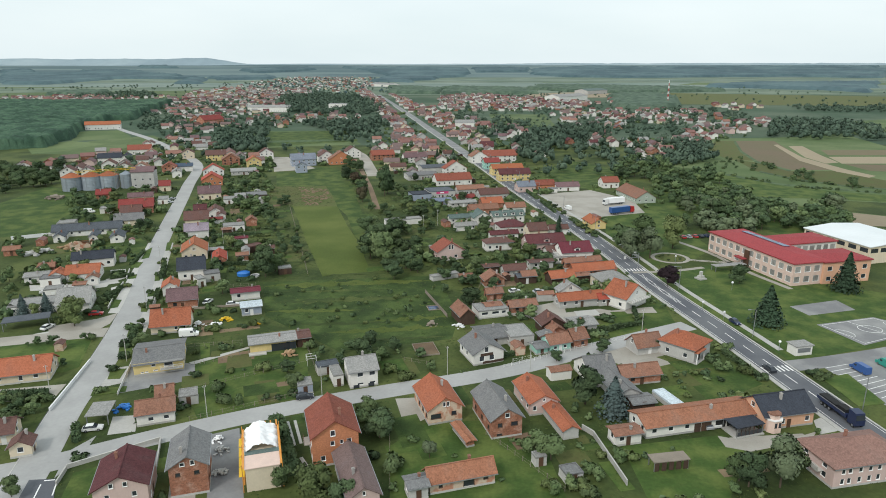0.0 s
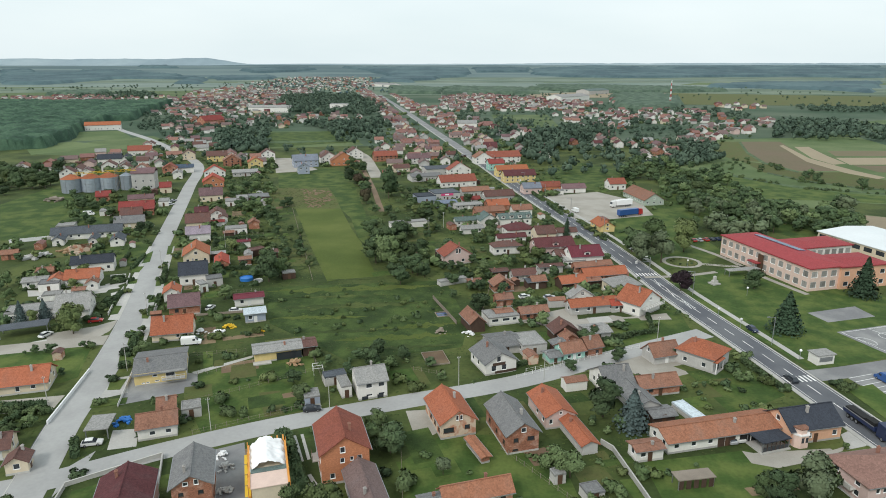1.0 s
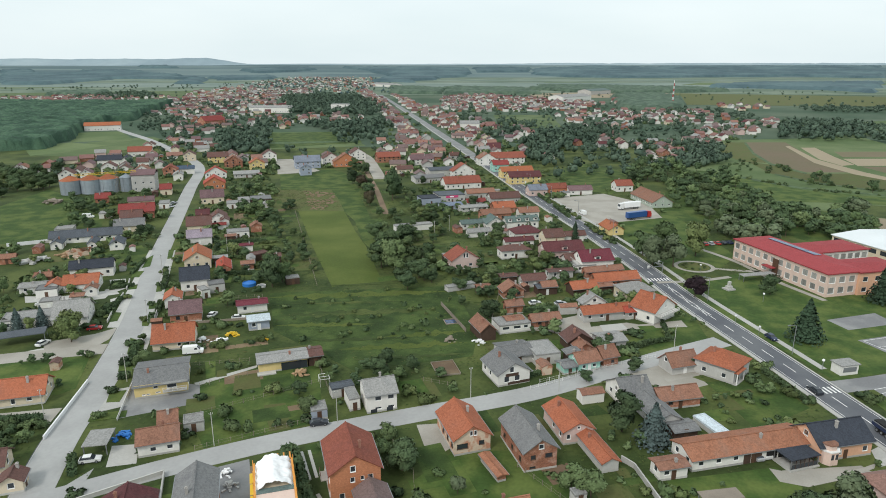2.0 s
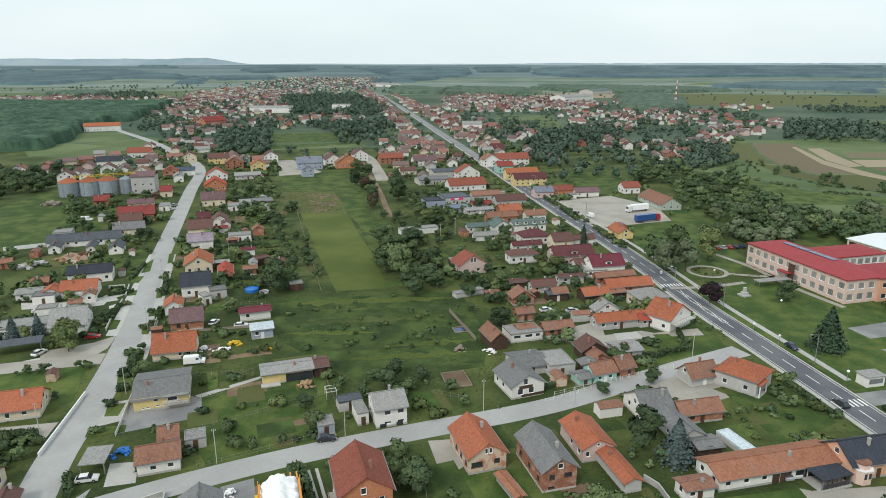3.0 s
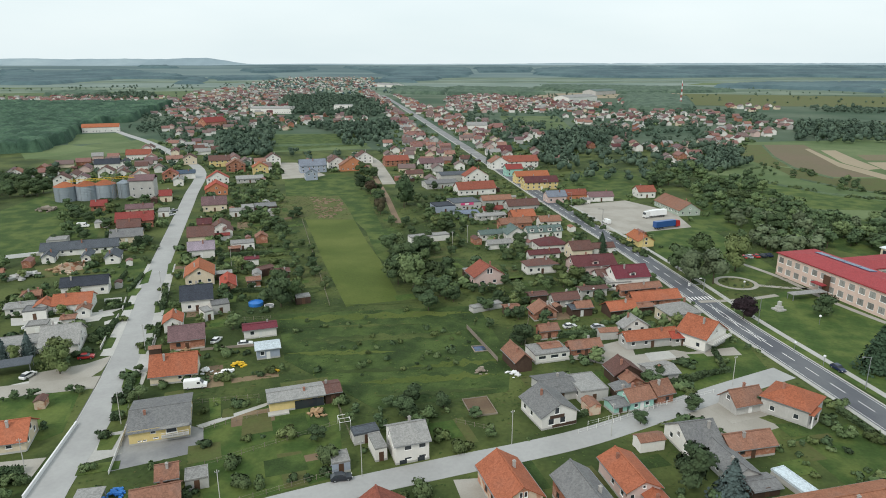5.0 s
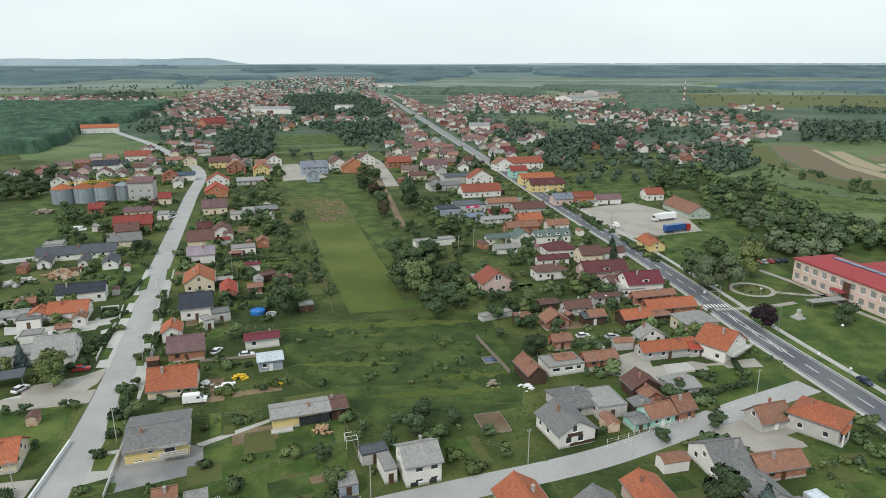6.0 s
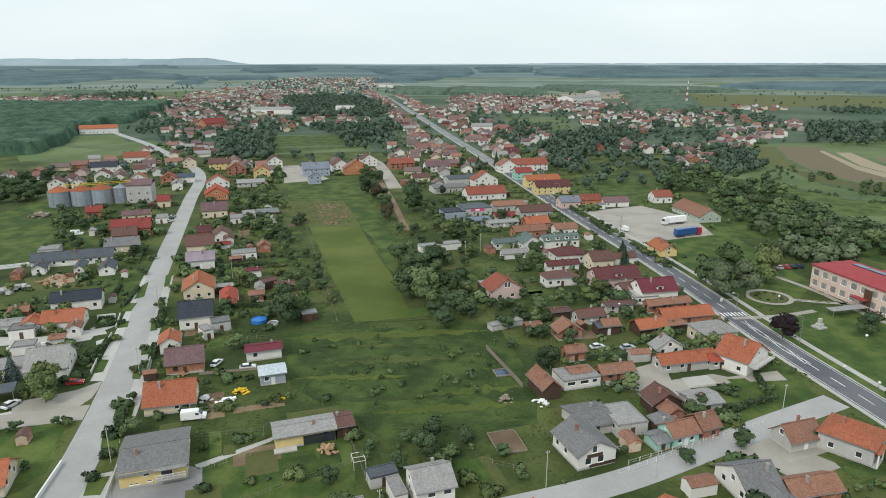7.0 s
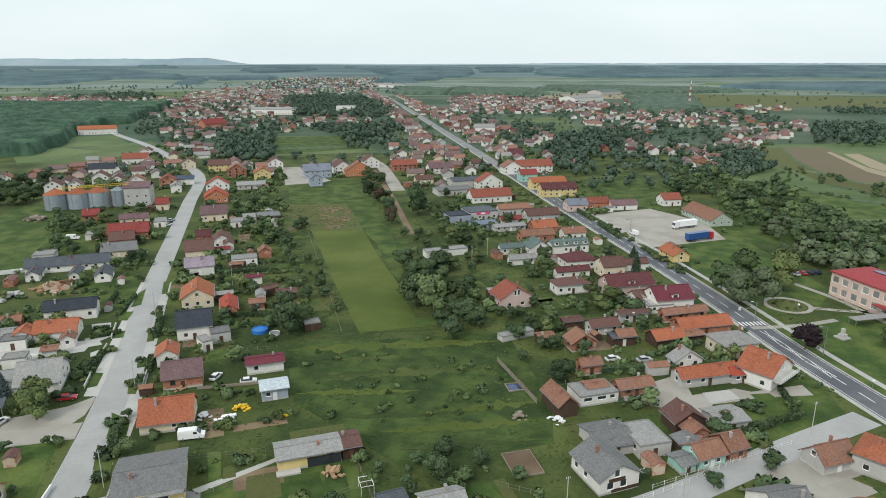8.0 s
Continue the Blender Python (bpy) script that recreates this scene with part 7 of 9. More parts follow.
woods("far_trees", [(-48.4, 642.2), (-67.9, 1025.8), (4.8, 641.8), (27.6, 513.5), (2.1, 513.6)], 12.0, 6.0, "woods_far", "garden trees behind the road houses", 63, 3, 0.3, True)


def ridge(name, y, low, spans, material, label):
    """Low wooded hills along the rim of the plain."""
    vs, fs = [], []
    xs = np.linspace(-4990, 4990, 220)
    for i, x in enumerate(xs):
        h = low + 4 * noise.noise((x * 0.002, 3, y)) + 2.5 * noise.noise((x * 0.011, 7, y))
        for a, b, top, soft in spans:
            if a < x < b:
                k = min(1, (x - a) / soft, (b - x) / soft)
                h += k * (top + 8 * noise.noise((x * 0.003, 1, 0)) + 4 * noise.noise((x * 0.015, 5, 0)))
        vs += [(x, y - 260, -1), (x, y - 120, h * 0.62), (x, y, h), (x, y + 100, -1)]
        if i:
            k = 4 * i
            fs += [(k - 4 + j, k + j, k + 1 + j, k - 3 + j) for j in range(3)]
    return tagged(new(name, mesh(name, vs, fs, material)), label, "hills", kind="structure")


# raised backdrop for the farthest plain, and hills: blue haze is in their colour
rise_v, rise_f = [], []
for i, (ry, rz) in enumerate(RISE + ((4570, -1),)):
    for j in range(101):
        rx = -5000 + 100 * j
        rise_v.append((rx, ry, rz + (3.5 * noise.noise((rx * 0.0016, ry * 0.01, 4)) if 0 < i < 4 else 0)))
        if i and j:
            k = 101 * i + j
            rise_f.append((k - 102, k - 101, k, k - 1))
tagged(new("backdrop_1", mesh("backdrop_1", rise_v, rise_f, "plain_rim")), "gently rising backdrop plain in haze-pale colours", "plain", kind="structure")
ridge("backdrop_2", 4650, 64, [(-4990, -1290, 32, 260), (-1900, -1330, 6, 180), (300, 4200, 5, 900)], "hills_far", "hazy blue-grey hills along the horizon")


# ---- school, gym and park ----
def wing(base, x, y, turn, L, W, h, roof, wall, groups, slope=0.16, kind="hip", ww=2.0, wh=1.7, panes=None):
    m = pose(x, y, 0, 0, 0, turn)
    a, b = L / 2, W / 2
    vs, fs, holes = [], [], []
    sides = [((-a, -b), (a, -b), 0), ((a, -b), (a, b), 90), ((a, b), (-a, b), 180), ((-a, b), (-a, -b), 270)]
    for k, (p, q, r) in enumerate(sides):
        w = (Vector(q) - Vector(p)).length
        u = (Vector(q) - Vector(p)) / w
        rects = []
        for i in range(groups[k]):
            for z in (1.1, 4.9):
                s = (i + 0.5) * w / groups[k]
                if z + wh < h - 0.4:
                    rects.append((s - ww / 2, z, s + ww / 2, z + wh))
                    c = Vector(p) + u * s
                    holes.append((c.x, c.y, z, r))
        wall_panel(vs, fs, p, q, -0.3, h - 0.1, rects)
    me = mesh("wall", vs, fs, "wall_" + wall)
    bm = bmesh.new()
    bm.from_mesh(me)
    bmesh.ops.remove_doubles(bm, verts=bm.verts, dist=0.001)
    bm.to_mesh(me)
    bm.free()
    part("wall", me, base, m)
    v, f = roof_shape(kind, L + 1.0, W + 1.0, h, (W + 1) / 2 * slope, 0.4)
    part("roof", mesh("roof", v, f, "roof_" + roof if "roof_" + roof in MATS else roof), base, m)
    fr, pn, whole = window_mesh(ww, wh, "frame_white")
    for cx, cy, z, r in holes:
        wd = part("window", fr, base, m @ pose(cx, cy, z, 0, 0, r) @ pose(0, 0.1, 0))
        pane = part("pane", pn if panes is None else PALE[(ww, wh)], wd)
    TAKEN.append((x, y, max(L, W) * 0.5))


PALE = {(2.5, 2.3): mesh("pane", *boxes((-1.15, 0.01, 0.1, -0.04, 0.04, 2.2), (0.04, 0.01, 0.1, 1.15, 0.04, 2.2)), "blind_pale")}
school = tagged(new("school"), "large two-storey school with peach walls and red sheet-metal roofs", "school")
wing(school, 130.5, 248.5, 104, 48.0, 16.5, 8.6, "schoolred", "rose", (0, 0, 12, 4), 0.1, "hip", 2.5, 2.3, "pale")
wing(school, 149.0, 234.3, 12, 20.0, 14.0, 8.5, "schoolred", "peach", (4, 3, 4, 0), 0.1)
wing(school, 149.6, 258.7, 14, 23.0, 13.0, 8.5, "schoolred", "white", (7, 3, 7, 0), 0.1, "hip", 2.5, 2.3, "pale")
part("entrance_canopy", mesh("entrance_canopy", *boxes((-2.5, -2.2, 3.4, 2.5, 0, 3.8)), "roof_schoolred"), school, pose(121.4, 248.0, 0, 0, 0, 284))
part("entrance", mesh("entrance", *boxes((-1.4, -0.05, 0, 1.4, 0.12, 7.0)), "frame_brown"), school, pose(121.9, 246.0, 0, 0, 0, 284), "tall dark brown glazed entrance")
for i in range(4):
    part("solar_panel", mesh("solar_panel", *boxes((-2.9, -1.6, 0, 2.9, 1.6, 0.1)), "solar_blue"), school, pose(130.5, 248.5, 0, 0, 0, 104) @ pose(-3 + i * 6.2, -4.4, 9.2, 5.7, 0, 0))
gym = tagged(new("sports_hall"), "large white sports hall with a low white roof", "sports hall")
v, f = [], []
for i in range(9):
    t = -1 + i / 4
    v += [(15.5 * t, yy, 7.2 + 1.1 * (1 - abs(t))) for yy in (-17, 17)] + [(15.5 * t, yy, 6.9 + 1.1 * (1 - abs(t))) for yy in (-17, 17)]
    if i:
        k = 4 * i
        f += [(k - 4, k, k + 1, k - 3), (k - 2, k - 1, k + 3, k + 2), (k - 4, k - 2, k + 2, k), (k - 3, k + 1, k + 3, k - 1)]
GYM = pose(182.7, 269.7, 0, 0, 0, 16)
part("roof", mesh("roof", v, f + [(0, 1, 3, 2), (32, 34, 35, 33)], "membrane_white"), gym, GYM)
wv, wf = [], []
for p, q in (((-15, -16.5), (15, -16.5)), ((15, -16.5), (15, 16.5)), ((15, 16.5), (-15, 16.5)), ((-15, 16.5), (-15, -16.5))):
    w = (Vector(q) - Vector(p)).length
    wall_panel(wv, wf, p, q, -0.3, 7.0, [((i + 0.5) * w / 6 - 1.9, 4.4, (i + 0.5) * w / 6 + 1.9, 6.2) for i in range(6)], 0.3)
part("wall", mesh("wall", wv, wf, "wall_cream"), gym, GYM)
for r, hw, n in ((0, 16.5, 6), (90, 15, 6), (180, 16.5, 6), (270, 15, 6)):
    span = 30 if r % 180 == 0 else 33
    for i in range(n):
        part("window", mesh("window", *boxes((-1.9, 0.1, 4.4, 1.9, 0.2, 6.2)), "glass"), gym, GYM @ pose(0, 0, 0, 0, 0, r) @ pose((i + 0.5) * span / n - span / 2, -hw, 0))
TAKEN.append((183, 270, 19))


def canopy(name, x, y, turn, L, W, h, material, label, category):
    base = tagged(new(name), label, category)
    base.matrix_basis = pose(x, y, 0, 0, 0, turn)
    part("roof", mesh("roof", *boxes((-L / 2, -W / 2, h - 0.2, L / 2, W / 2, h)), material), base)
    for sx in (-1, 1):
        for sy in (-1, 1):
            part("post", mesh("post", *boxes((sx * (L / 2 - 0.3) - 0.09, sy * (W / 2 - 0.3) - 0.09, -0.1, sx * (L / 2 - 0.3) + 0.09, sy * (W / 2 - 0.3) + 0.09, h - 0.2)), "metal_grey"), base)
    TAKEN.append((x, y, max(L, W) * 0.5))
    return base


def at(p, q):
    """Middle, heading in degrees and length of a stretch."""
    p, q = Vector(p), Vector(q)
    d = q - p
    return (p + q) / 2, math.degrees(math.atan2(d.y, d.x)), d.length


c, a, l = at((104.2, 240.6), (123.7, 245.0))
canopy("shelter", c.x, c.y, a, l * 0.68, 3.2, 2.3, "roof_lgrey", "pale grey flat-roofed open shelter on the school lawn", "shelter")
stone = tagged(new("monument"), "pale stone monument on a stepped base on the lawn", "monument")
mx, my = (98.9, 231.8)
stone.matrix_basis = pose(mx, my, 0, 0, 0, 20)
part("base", mesh("base", *boxes((-1.6, -1.6, -0.1, 1.6, 1.6, 0.5)), "concrete"), stone)
part("block", mesh("block", *joined([prism([(-1.0, -0.9), (1.1, -0.7), (0.8, 0.9), (-0.9, 0.8)], 0.5, 1.4), prism([(-0.6, -0.5), (0.5, -0.4), (0.4, 0.5), (-0.5, 0.4)], 1.4, 3.0)]), "concrete"), stone)
patch("flower_bed", [tuple(ring_c + Vector((5.8 * math.cos(k * 0.5236), 5.8 * math.sin(k * 0.5236)))) for k in range(12)], "grass_dry", "round planted bed inside the gravel path", 0.05)
for k in range(9):
    tree(ring_c.x + 4 * math.cos(k * 0.7), ring_c.y + 4 * math.sin(k * 0.7), 1.0, "bush", 1.0)

kiosk = tagged(new("kiosk"), "small white kiosk with a flat pale roof", "kiosk")
c, a, l = at((98.3, 165.9), (104.5, 165.2))
kiosk.matrix_basis = pose(c.x, c.y + 1.5, 0, 0, 0, 12)
part("wall", mesh("wall", *boxes((-2.6, -1.7, -0.1, 2.6, 1.7, 2.7)), "wall_white"), kiosk)
part("roof", mesh("roof", *boxes((-2.9, -2.0, 2.7, 2.9, 2.0, 2.95)), "roof_lgrey"), kiosk)
part("panel", mesh("panel", *boxes((-2.0, -1.76, 0.9, 2.0, -1.7, 2.2)), "metal_grey"), kiosk)
TAKEN.append((c.x, c.y, 4))


# ---- grain silos and mill ----
def silo(x, y, r, h, roof, label):
    base = tagged(new("silo"), label, "silo", "grain silos in a row")
    base.matrix_basis = pose(x, y, 0)
    n = 28
    vs, fs = [], []
    rings = int(h / 0.9)
    for i in range(2 * rings + 1):
        rr = r + (0.06 if i % 2 else 0.0)
        vs += [(rr * math.cos(6.2832 * j / n), rr * math.sin(6.2832 * j / n), h * i / (2 * rings) - (0.1 if i == 0 else 0)) for j in range(n)]
        if i:
            k = n * i
            fs += [(k - n + j, k - n + (j + 1) % n, k + (j + 1) % n, k + j) for j in range(n)]
    part("shell", mesh("shell", vs, fs, "galvanised"), base)
    top = h + r * 0.42
    cv = [((r + 0.25) * math.cos(6.2832 * j / n), (r + 0.25) * math.sin(6.2832 * j / n), h - 0.02) for j in range(n)] + [(0.6 * math.cos(6.2832 * j / n), 0.6 * math.sin(6.2832 * j / n), top) for j in range(n)]
    cf = [(j, (j + 1) % n, n + (j + 1) % n, n + j) for j in range(n)] + [tuple(range(n, 2 * n))]
    part("roof", mesh("roof", cv, cf, roof), base)
    for k in range(0, n, 2):
        c0, s0 = math.cos(6.2832 * k / n), math.sin(6.2832 * k / n)
        part("rib", mesh("rib", *bar((r * c0, r * s0, h + 0.1), (0.6 * c0, 0.6 * s0, top + 0.06), 0.07), roof), base)
    part("hatch", mesh("hatch", *boxes((-0.4, -0.4, top - 0.1, 0.4, 0.4, top + 0.7)), "metal_grey"), base)
    for k in range(0, n, 4):
        c0, s0 = math.cos(6.2832 * (k + 0.5) / n), math.sin(6.2832 * (k + 0.5) / n)
        part("stiffener", mesh("stiffener", *bar(((r + 0.12) * c0, (r + 0.12) * s0, 0), ((r + 0.12) * c0, (r + 0.12) * s0, h), 0.08), "metal_grey"), base)
    TAKEN.append((x, y, r + 1))


SILOS = [(-229.0, 404.7), (-218.6, 408.3), (-209.4, 412.0)]
for sx, sy in SILOS:
    silo(sx, sy + 5.5, 5.9, 8.6, "roof_orangeb", "round galvanised grain silo with a rusty orange cone roof")
sx, sy = (-199.0, 415.8)
silo(sx, sy + 3.5, 3.7, 9.0, "galvanised", "slim galvanised steel grain silo")
lift = tagged(new("conveyor"), "yellow grain conveyor bridge above the silos", "conveyor")
p0, p1 = Vector((*(-224.9, 401.0), 11.6)), Vector((*(-191.5, 411.9), 12.4))
for dz in (0, 0.9):
    for dy in (5.0, 6.0):
        part("beam", mesh("beam", *bar(p0 + Vector((0, dy, dz)), p1 + Vector((0, dy, dz)), 0.08), "plastic_yellow"), lift)
for i in range(14):
    q0, q1 = p0.lerp(p1, i / 14), p0.lerp(p1, (i + 1) / 14)
    part("brace", mesh("brace", *bar(q0 + Vector((0, 5, 0)), q1 + Vector((0, 5, 0.9)), 0.045), "plastic_yellow"), lift)
tx, ty = (-201.5, 408.2)
for dx in (-1, 1):
    for dy in (-1, 1):
        part("leg", mesh("leg", *bar((tx + dx, ty + 4 + dy, -0.1), (tx + dx * 0.7, ty + 4 + dy * 0.7, 15.0), 0.08), "timber_grey"), lift)
for i in range(7):
    part("brace", mesh("brace", *bar((tx - 1, ty + 3, i * 2.1), (tx + 1, ty + 3, i * 2.1 + 2.1), 0.08), "metal_grey"), lift)
for (ax_, ay_) in (SILOS[0], SILOS[2]):
    part("leg", mesh("leg", *bar((ax_ + 4, ay_ + 5.5, 8), (ax_ + 4, ay_ + 5.5, 12.4), 0.14), "plastic_yellow"), lift)
mill = tagged(new("mill"), "tall pale grain mill with a grey gable roof", "mill")
wing(mill, *(-189.4, 423.7), 12, 13.5, 12.0, 10.6, "lilacb", "greyw", (3, 2, 3, 2), 0.4, "gable", 1.2, 1.2)


# ---- vehicles ----
def wheel_mesh(r, w):
    v, f = bar((0, -w / 2, 0), (0, w / 2, 0), r, 14)
    return mesh("tyre", v, f, "rubber"), mesh("rim", *bar((0, -w / 2 - 0.02, 0), (0, w / 2 + 0.02, 0), r * 0.6, 10), "metal_grey")


WHEELS = {}


def wheels(base, spots, r, w):
    if (r, w) not in WHEELS:
        WHEELS[(r, w)] = wheel_mesh(r, w)
    ty_, rim = WHEELS[(r, w)]
    for x, y in spots:
        part("rim", rim, part("wheel", ty_, base, pose(x, y, r)))


def loft(profile, widths, zcut=None):
    """A body from a side profile (x, z), with a half width for each point."""
    n = len(profile)
    v = [(x, -w, z) for (x, z), w in zip(profile, widths)] + [(x, w, z) for (x, z), w in zip(profile, widths)]
    f = [tuple(range(n)), tuple(range(2 * n - 1, n - 1, -1))] + [(i, i + n, (i + 1) % n + n, (i + 1) % n) for i in range(n)]
    return v, f


def car(x, y, turn, paint, kind="car", z=0.06):
    base = tagged(new("car"), f"{paint} {'van' if kind == 'van' else 'hatchback car'} standing on its four wheels", "van" if kind == "van" else "car")
    base.matrix_basis = pose(x, y, z, 0, 0, turn)
    m = "paint_" + paint + "_car"
    if kind == "van":
        part("body", mesh("body", *loft([(-2.7, 0.35), (2.7, 0.35), (2.75, 0.95), (1.9, 1.25), (1.2, 2.1), (0.9, 2.3), (-2.65, 2.3), (-2.7, 2.1)], [0.95, 0.95, 0.92, 0.92, 0.85, 0.8, 0.8, 0.88]), m), base)
        part("windscreen", mesh("windscreen", *loft([(1.87, 1.3), (1.22, 2.08), (1.26, 2.11), (1.93, 1.32)], [0.8, 0.74, 0.74, 0.8]), "glass"), base)
        for s in (-1, 1):
            part("side_window", mesh("side_window", *boxes((0.5, s * 0.9 - 0.02, 1.35, 1.25, s * 0.9 + 0.02, 1.85)), "glass"), base)
        wheels(base, [(sx * 1.7, sy * 0.82) for sx in (-1, 1) for sy in (-1, 1)], 0.34, 0.24)
    else:
        part("body", mesh("body", *loft([(-2.05, 0.3), (2.05, 0.3), (2.1, 0.62), (1.95, 0.78), (1.0, 0.92), (-1.9, 0.95), (-2.1, 0.8)], [0.84, 0.82, 0.8, 0.8, 0.84, 0.82, 0.82]), m), base)
        part("cabin", mesh("cabin", *loft([(1.0, 0.9), (0.3, 1.38), (-1.3, 1.4), (-1.9, 0.93)], [0.8, 0.62, 0.62, 0.76]), "glass"), base)
        part("roof", mesh("roof", *boxes((-1.25, -0.63, 1.37, 0.28, 0.63, 1.45)), m), base)
        wheels(base, [(sx * 1.28, sy * 0.74) for sx in (-1, 1) for sy in (-1, 1)], 0.31, 0.2)
        for s in (-0.6, 0.6):
            part("headlight", mesh("headlight", *boxes((1.98, s - 0.16, 0.6, 2.12, s + 0.16, 0.74)), "frame_white"), base)
    TAKEN.append((x, y, 2.5))
    return base


def lorry(x, y, turn, cab, load, label, length=13.2, name="lorry", top=3.9):
    base = tagged(new(name), label, name)
    base.matrix_basis = pose(x, y, 0.06, 0, 0, turn)
    part("trailer", mesh("trailer", *boxes((-length, -1.25, 1.1, 0, 1.25, top)), load), base)
    part("chassis", mesh("chassis", *boxes((-length + 0.4, -0.9, 0.75, 2.6, 0.9, 1.1)), "rubber"), base)
    cabp = part("cab", mesh("cab", *loft([(0.5, 0.6), (2.9, 0.6), (2.95, 1.9), (2.6, 3.5), (0.5, 3.7)], [1.22, 1.22, 1.22, 1.1, 1.1]), cab), base)
    part("windscreen", mesh("windscreen", *loft([(2.97, 1.95), (2.72, 3.1), (2.68, 3.1), (2.9, 1.95)], [1.1, 1.0, 1.0, 1.1]), "glass"), cabp)
    wheels(base, [(2.1, s) for s in (-1.05, 1.05)] + [(-length + d, s) for d in (1.6, 2.9, 4.2) for s in (-1.05, 1.05)], 0.5, 0.32)
    TAKEN.append((x, y, 3))
    return base


c, a, l = at((92.6, 360.0), (109.3, 366.6))
lorry(c.x - 4, c.y, a + 180, "paint_white_car", "tarp_white", "white lorry with a white box trailer", 10.5)
c, a, l = at((88.6, 339.4), (106.5, 347.2))
lorry(c.x + 5.5, c.y, a, "paint_red_car", "paint_blue_car", "red lorry with a blue tarpaulin trailer", 12.0)
c, a, l = at((70.7, 355.8), (73.6, 347.5))
car(c.x, c.y, a + 180, "white", "van")
car(*(-72.6, 179.9), 12, "white", "van")
car(*(-75.0, 128.4), 14, "white")
car(*(-152.8, 370.9), 60, "white")
car(*(-155.2, 380.5), 60, "silver")
car(*(-186.0, 345.4), 10, "white", "van")
car(*(36.2, 216.8), 14, "silver")
car(*(62.3, 129.7), 100, "white")
car(*(-117.6, 185.9), 75, "white")
car(*(-108.4, 196.9), 15, "red")
car(*(-76.4, 207.7), 80, "white")
car(*(-67.4, 205.2), 15, "white")
car(*(-31.1, 142.2), 12, "dark")
car(*(-69.3, 216.9), 80, "silver")
car(*(27.8, 217.4), 15, "white")
car(*(60.3, 129.0), 100, "silver")
car(*(111.3, 155.5), 100, "blue", "van")
car(*(119.8, 158.1), 100, "teal", "van")
car(*(87.8, 156.3), 98, "dark")
car(*(67.2, 231.6), 280, "dark")
car(*(92.8, 188.4), 280, "navy")
car(*(62.0, 301.2), 280, "silver")
for px_, paint in ((0, "red"), (3.0, "silver"), (6.0, "red"), (9.0, "dark"), (12.0, "navy")):
    qx, qy = (113.2, 290.5)
    car(qx + px_, qy + px_ * 0.2, 100, paint)
bx, by = (93.5, 130.6)
flatbed = lorry(bx, by, 277, "paint_navy_car", "paint_navy_car", "dark blue lorry with a low flat trailer", 9.5, "lorry", 1.9)
part("load", mesh("load", *boxes((-9.2, -1.0, 1.9, -3.6, 1.0, 2.3), (-3.2, -0.9, 1.9, -0.6, 0.9, 2.7)), "rubber"), flatbed, None, "dark covered load")
for sy in (-1.27, 1.27):
    part("side_rail", mesh("side_rail", *boxes((-9.3, sy - 0.03, 1.95, -0.3, sy + 0.03, 2.15)), "metal_grey"), flatbed)


# ---- lamps, poles, tower ----
def street_lamp(x, y, turn, h=8.5):
    base = tagged(new("street_lamp"), "slender grey street lamp with a single arm", "street lamp", "lamps along the main road")
    base.matrix_basis = pose(x, y, 0, 0, 0, turn)
    part("pole", mesh("pole", *bar((0, 0, -0.1), (0, 0, h), 0.1, 8), "metal_grey"), base)
    part("arm", mesh("arm", *bar((0, 0, h), (1.9, 0, h + 0.25), 0.06, 6), "metal_grey"), base)
    part("lamp_head", mesh("lamp_head", *boxes((1.7, -0.16, h + 0.14, 2.6, 0.16, h + 0.34)), "metal_grey"), base)


for yy in range(135, 740, 42):
    p, d = along(main_line, yy)
    n = Vector((d.y, -d.x))
    q = p + n * 6.4
    street_lamp(q.x, q.y, 190)


def pole(x, y, h=8.0, wood=True):
    base = tagged(new("utility_pole"), "thin pale concrete utility pole with insulators", "utility pole", "poles along the streets")
    base.matrix_basis = pose(x, y, 0, 0, 0, 17)
    part("shaft", mesh("shaft", *bar((0, 0, -0.1), (0, 0, h), 0.08, 8), "concrete"), base)
    part("crossbar", mesh("crossbar", *boxes((-0.4, -0.03, h - 0.5, 0.4, 0.03, h - 0.42)), "metal_grey"), base)
    for s in (-0.35, 0.35):
        part("insulator", mesh("insulator", *bar((s, 0, h - 0.38), (s, 0, h - 0.15), 0.05, 6), "frame_white"), base)


POLES = [(-51.8, 133.9), (-27.2, 143.2), (3.3, 154.4), (25.1, 157.1), (61.4, 180.2), (-94.4, 201.8), (-83.3, 163.0), (-93.3, 144.3), (-6.1, 304.3), (0.8, 316.0), (-94.1, 280.8), (-109.4, 250.4)]
for p in POLES:
    pole(*p)
for p in ((105.1, 219.2), (87.0, 199.5), (90.2, 190.7), (96.3, 168.2), (96.4, 251.9), (83.5, 230.0), (41.1, 244.8)):
    base = tagged(new("garden_lamp"), "low park lamp with a white globe", "lamp", "globe lamps in the park")
    base.matrix_basis = pose(*p, 0)
    part("post", mesh("post", *bar((0, 0, -0.1), (0, 0, 2.6), 0.06, 6), "metal_grey"), base)
    part("globe", mesh("globe", (ICO_V * 0.42 + np.array([0, 0, 2.9])).tolist(), ICO_F.tolist(), "tarp_white"), base)
gantry = tagged(new("traffic_gantry"), "grey traffic sign gantry with a long arm", "sign gantry")
gantry.matrix_basis = pose(*(79.2, 244.9), 0, 0, 0, 190)
part("post", mesh("post", *bar((0, 0, -0.1), (0, 0, 6.2), 0.13, 8), "metal_grey"), gantry)
part("arm", mesh("arm", *bar((0, 0, 4.6), (6.0, 0, 4.6), 0.09, 6), "metal_grey"), gantry)
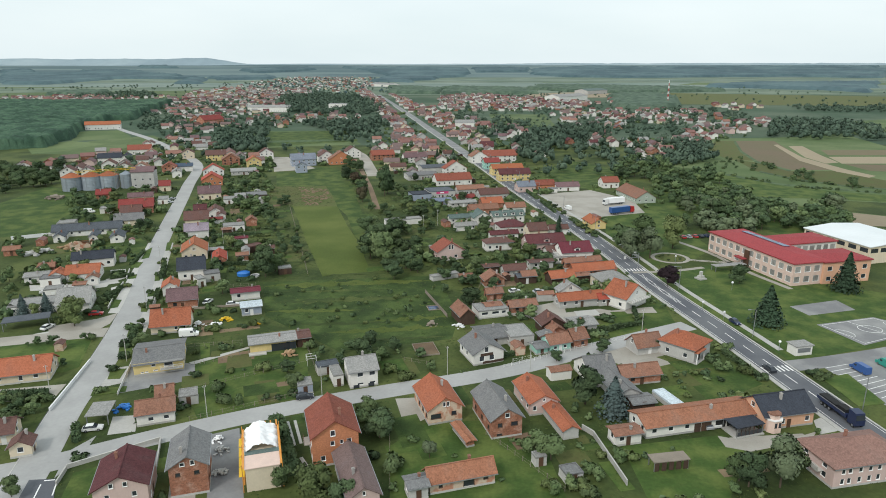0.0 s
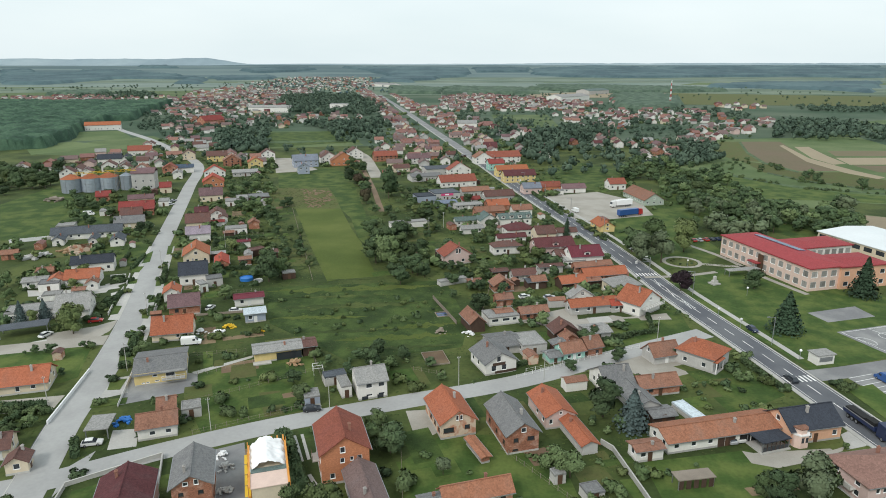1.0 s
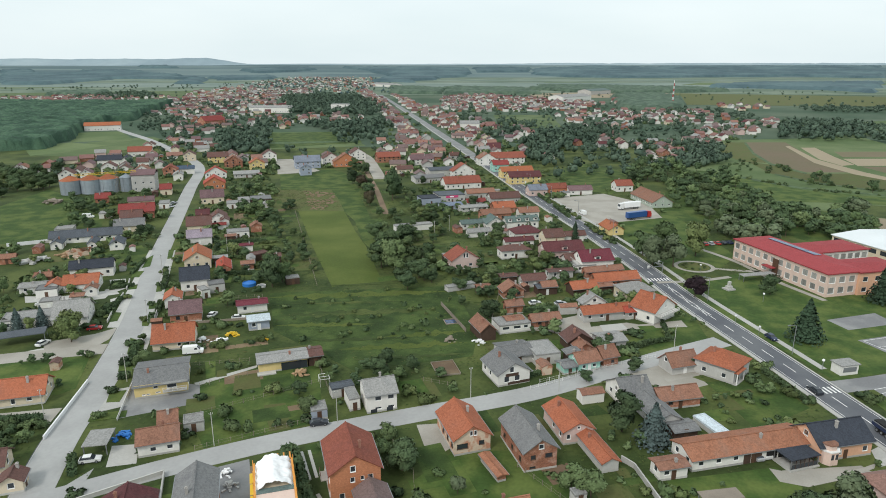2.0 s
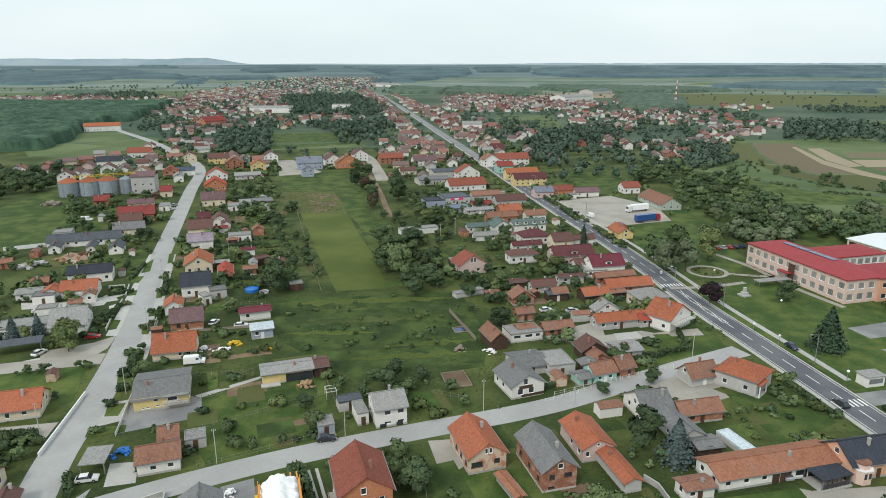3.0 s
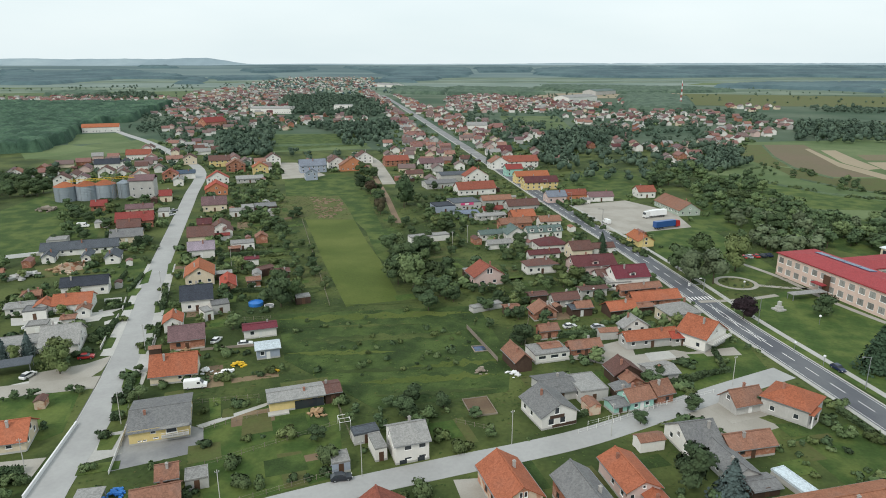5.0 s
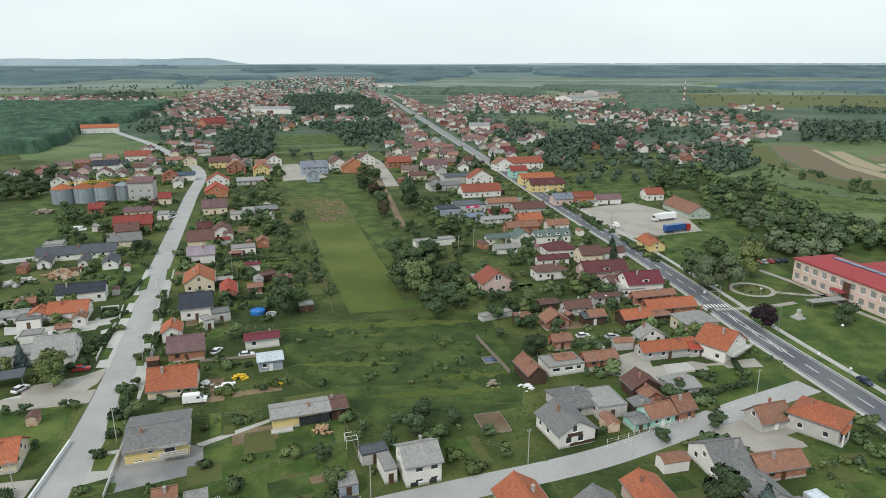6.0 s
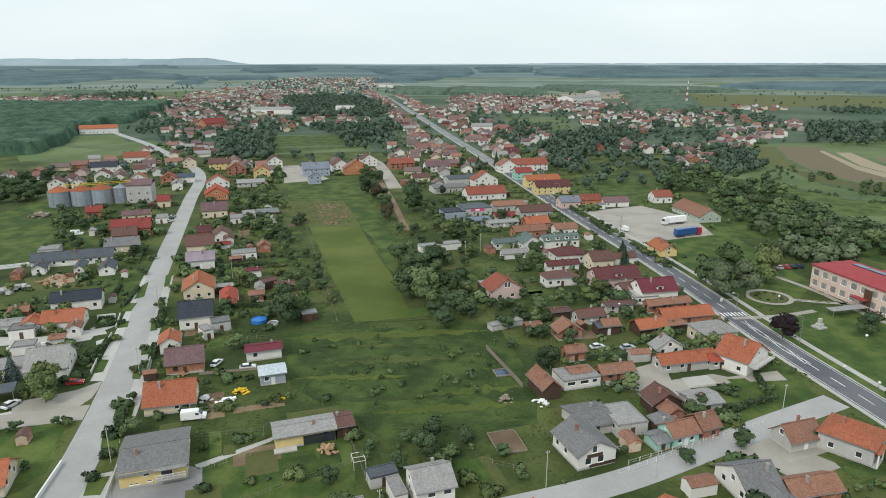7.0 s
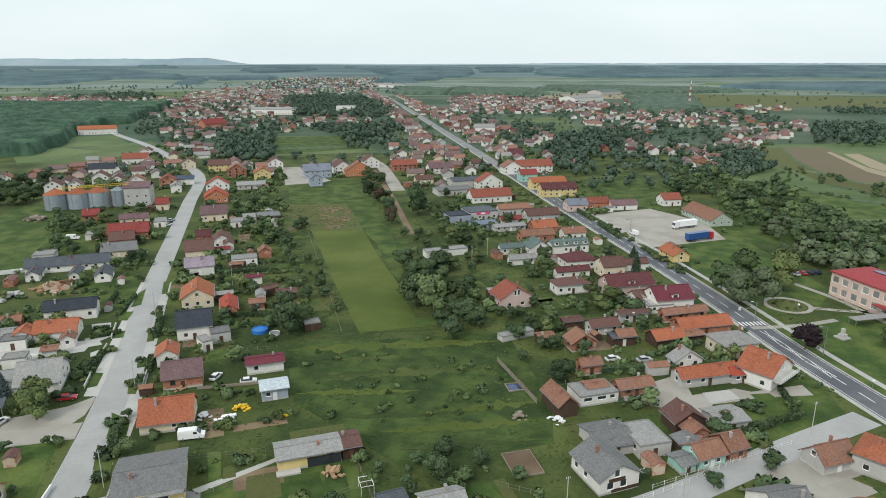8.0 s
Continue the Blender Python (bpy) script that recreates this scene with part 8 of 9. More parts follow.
part("sign", mesh("sign", *boxes((5.2, -0.08, 4.1, 6.1, -0.02, 5.2)), "frame_white"), gantry)
part("lamp_arm", mesh("lamp_arm", *bar((0, 0, 6.2), (1.6, 0, 6.7), 0.06, 6), "metal_grey"), gantry)
part("lamp_head", mesh("lamp_head", *boxes((1.3, -0.15, 6.62, 2.1, 0.15, 6.8)), "frame_white"), gantry)
mast = tagged(new("radio_mast"), "tall red and white lattice radio mast", "mast")
qx, qy = (431.5, 1256.6)
for i in range(9):
    z0, z1 = i * 5.0, (i + 1) * 5.0
    w0, w1 = 1.5 - 0.15 * i, 1.5 - 0.15 * (i + 1)
    pc = []
    for dx, dy in ((-1, -1), (1, -1), (1, 1), (-1, 1)):
        pc.append(bar((qx + dx * w0, qy + dy * w0, z0), (qx + dx * w1, qy + dy * w1, z1), 0.22))
        pc.append(bar((qx + dx * w0, qy + dy * w0, z0), (qx - dy * w1, qy + dx * w1, z1), 0.12))
    part("section", mesh("section", *joined(pc), "paint_red_car" if i % 2 else "tarp_white"), mast)


# ---- large far buildings ----
def hall(p, q, depth, h, roof, wall, label, kind="low"):
    c, a, l = at(p, q)
    n = Vector((-math.sin(radians(a)), math.cos(radians(a))))
    c = c + n * depth / 2
    return house(c.x, c.y, a, l, depth, h, kind, roof, wall, 1, label=label, chimney=False)


hall((-304.7, 1075.7), (-237.6, 1075.2), 26, 8, "lgrey", "white", "long white warehouse with a pale low roof")
hall((-174.1, 1074.8), (-146.9, 1074.6), 20, 13, "lgrey", "white", "white flat-roofed block in the far village", "flat")
hall((248.4, 1367.2), (319.5, 1428.5), 40, 9, "lgrey", "white", "white industrial hall with a pale roof")
hall((368.5, 1651.9), (431.8, 1710.8), 40, 9, "greengrey", "greyw", "green-grey industrial hall on the plain")
hall((-289.3, 828.8), (-271.1, 851.4), 18, 8, "redd", "brick", "tall dark red barn in the far village", "gable")
hall((-416.5, 787.8), (-379.4, 801.1), 12, 6, "orangeb", "white", "long white house with orange roof at the forest edge", "gable")
hall((-223.1, 2235.2), (-150.8, 2135.4), 40, 8, "lgrey", "white", "white hall at the end of the main road")
hall((21.4, 805.0), (45.4, 804.8), 25, 7, "lgrey", "white", "pale warehouse behind the main road")


# ---- sheds, carports and yard clutter ----
def shed(x, y, turn, L, W, h, roof, wall, label):
    return house(x, y, turn, L, W, h, "flat", roof, wall, 1, door=True, chimney=False, label=label, windows=False)


def shed_at(p, q, depth, h, roof, wall, label):
    c, a, l = at(p, q)
    n = Vector((-math.sin(radians(a)), math.cos(radians(a))))
    c = c + n * depth / 2
    return shed(c.x, c.y, a, max(l, 2.5), depth, h, roof, wall, label)


shed_at((-59.9, 138.6), (-55.9, 140.0), 4.2, 2.2, "lgrey", "greyw", "small grey block shed with a flat roof")
shed_at((-33.1, 143.8), (-29.6, 144.9), 4.2, 2.3, "lgrey", "bluegrey", "small blue-grey shed beside the street")
shed_at((-30.0, 153.9), (-24.8, 156.0), 3.4, 2.3, "slateg", "greyw", "low grey outbuilding beside a white house")
shed_at((-25.0, 147.9), (-22.6, 148.8), 6.0, 2.9, "lgrey", "white", "white flat-roofed annex of a house")
shed_at((55.6, 134.6), (58.6, 135.6), 9.0, 1.2, "sheetpale", "greyw", "low shed with a pale sheet-metal roof")
house(6.3, 124.8, 112, 8.5, 2.6, 1.6, "low", "rustorange", "brick", 1, chimney=False, label="low lean-to with a broken rusty tile roof", windows=False, door=False)

shed_at((20.6, 114.0), (22.4, 114.5), 2.2, 2.0, "lgrey", "greyw", "small pale garden shed")
shed_at((25.4, 108.2), (28.9, 109.2), 3.4, 1.9, "grey", "greyw", "small grey garden outbuilding")
shed_at((-78.8, 267.1), (-74.0, 271.6), 4.5, 2.6, "brown", "wood", "small timber garden shed")
shed_at((-59.5, 237.6), (-55.0, 239.3), 3.5, 2.4, "lgrey", "wood", "low garden shed with a pale roof")
shed_at((-84.9, 223.1), (-82.7, 224.9), 5.0, 3.0, "lgrey", "white", "small white outbuilding beside a house")
shed_at((-84.5, 228.8), (-79.5, 231.1), 5.0, 3.0, "grey", "greyw", "grey outbuilding beside a house")
shed_at((-24.3, 313.8), (-7.0, 320.2), 5.0, 2.6, "lgrey", "white", "long low white outbuilding behind trees")
shed_at((7.5, 237.1), (-2.3, 232.1), 3.0, 1.6, "lgrey", "greyw", "long low concrete wall shed")
c, a, l = at((-130.8, 182.6), (-119.1, 187.7))
canopy("carport", c.x, c.y + 3, a, l, 5.5, 2.8, "roof_slateg", "long dark carport on thin posts", "carport")
c, a, l = at((-77.8, 129.8), (-73.0, 130.7))
canopy("carport", c.x, c.y + 3, a, l, 6.5, 2.7, "roof_lgrey", "grey carport above a parked car", "carport")
c, a, l = at((65.0, 124.2), (71.4, 126.1))
glazed = canopy("terrace", c.x - 0.6, c.y + 1.9, a, l + 0.6, 5.0, 2.7, "roof_slate", "black-roofed glazed terrace beside a house", "terrace")
part("plinth", mesh("plinth", *boxes((-l / 2 - 0.3, -2.6, -0.1, l / 2 + 0.3, 2.4, 0.35)), "concrete"), glazed)
for k in range(6):
    gx = -l / 2 + 0.1 + k * (l - 0.2) / 6
    part("glass_panel", mesh("glass_panel", *boxes((gx + 0.06, -2.22, 0.4, gx + l / 6 - 0.1, -2.17, 1.35)), "glass"), glazed)
    part("mullion", mesh("mullion", *boxes((gx - 0.05, -2.26, 0.35, gx + 0.05, -2.14, 2.5)), "wall_wood"), glazed)
c, a, l = at((43.1, 112.4), (50.7, 113.6))
hutch = canopy("hutch", c.x, c.y + 1, a, l, 3.0, 2.3, "timber_grey", "long weathered timber hutch on the lawn", "hutch")
for i in range(5):
    part("panel", mesh("panel", *boxes((-l / 2 + 0.3 + i * l / 5, -1.3, 0.1, -l / 2 + 0.1 + (i + 0.75) * l / 5, -1.2, 1.9)), "wall_wood"), hutch)

# building site with a white sheet over its roof
site = tagged(new("building_site"), "unfinished house with white sheeting and orange scaffolding", "building site")
c, a, l = at((-35.9, 106.4), (-29.3, 108.4))
site.matrix_basis = pose(c.x - 1.4, c.y + 6.6, 0, 0, 0, 16) @ Matrix.Diagonal((0.94, 1.0, 0.78, 1))
part("wall", mesh("wall", *boxes((-3.3, -7.0, -0.2, 3.3, 7.0, 6.3)), "wall_cream"), site)
sv = []
for i in range(45):
    for j in range(33):
        u, w = i / 44, j / 32
        fold = 0.55 * noise.noise((u * 5, w * 3.5, 1)) + 0.22 * noise.noise((u * 13, w * 9, 4)) + 0.1 * noise.noise((u * 26, w * 24, 8))
        hem = 0.9 * noise.noise((w * 5, 2, 7)) + 0.35 * noise.noise((w * 17, 5, 3))
        sx = -3.6 + 7.2 * w + 0.3 * noise.noise((u * 6, w * 2, 5))
        sy = -1.5 + 8.8 * u + hem * max(0.0, 1 - 9 * min(u, 1 - u))
        drop = 1.6 * max(0.0, abs(2 * w - 1) - 0.82) / 0.18 * (0.55 + 0.45 * noise.noise((u * 7, w, 2)))
        sv.append((sx, sy, 6.5 + 1.9 * (1 - abs(2 * w - 1) ** 1.4) + fold - drop))
sf = [(33 * i + j, 33 * i + j + 1, 33 * i + j + 34, 33 * i + j + 33) for i in range(44) for j in range(32)]
sheet_mesh = mesh("sheet", sv, sf, "tarp_white")
sheet_mesh.shade_smooth()
part("sheet", sheet_mesh, site, None, "rumpled white plastic sheet")
part("slab", mesh("slab", *boxes((-3.5, -7.2, 6.3, 3.5, -2.6, 6.5)), "wall_rose"), site)
part("membrane", mesh("membrane", *boxes((-3.4, -2.58, 6.3, 3.5, -1.2, 6.62)), "roof_greengrey"), site, None, "strip of dark green roofing membrane")
for k in range(4):
    part("plank", mesh("plank", *boxes((-4.6 - 0.02 * k, -7.0 + 3.4 * k, 4.46 + 0.04 * k, -3.5, -3.8 + 3.4 * k, 4.54 + 0.04 * k)), "plastic_yellow"), site)
for sx in (-3.9, 3.9):
    for k in range(5):
        part("scaffold_post", mesh("scaffold_post", *bar((sx, -7 + k * 3.5, -0.1), (sx, -7 + k * 3.5, 7.6), 0.09, 6), "timber_orange"), site)
    for z in (2.2, 4.4, 6.6):
        part("scaffold_board", mesh("scaffold_board", *boxes((min(sx, sx * 0.9), -7.1, z, max(sx, sx * 0.9), 7.1, z + 0.1)), "timber_orange"), site)
for k in range(5):
    part("beam", mesh("beam", *boxes((-1.5 + k * 1.2, 7.0, 6.6 + 0.02 * k, -1.2 + k * 1.2, 9.0, 6.85 + 0.02 * k)), "timber_orange"), site)
TAKEN.append((c.x, c.y + 7, 7))


def drum(name, x, y, r, h, material, label, category, rim="frame_white"):
    base = tagged(new(name), label, category)
    base.matrix_basis = pose(x, y, 0)
    n = 24
    ringv = [(rr * math.cos(6.2832 * j / n), rr * math.sin(6.2832 * j / n), z) for rr, z in ((r, -0.05), (r, h), (r - 0.12, h), (r - 0.12, h - 0.25)) for j in range(n)]
    ringf = [(n * i + j, n * i + (j + 1) % n, n * (i + 1) + (j + 1) % n, n * (i + 1) + j) for i in range(3) for j in range(n)]
    part("rim", mesh("rim", ringv, ringf, rim), base)
    part("surface", mesh("surface", [(0.98 * r * math.cos(6.2832 * j / n), 0.98 * r * math.sin(6.2832 * j / n), h - 0.22) for j in range(n)], [tuple(range(n))], material), base)


drum("pool", *(-73.0, 237.7), 2.4, 1.1, "tarp_blue", "round blue garden pool with a pale rim", "pool", "tarp_blue")
drum("pool", *(-68.2, 236.0), 1.6, 0.7, "metal_grey", "small round grey basin in the garden", "basin")


def heap(x, y, r, h, material, label, category, seed=1):
    rng = random.Random(seed)
    pc = []
    for i in range(22):
        a, d = rng.uniform(0, 6.28), rng.uniform(0, r)
        s = rng.uniform(0.15, 0.32) * r
        v, f = box(-s, -s * 0.5, 0, s, s * 0.5, s * 0.6)
        m = pose(x + d * math.cos(a), y + d * math.sin(a), max(0, h * (1 - d / r) - 0.1), rng.uniform(-15, 15), rng.uniform(-15, 15), rng.uniform(0, 180))
        pc.append(([tuple(m @ Vector(q)) for q in v], f))
    return tagged(new(category.replace(" ", "_"), mesh("heap", *joined(pc), material)), label, category, kind="stuff")


heap(*(-40.0, 167.1), 2.2, 1.0, "firewood", "heap of pale split firewood", "firewood heap", 2)
heap(*(-0.9, 188.2), 1.8, 1.2, "timber_grey", "stack of old boards beside the barn", "board pile", 3)
heap(*(7.2, 186.5), 2.0, 0.8, "tarp_white", "heap of white bags beside the barn", "bag heap", 4)
heap(*(-73.1, 137.7), 2.0, 0.6, "tarp_blue", "blue tarpaulin over a pile", "tarpaulin", 5)
heap(*(-44.2, 119.9), 1.6, 1.1, "wall_greyw", "rubble and pallets in a yard", "rubble", 6)
heap(*(-46.0, 124.1), 1.5, 1.1, "tarp_white", "white sacks and rubble in a yard", "rubble", 7)
heap(*(-41.9, 112.1), 1.8, 0.8, "concrete", "grey concrete rubble in a yard", "rubble", 8)
heap(*(-67.5, 187.0), 2.4, 1.2, "tarp_white", "white crates stacked in the garden", "crates", 9)
heap(*(-73.2, 188.8), 1.8, 1.0, "tarp_white", "white sacks beside the garden path", "sacks", 10)
heap(*(-65.8, 192.0), 2.0, 1.0, "plastic_yellow", "yellow building machine parts in the garden", "machine parts", 11)
heap(*(-55.1, 188.6), 1.2, 0.8, "plastic_yellow", "yellow crates beside a shed", "crates", 12)
rx_, ry_ = (-155.2, 275.3)
ruin = tagged(new("ruin"), "roofless broken brick ruin among rubble", "ruin")
ruin.matrix_basis = pose(rx_, ry_ + 3.0, 0, 0, 0, 18)
for p_, q_ in (((-4.5, -3.0), (4.5, -3.0)), ((4.5, -3.0), (4.5, 3.0)), ((4.5, 3.0), (-4.5, 3.0)), ((-4.5, 3.0), (-4.5, -3.0))):
    p_, q_ = Vector(p_), Vector(q_)
    u_ = (q_ - p_).normalized()
    n_ = Vector((-u_.y, u_.x)) * 0.28
    top = [(p_.lerp(q_, k_ / 9), 1.5 + 1.3 * noise.noise((p_.x + k_ * 0.9, p_.y, 3.0)) + 0.6 * (k_ % 3 == 1)) for k_ in range(10)]
    side = [(p_.x, p_.y, -0.2)] + [(c.x, c.y, z) for c, z in top] + [(q_.x, q_.y, -0.2)]
    w_ = len(side)
    rv_ = side + [(x + n_.x, y + n_.y, z) for x, y, z in side]
    rf_ = [tuple(range(w_))[::-1], tuple(range(w_, 2 * w_))] + [(k_, (k_ + 1) % w_, w_ + (k_ + 1) % w_, w_ + k_) for k_ in range(w_)]
    part("wall", mesh("wall", rv_, rf_, "wall_brickcream"), ruin)
part("roof_remnant", mesh("roof_remnant", [(-1.2, 0.4, 2.5), (4.4, 0.4, 2.7), (4.3, 3.2, 1.9), (-0.8, 3.2, 1.8), (-1.2, 0.4, 2.35), (4.4, 0.4, 2.55), (4.3, 3.2, 1.75), (-0.8, 3.2, 1.65)], [(0, 1, 2, 3), (7, 6, 5, 4), (0, 4, 5, 1), (1, 5, 6, 2), (2, 6, 7, 3), (3, 7, 4, 0)], "roof_rustorange"), ruin)
heap(rx_ - 5.5, ry_ + 1.0, 3.6, 1.0, "firewood", "broken bricks and timber beside a ruin", "rubble", 13)
heap(rx_ + 1.0, ry_ - 2.5, 2.6, 0.7, "wall_brickcream", "broken bricks before a ruin", "rubble", 17)
heap(-168.7, 267.8, 5.0, 1.2, "wall_greyw", "grey rubble heap on the rough plot", "rubble", 18)
heap(*(-226.4, 383.5), 6.0, 1.4, "timber_grey", "scrap heap on the pasture", "scrap heap", 14)
heap(*(-83.2, 201.8), 1.5, 0.8, "firewood", "small firewood pile behind the house", "firewood heap", 16)
frame_box = tagged(new("cold_frame"), "white framed garden greenhouse", "greenhouse")
frame_box.matrix_basis = pose(*(-33.2, 161.7), 0, 0, 0, 17)
for sx in (-1.2, 1.2):
    for sy in (-1.6, 1.6):
        part("post", mesh("post", *bar((sx, sy, -0.1), (sx, sy, 2.0), 0.06), "frame_white"), frame_box)
    part("rail", mesh("rail", *bar((sx, -1.6, 2.0), (sx, 1.6, 2.0), 0.06), "frame_white"), frame_box)
for sy in (-1.6, 0, 1.6):
    part("rail", mesh("rail", *bar((-1.2, sy, 2.0), (1.2, sy, 2.0), 0.06), "frame_white"), frame_box)
bed = tagged(new("raised_bed"), "boarded vegetable bed of bare soil", "raised bed")
bed.matrix_basis = pose(*(-2.6, 169.9), 0, 0, 0, 14)
part("soil", mesh("soil", *boxes((-3.0, -4.0, -0.1, 3.0, 4.0, 0.2)), "soil"), bed)
for b in ((-3.1, -4.1, -0.1, 3.1, -4.0, 0.4), (-3.1, 4.0, -0.1, 3.1, 4.1, 0.4), (-3.1, -4.0, -0.1, -3.0, 4.0, 0.4), (3.0, -4.0, -0.1, 3.1, 4.0, 0.4)):
    part("board", mesh("board", *boxes(b), "timber_grey"), bed)
sand = tagged(new("sandpit"), "timber framed sandpit with a blue cover", "sandpit")
sand.matrix_basis = pose(*(-0.6, 202.3), 0, 0, 0, 12)
part("cover", mesh("cover", *boxes((-1.6, -1.6, -0.05, 1.6, 1.6, 0.12)), "solar_blue"), sand)
for b in ((-2.0, -2.0, -0.1, 2.0, -1.8, 0.3), (-2.0, 1.8, -0.1, 2.0, 2.0, 0.3), (-2.0, -1.8, -0.1, -1.8, 1.8, 0.3), (1.8, -1.8, -0.1, 2.0, 1.8, 0.3)):
    part("board", mesh("board", *boxes(b), "timber_grey"), sand)


# ---- details on single houses ----
def rail(base, x0, y0, x1, y1, z, h=1.0, material="frame_white", step=1.2):
    p, q = Vector((x0, y0, 0)), Vector((x1, y1, 0))
    n = max(1, round((q - p).length / step))
    pc = [bar(p.lerp(q, i / n) + Vector((0, 0, z)), p.lerp(q, i / n) + Vector((0, 0, z + h)), 0.04) for i in range(n + 1)]
    pc += [bar(p + Vector((0, 0, z + k)), q + Vector((0, 0, z + k)), 0.05) for k in (h * 0.5, h)]
    part("railing", mesh("railing", *joined(pc), material), base)


def size_of(base):
    box_ = [c.dimensions for c in base.children if c.name.startswith("roof")]
    roofs = [c for c in base.children if c.name.startswith("roof")]
    xs = [v.co for v in roofs[0].data.vertices]
    return max(v.x for v in xs), max(v.y for v in xs), min(v.z for v in xs) + 0.2


# flat panels set on a wall, for glass fronts and dark bays
def bay_panels(base, side, spots, w, h, material="wall_wood"):
    a, b, e = size_of(base)
    for s in spots:
        part("garage_door", mesh("garage_door", *boxes((s - w / 2, side * (b - 0.45) - 0.06, 0.0, s + w / 2, side * (b - 0.45) + 0.06, h)), material), base)


def dormer(base, x, side, w=1.7, roof="roof_brown", wall="wall_white"):
    a, b, e = size_of(base)
    m = pose(x, side * b * 0.62, e + 0.2, 0, 0, 0 if side < 0 else 180)
    dm = part("dormer", mesh("dormer", *joined([(lambda v, f: (v, f))(*loft([(-0.9, 0), (1.1, 0), (1.1, 1.3), (-0.9, 1.3)], [w / 2] * 4))]), wall), base, m @ pose(0, 0, 0, 0, 0, -90))
    v, f = roof_shape("gable", 2.6, w + 0.5, 1.3, 0.6, 0.12)
    part("dormer_roof", mesh("dormer_roof", v, f, roof), dm)
    part("dormer_window", mesh("dormer_window", *boxes((1.08, -w * 0.28, 0.35, 1.14, w * 0.28, 1.15)), "glass"), dm)


a, b, e = size_of(yellow_house)
part("balcony", mesh("balcony", *boxes((a - 6.0, -b - 0.9, 1.3, a - 0.6, -b + 0.5, 1.5)), "concrete"), yellow_house)
rail(yellow_house, a - 6.0, -b - 0.85, a - 0.6, -b - 0.85, 1.5, 1.0)
part("terrace_roof", mesh("terrace_roof", *boxes((a - 6.2, -b - 1.0, 3.5, a - 0.3, -b + 0.2, 3.62)), "roof_lgrey"), yellow_house)
a, b, e = size_of(farm_range)
# open bays: their inner shade is given by dark panels on the wall
bay_panels(farm_range, -1, [-a * 0.1, a * 0.08], 1.6, 2.4)
bay_panels(farm_range, -1, [a * 0.3, a * 0.5], 2.5, 2.4, "rubber")
a, b, e = size_of(slate_house)
bay = part("bay", mesh("bay", *prism([(-a * 0.62 + x, -b + 0.4 + y) for x, y in ((-1.7, 0.6), (-1.7, -0.6), (-0.9, -1.6), (0.9, -1.6), (1.7, -0.6), (1.7, 0.6))], 0, e - 0.5), "wall_rose"), slate_house)
part("cornice", mesh("cornice", *prism([(-a * 0.62 + 1.1 * x, -b + 0.4 + 1.1 * y) for x, y in ((-1.7, 0.6), (-1.7, -0.6), (-0.9, -1.6), (0.9, -1.6), (1.7, -0.6), (1.7, 0.6))], e - 0.5, e - 0.3), "frame_white"), bay)
part("upper_tier", mesh("upper_tier", *prism([(-a * 0.62 + 0.72 * x, -b + 0.4 + 0.72 * y) for x, y in ((-1.7, 0.6), (-1.7, -0.6), (-0.9, -1.6), (0.9, -1.6), (1.7, -0.6), (1.7, 0.6))], e - 0.3, e + 0.75), "wall_rose"), bay)
part("cap", mesh("cap", *prism([(-a * 0.62 + 0.84 * x, -b + 0.4 + 0.84 * y) for x, y in ((-1.7, 0.6), (-1.7, -0.6), (-0.9, -1.6), (0.9, -1.6), (1.7, -0.6), (1.7, 0.6))], e + 0.75, e + 0.95), "roof_rust"), bay, None, "rust-red flat cap")
for wx in (-0.9, 0.9):
    part("window", mesh("window", *boxes((-a * 0.62 + wx * 0.55 - 0.3, -b - 1.24, 1.3, -a * 0.62 + wx * 0.55 + 0.3, -b - 1.18, 2.5)), "glass"), bay)
a, b, e = size_of(hip_house)
porch = part("porch", mesh("porch", *boxes((-a - 0.5, 0.2, 0.0, -a + 0.44, b - 0.3, 0.22)), "concrete"), hip_house)
part("porch_roof", mesh("porch_roof", *boxes((-a - 0.7, 0.1, e - 0.75, -a + 0.44, b - 0.2, e - 0.6)), "roof_orange"), porch)
for sy in (0.5, b - 0.6):
    part("post", mesh("post", *boxes((-a - 0.5, sy - 0.13, 0.2, -a - 0.24, sy + 0.13, e - 0.7)), "frame_white"), porch)
part("porch_door", mesh("porch_door", *boxes((-a + 0.38, 1.4, 0.22, -a + 0.44, 3.4, 2.3)), "glass"), porch)
a, b, e = size_of(pink_block)
for z in (2.3,):
    part("balcony", mesh("balcony", *boxes((-a - 1.0, -2.5, z, -a + 0.5, 2.5, z + 0.15), (-a - 1.0, -2.5, z + 0.15, -a - 0.92, 2.5, z + 1.0)), "concrete"), pink_block)
a, b, e = size_of(white_house)
# glass panels as basement windows
bay_panels(white_house, -1, [-a * 0.5, a * 0.45], 1.5, 0.9, "glass")
for hs, m_, w_ in ((rose_house, "roof_maroonb", "wall_pink"), (crimson_house, "roof_maroon", "wall_white")):
    a, b, e = size_of(hs)
    dormer(hs, 0.0, -1, 2.4, m_, w_)
a, b, e = size_of(crimson_house)
part("balcony", mesh("balcony", *boxes((-a - 1.3, -b + 0.8, 2.8, -a + 0.4, b - 0.8, 3.0)), "concrete"), crimson_house)
rail(crimson_house, -a - 1.25, -b + 0.8, -a - 1.25, b - 0.8, 3.0)
a, b, e = size_of(dormer_range)
for k in range(4):
    dormer(dormer_range, -a * 0.75 + k * a * 0.5, -1, 1.8, "roof_greengrey", "wall_white")
a, b, e = size_of(shop)
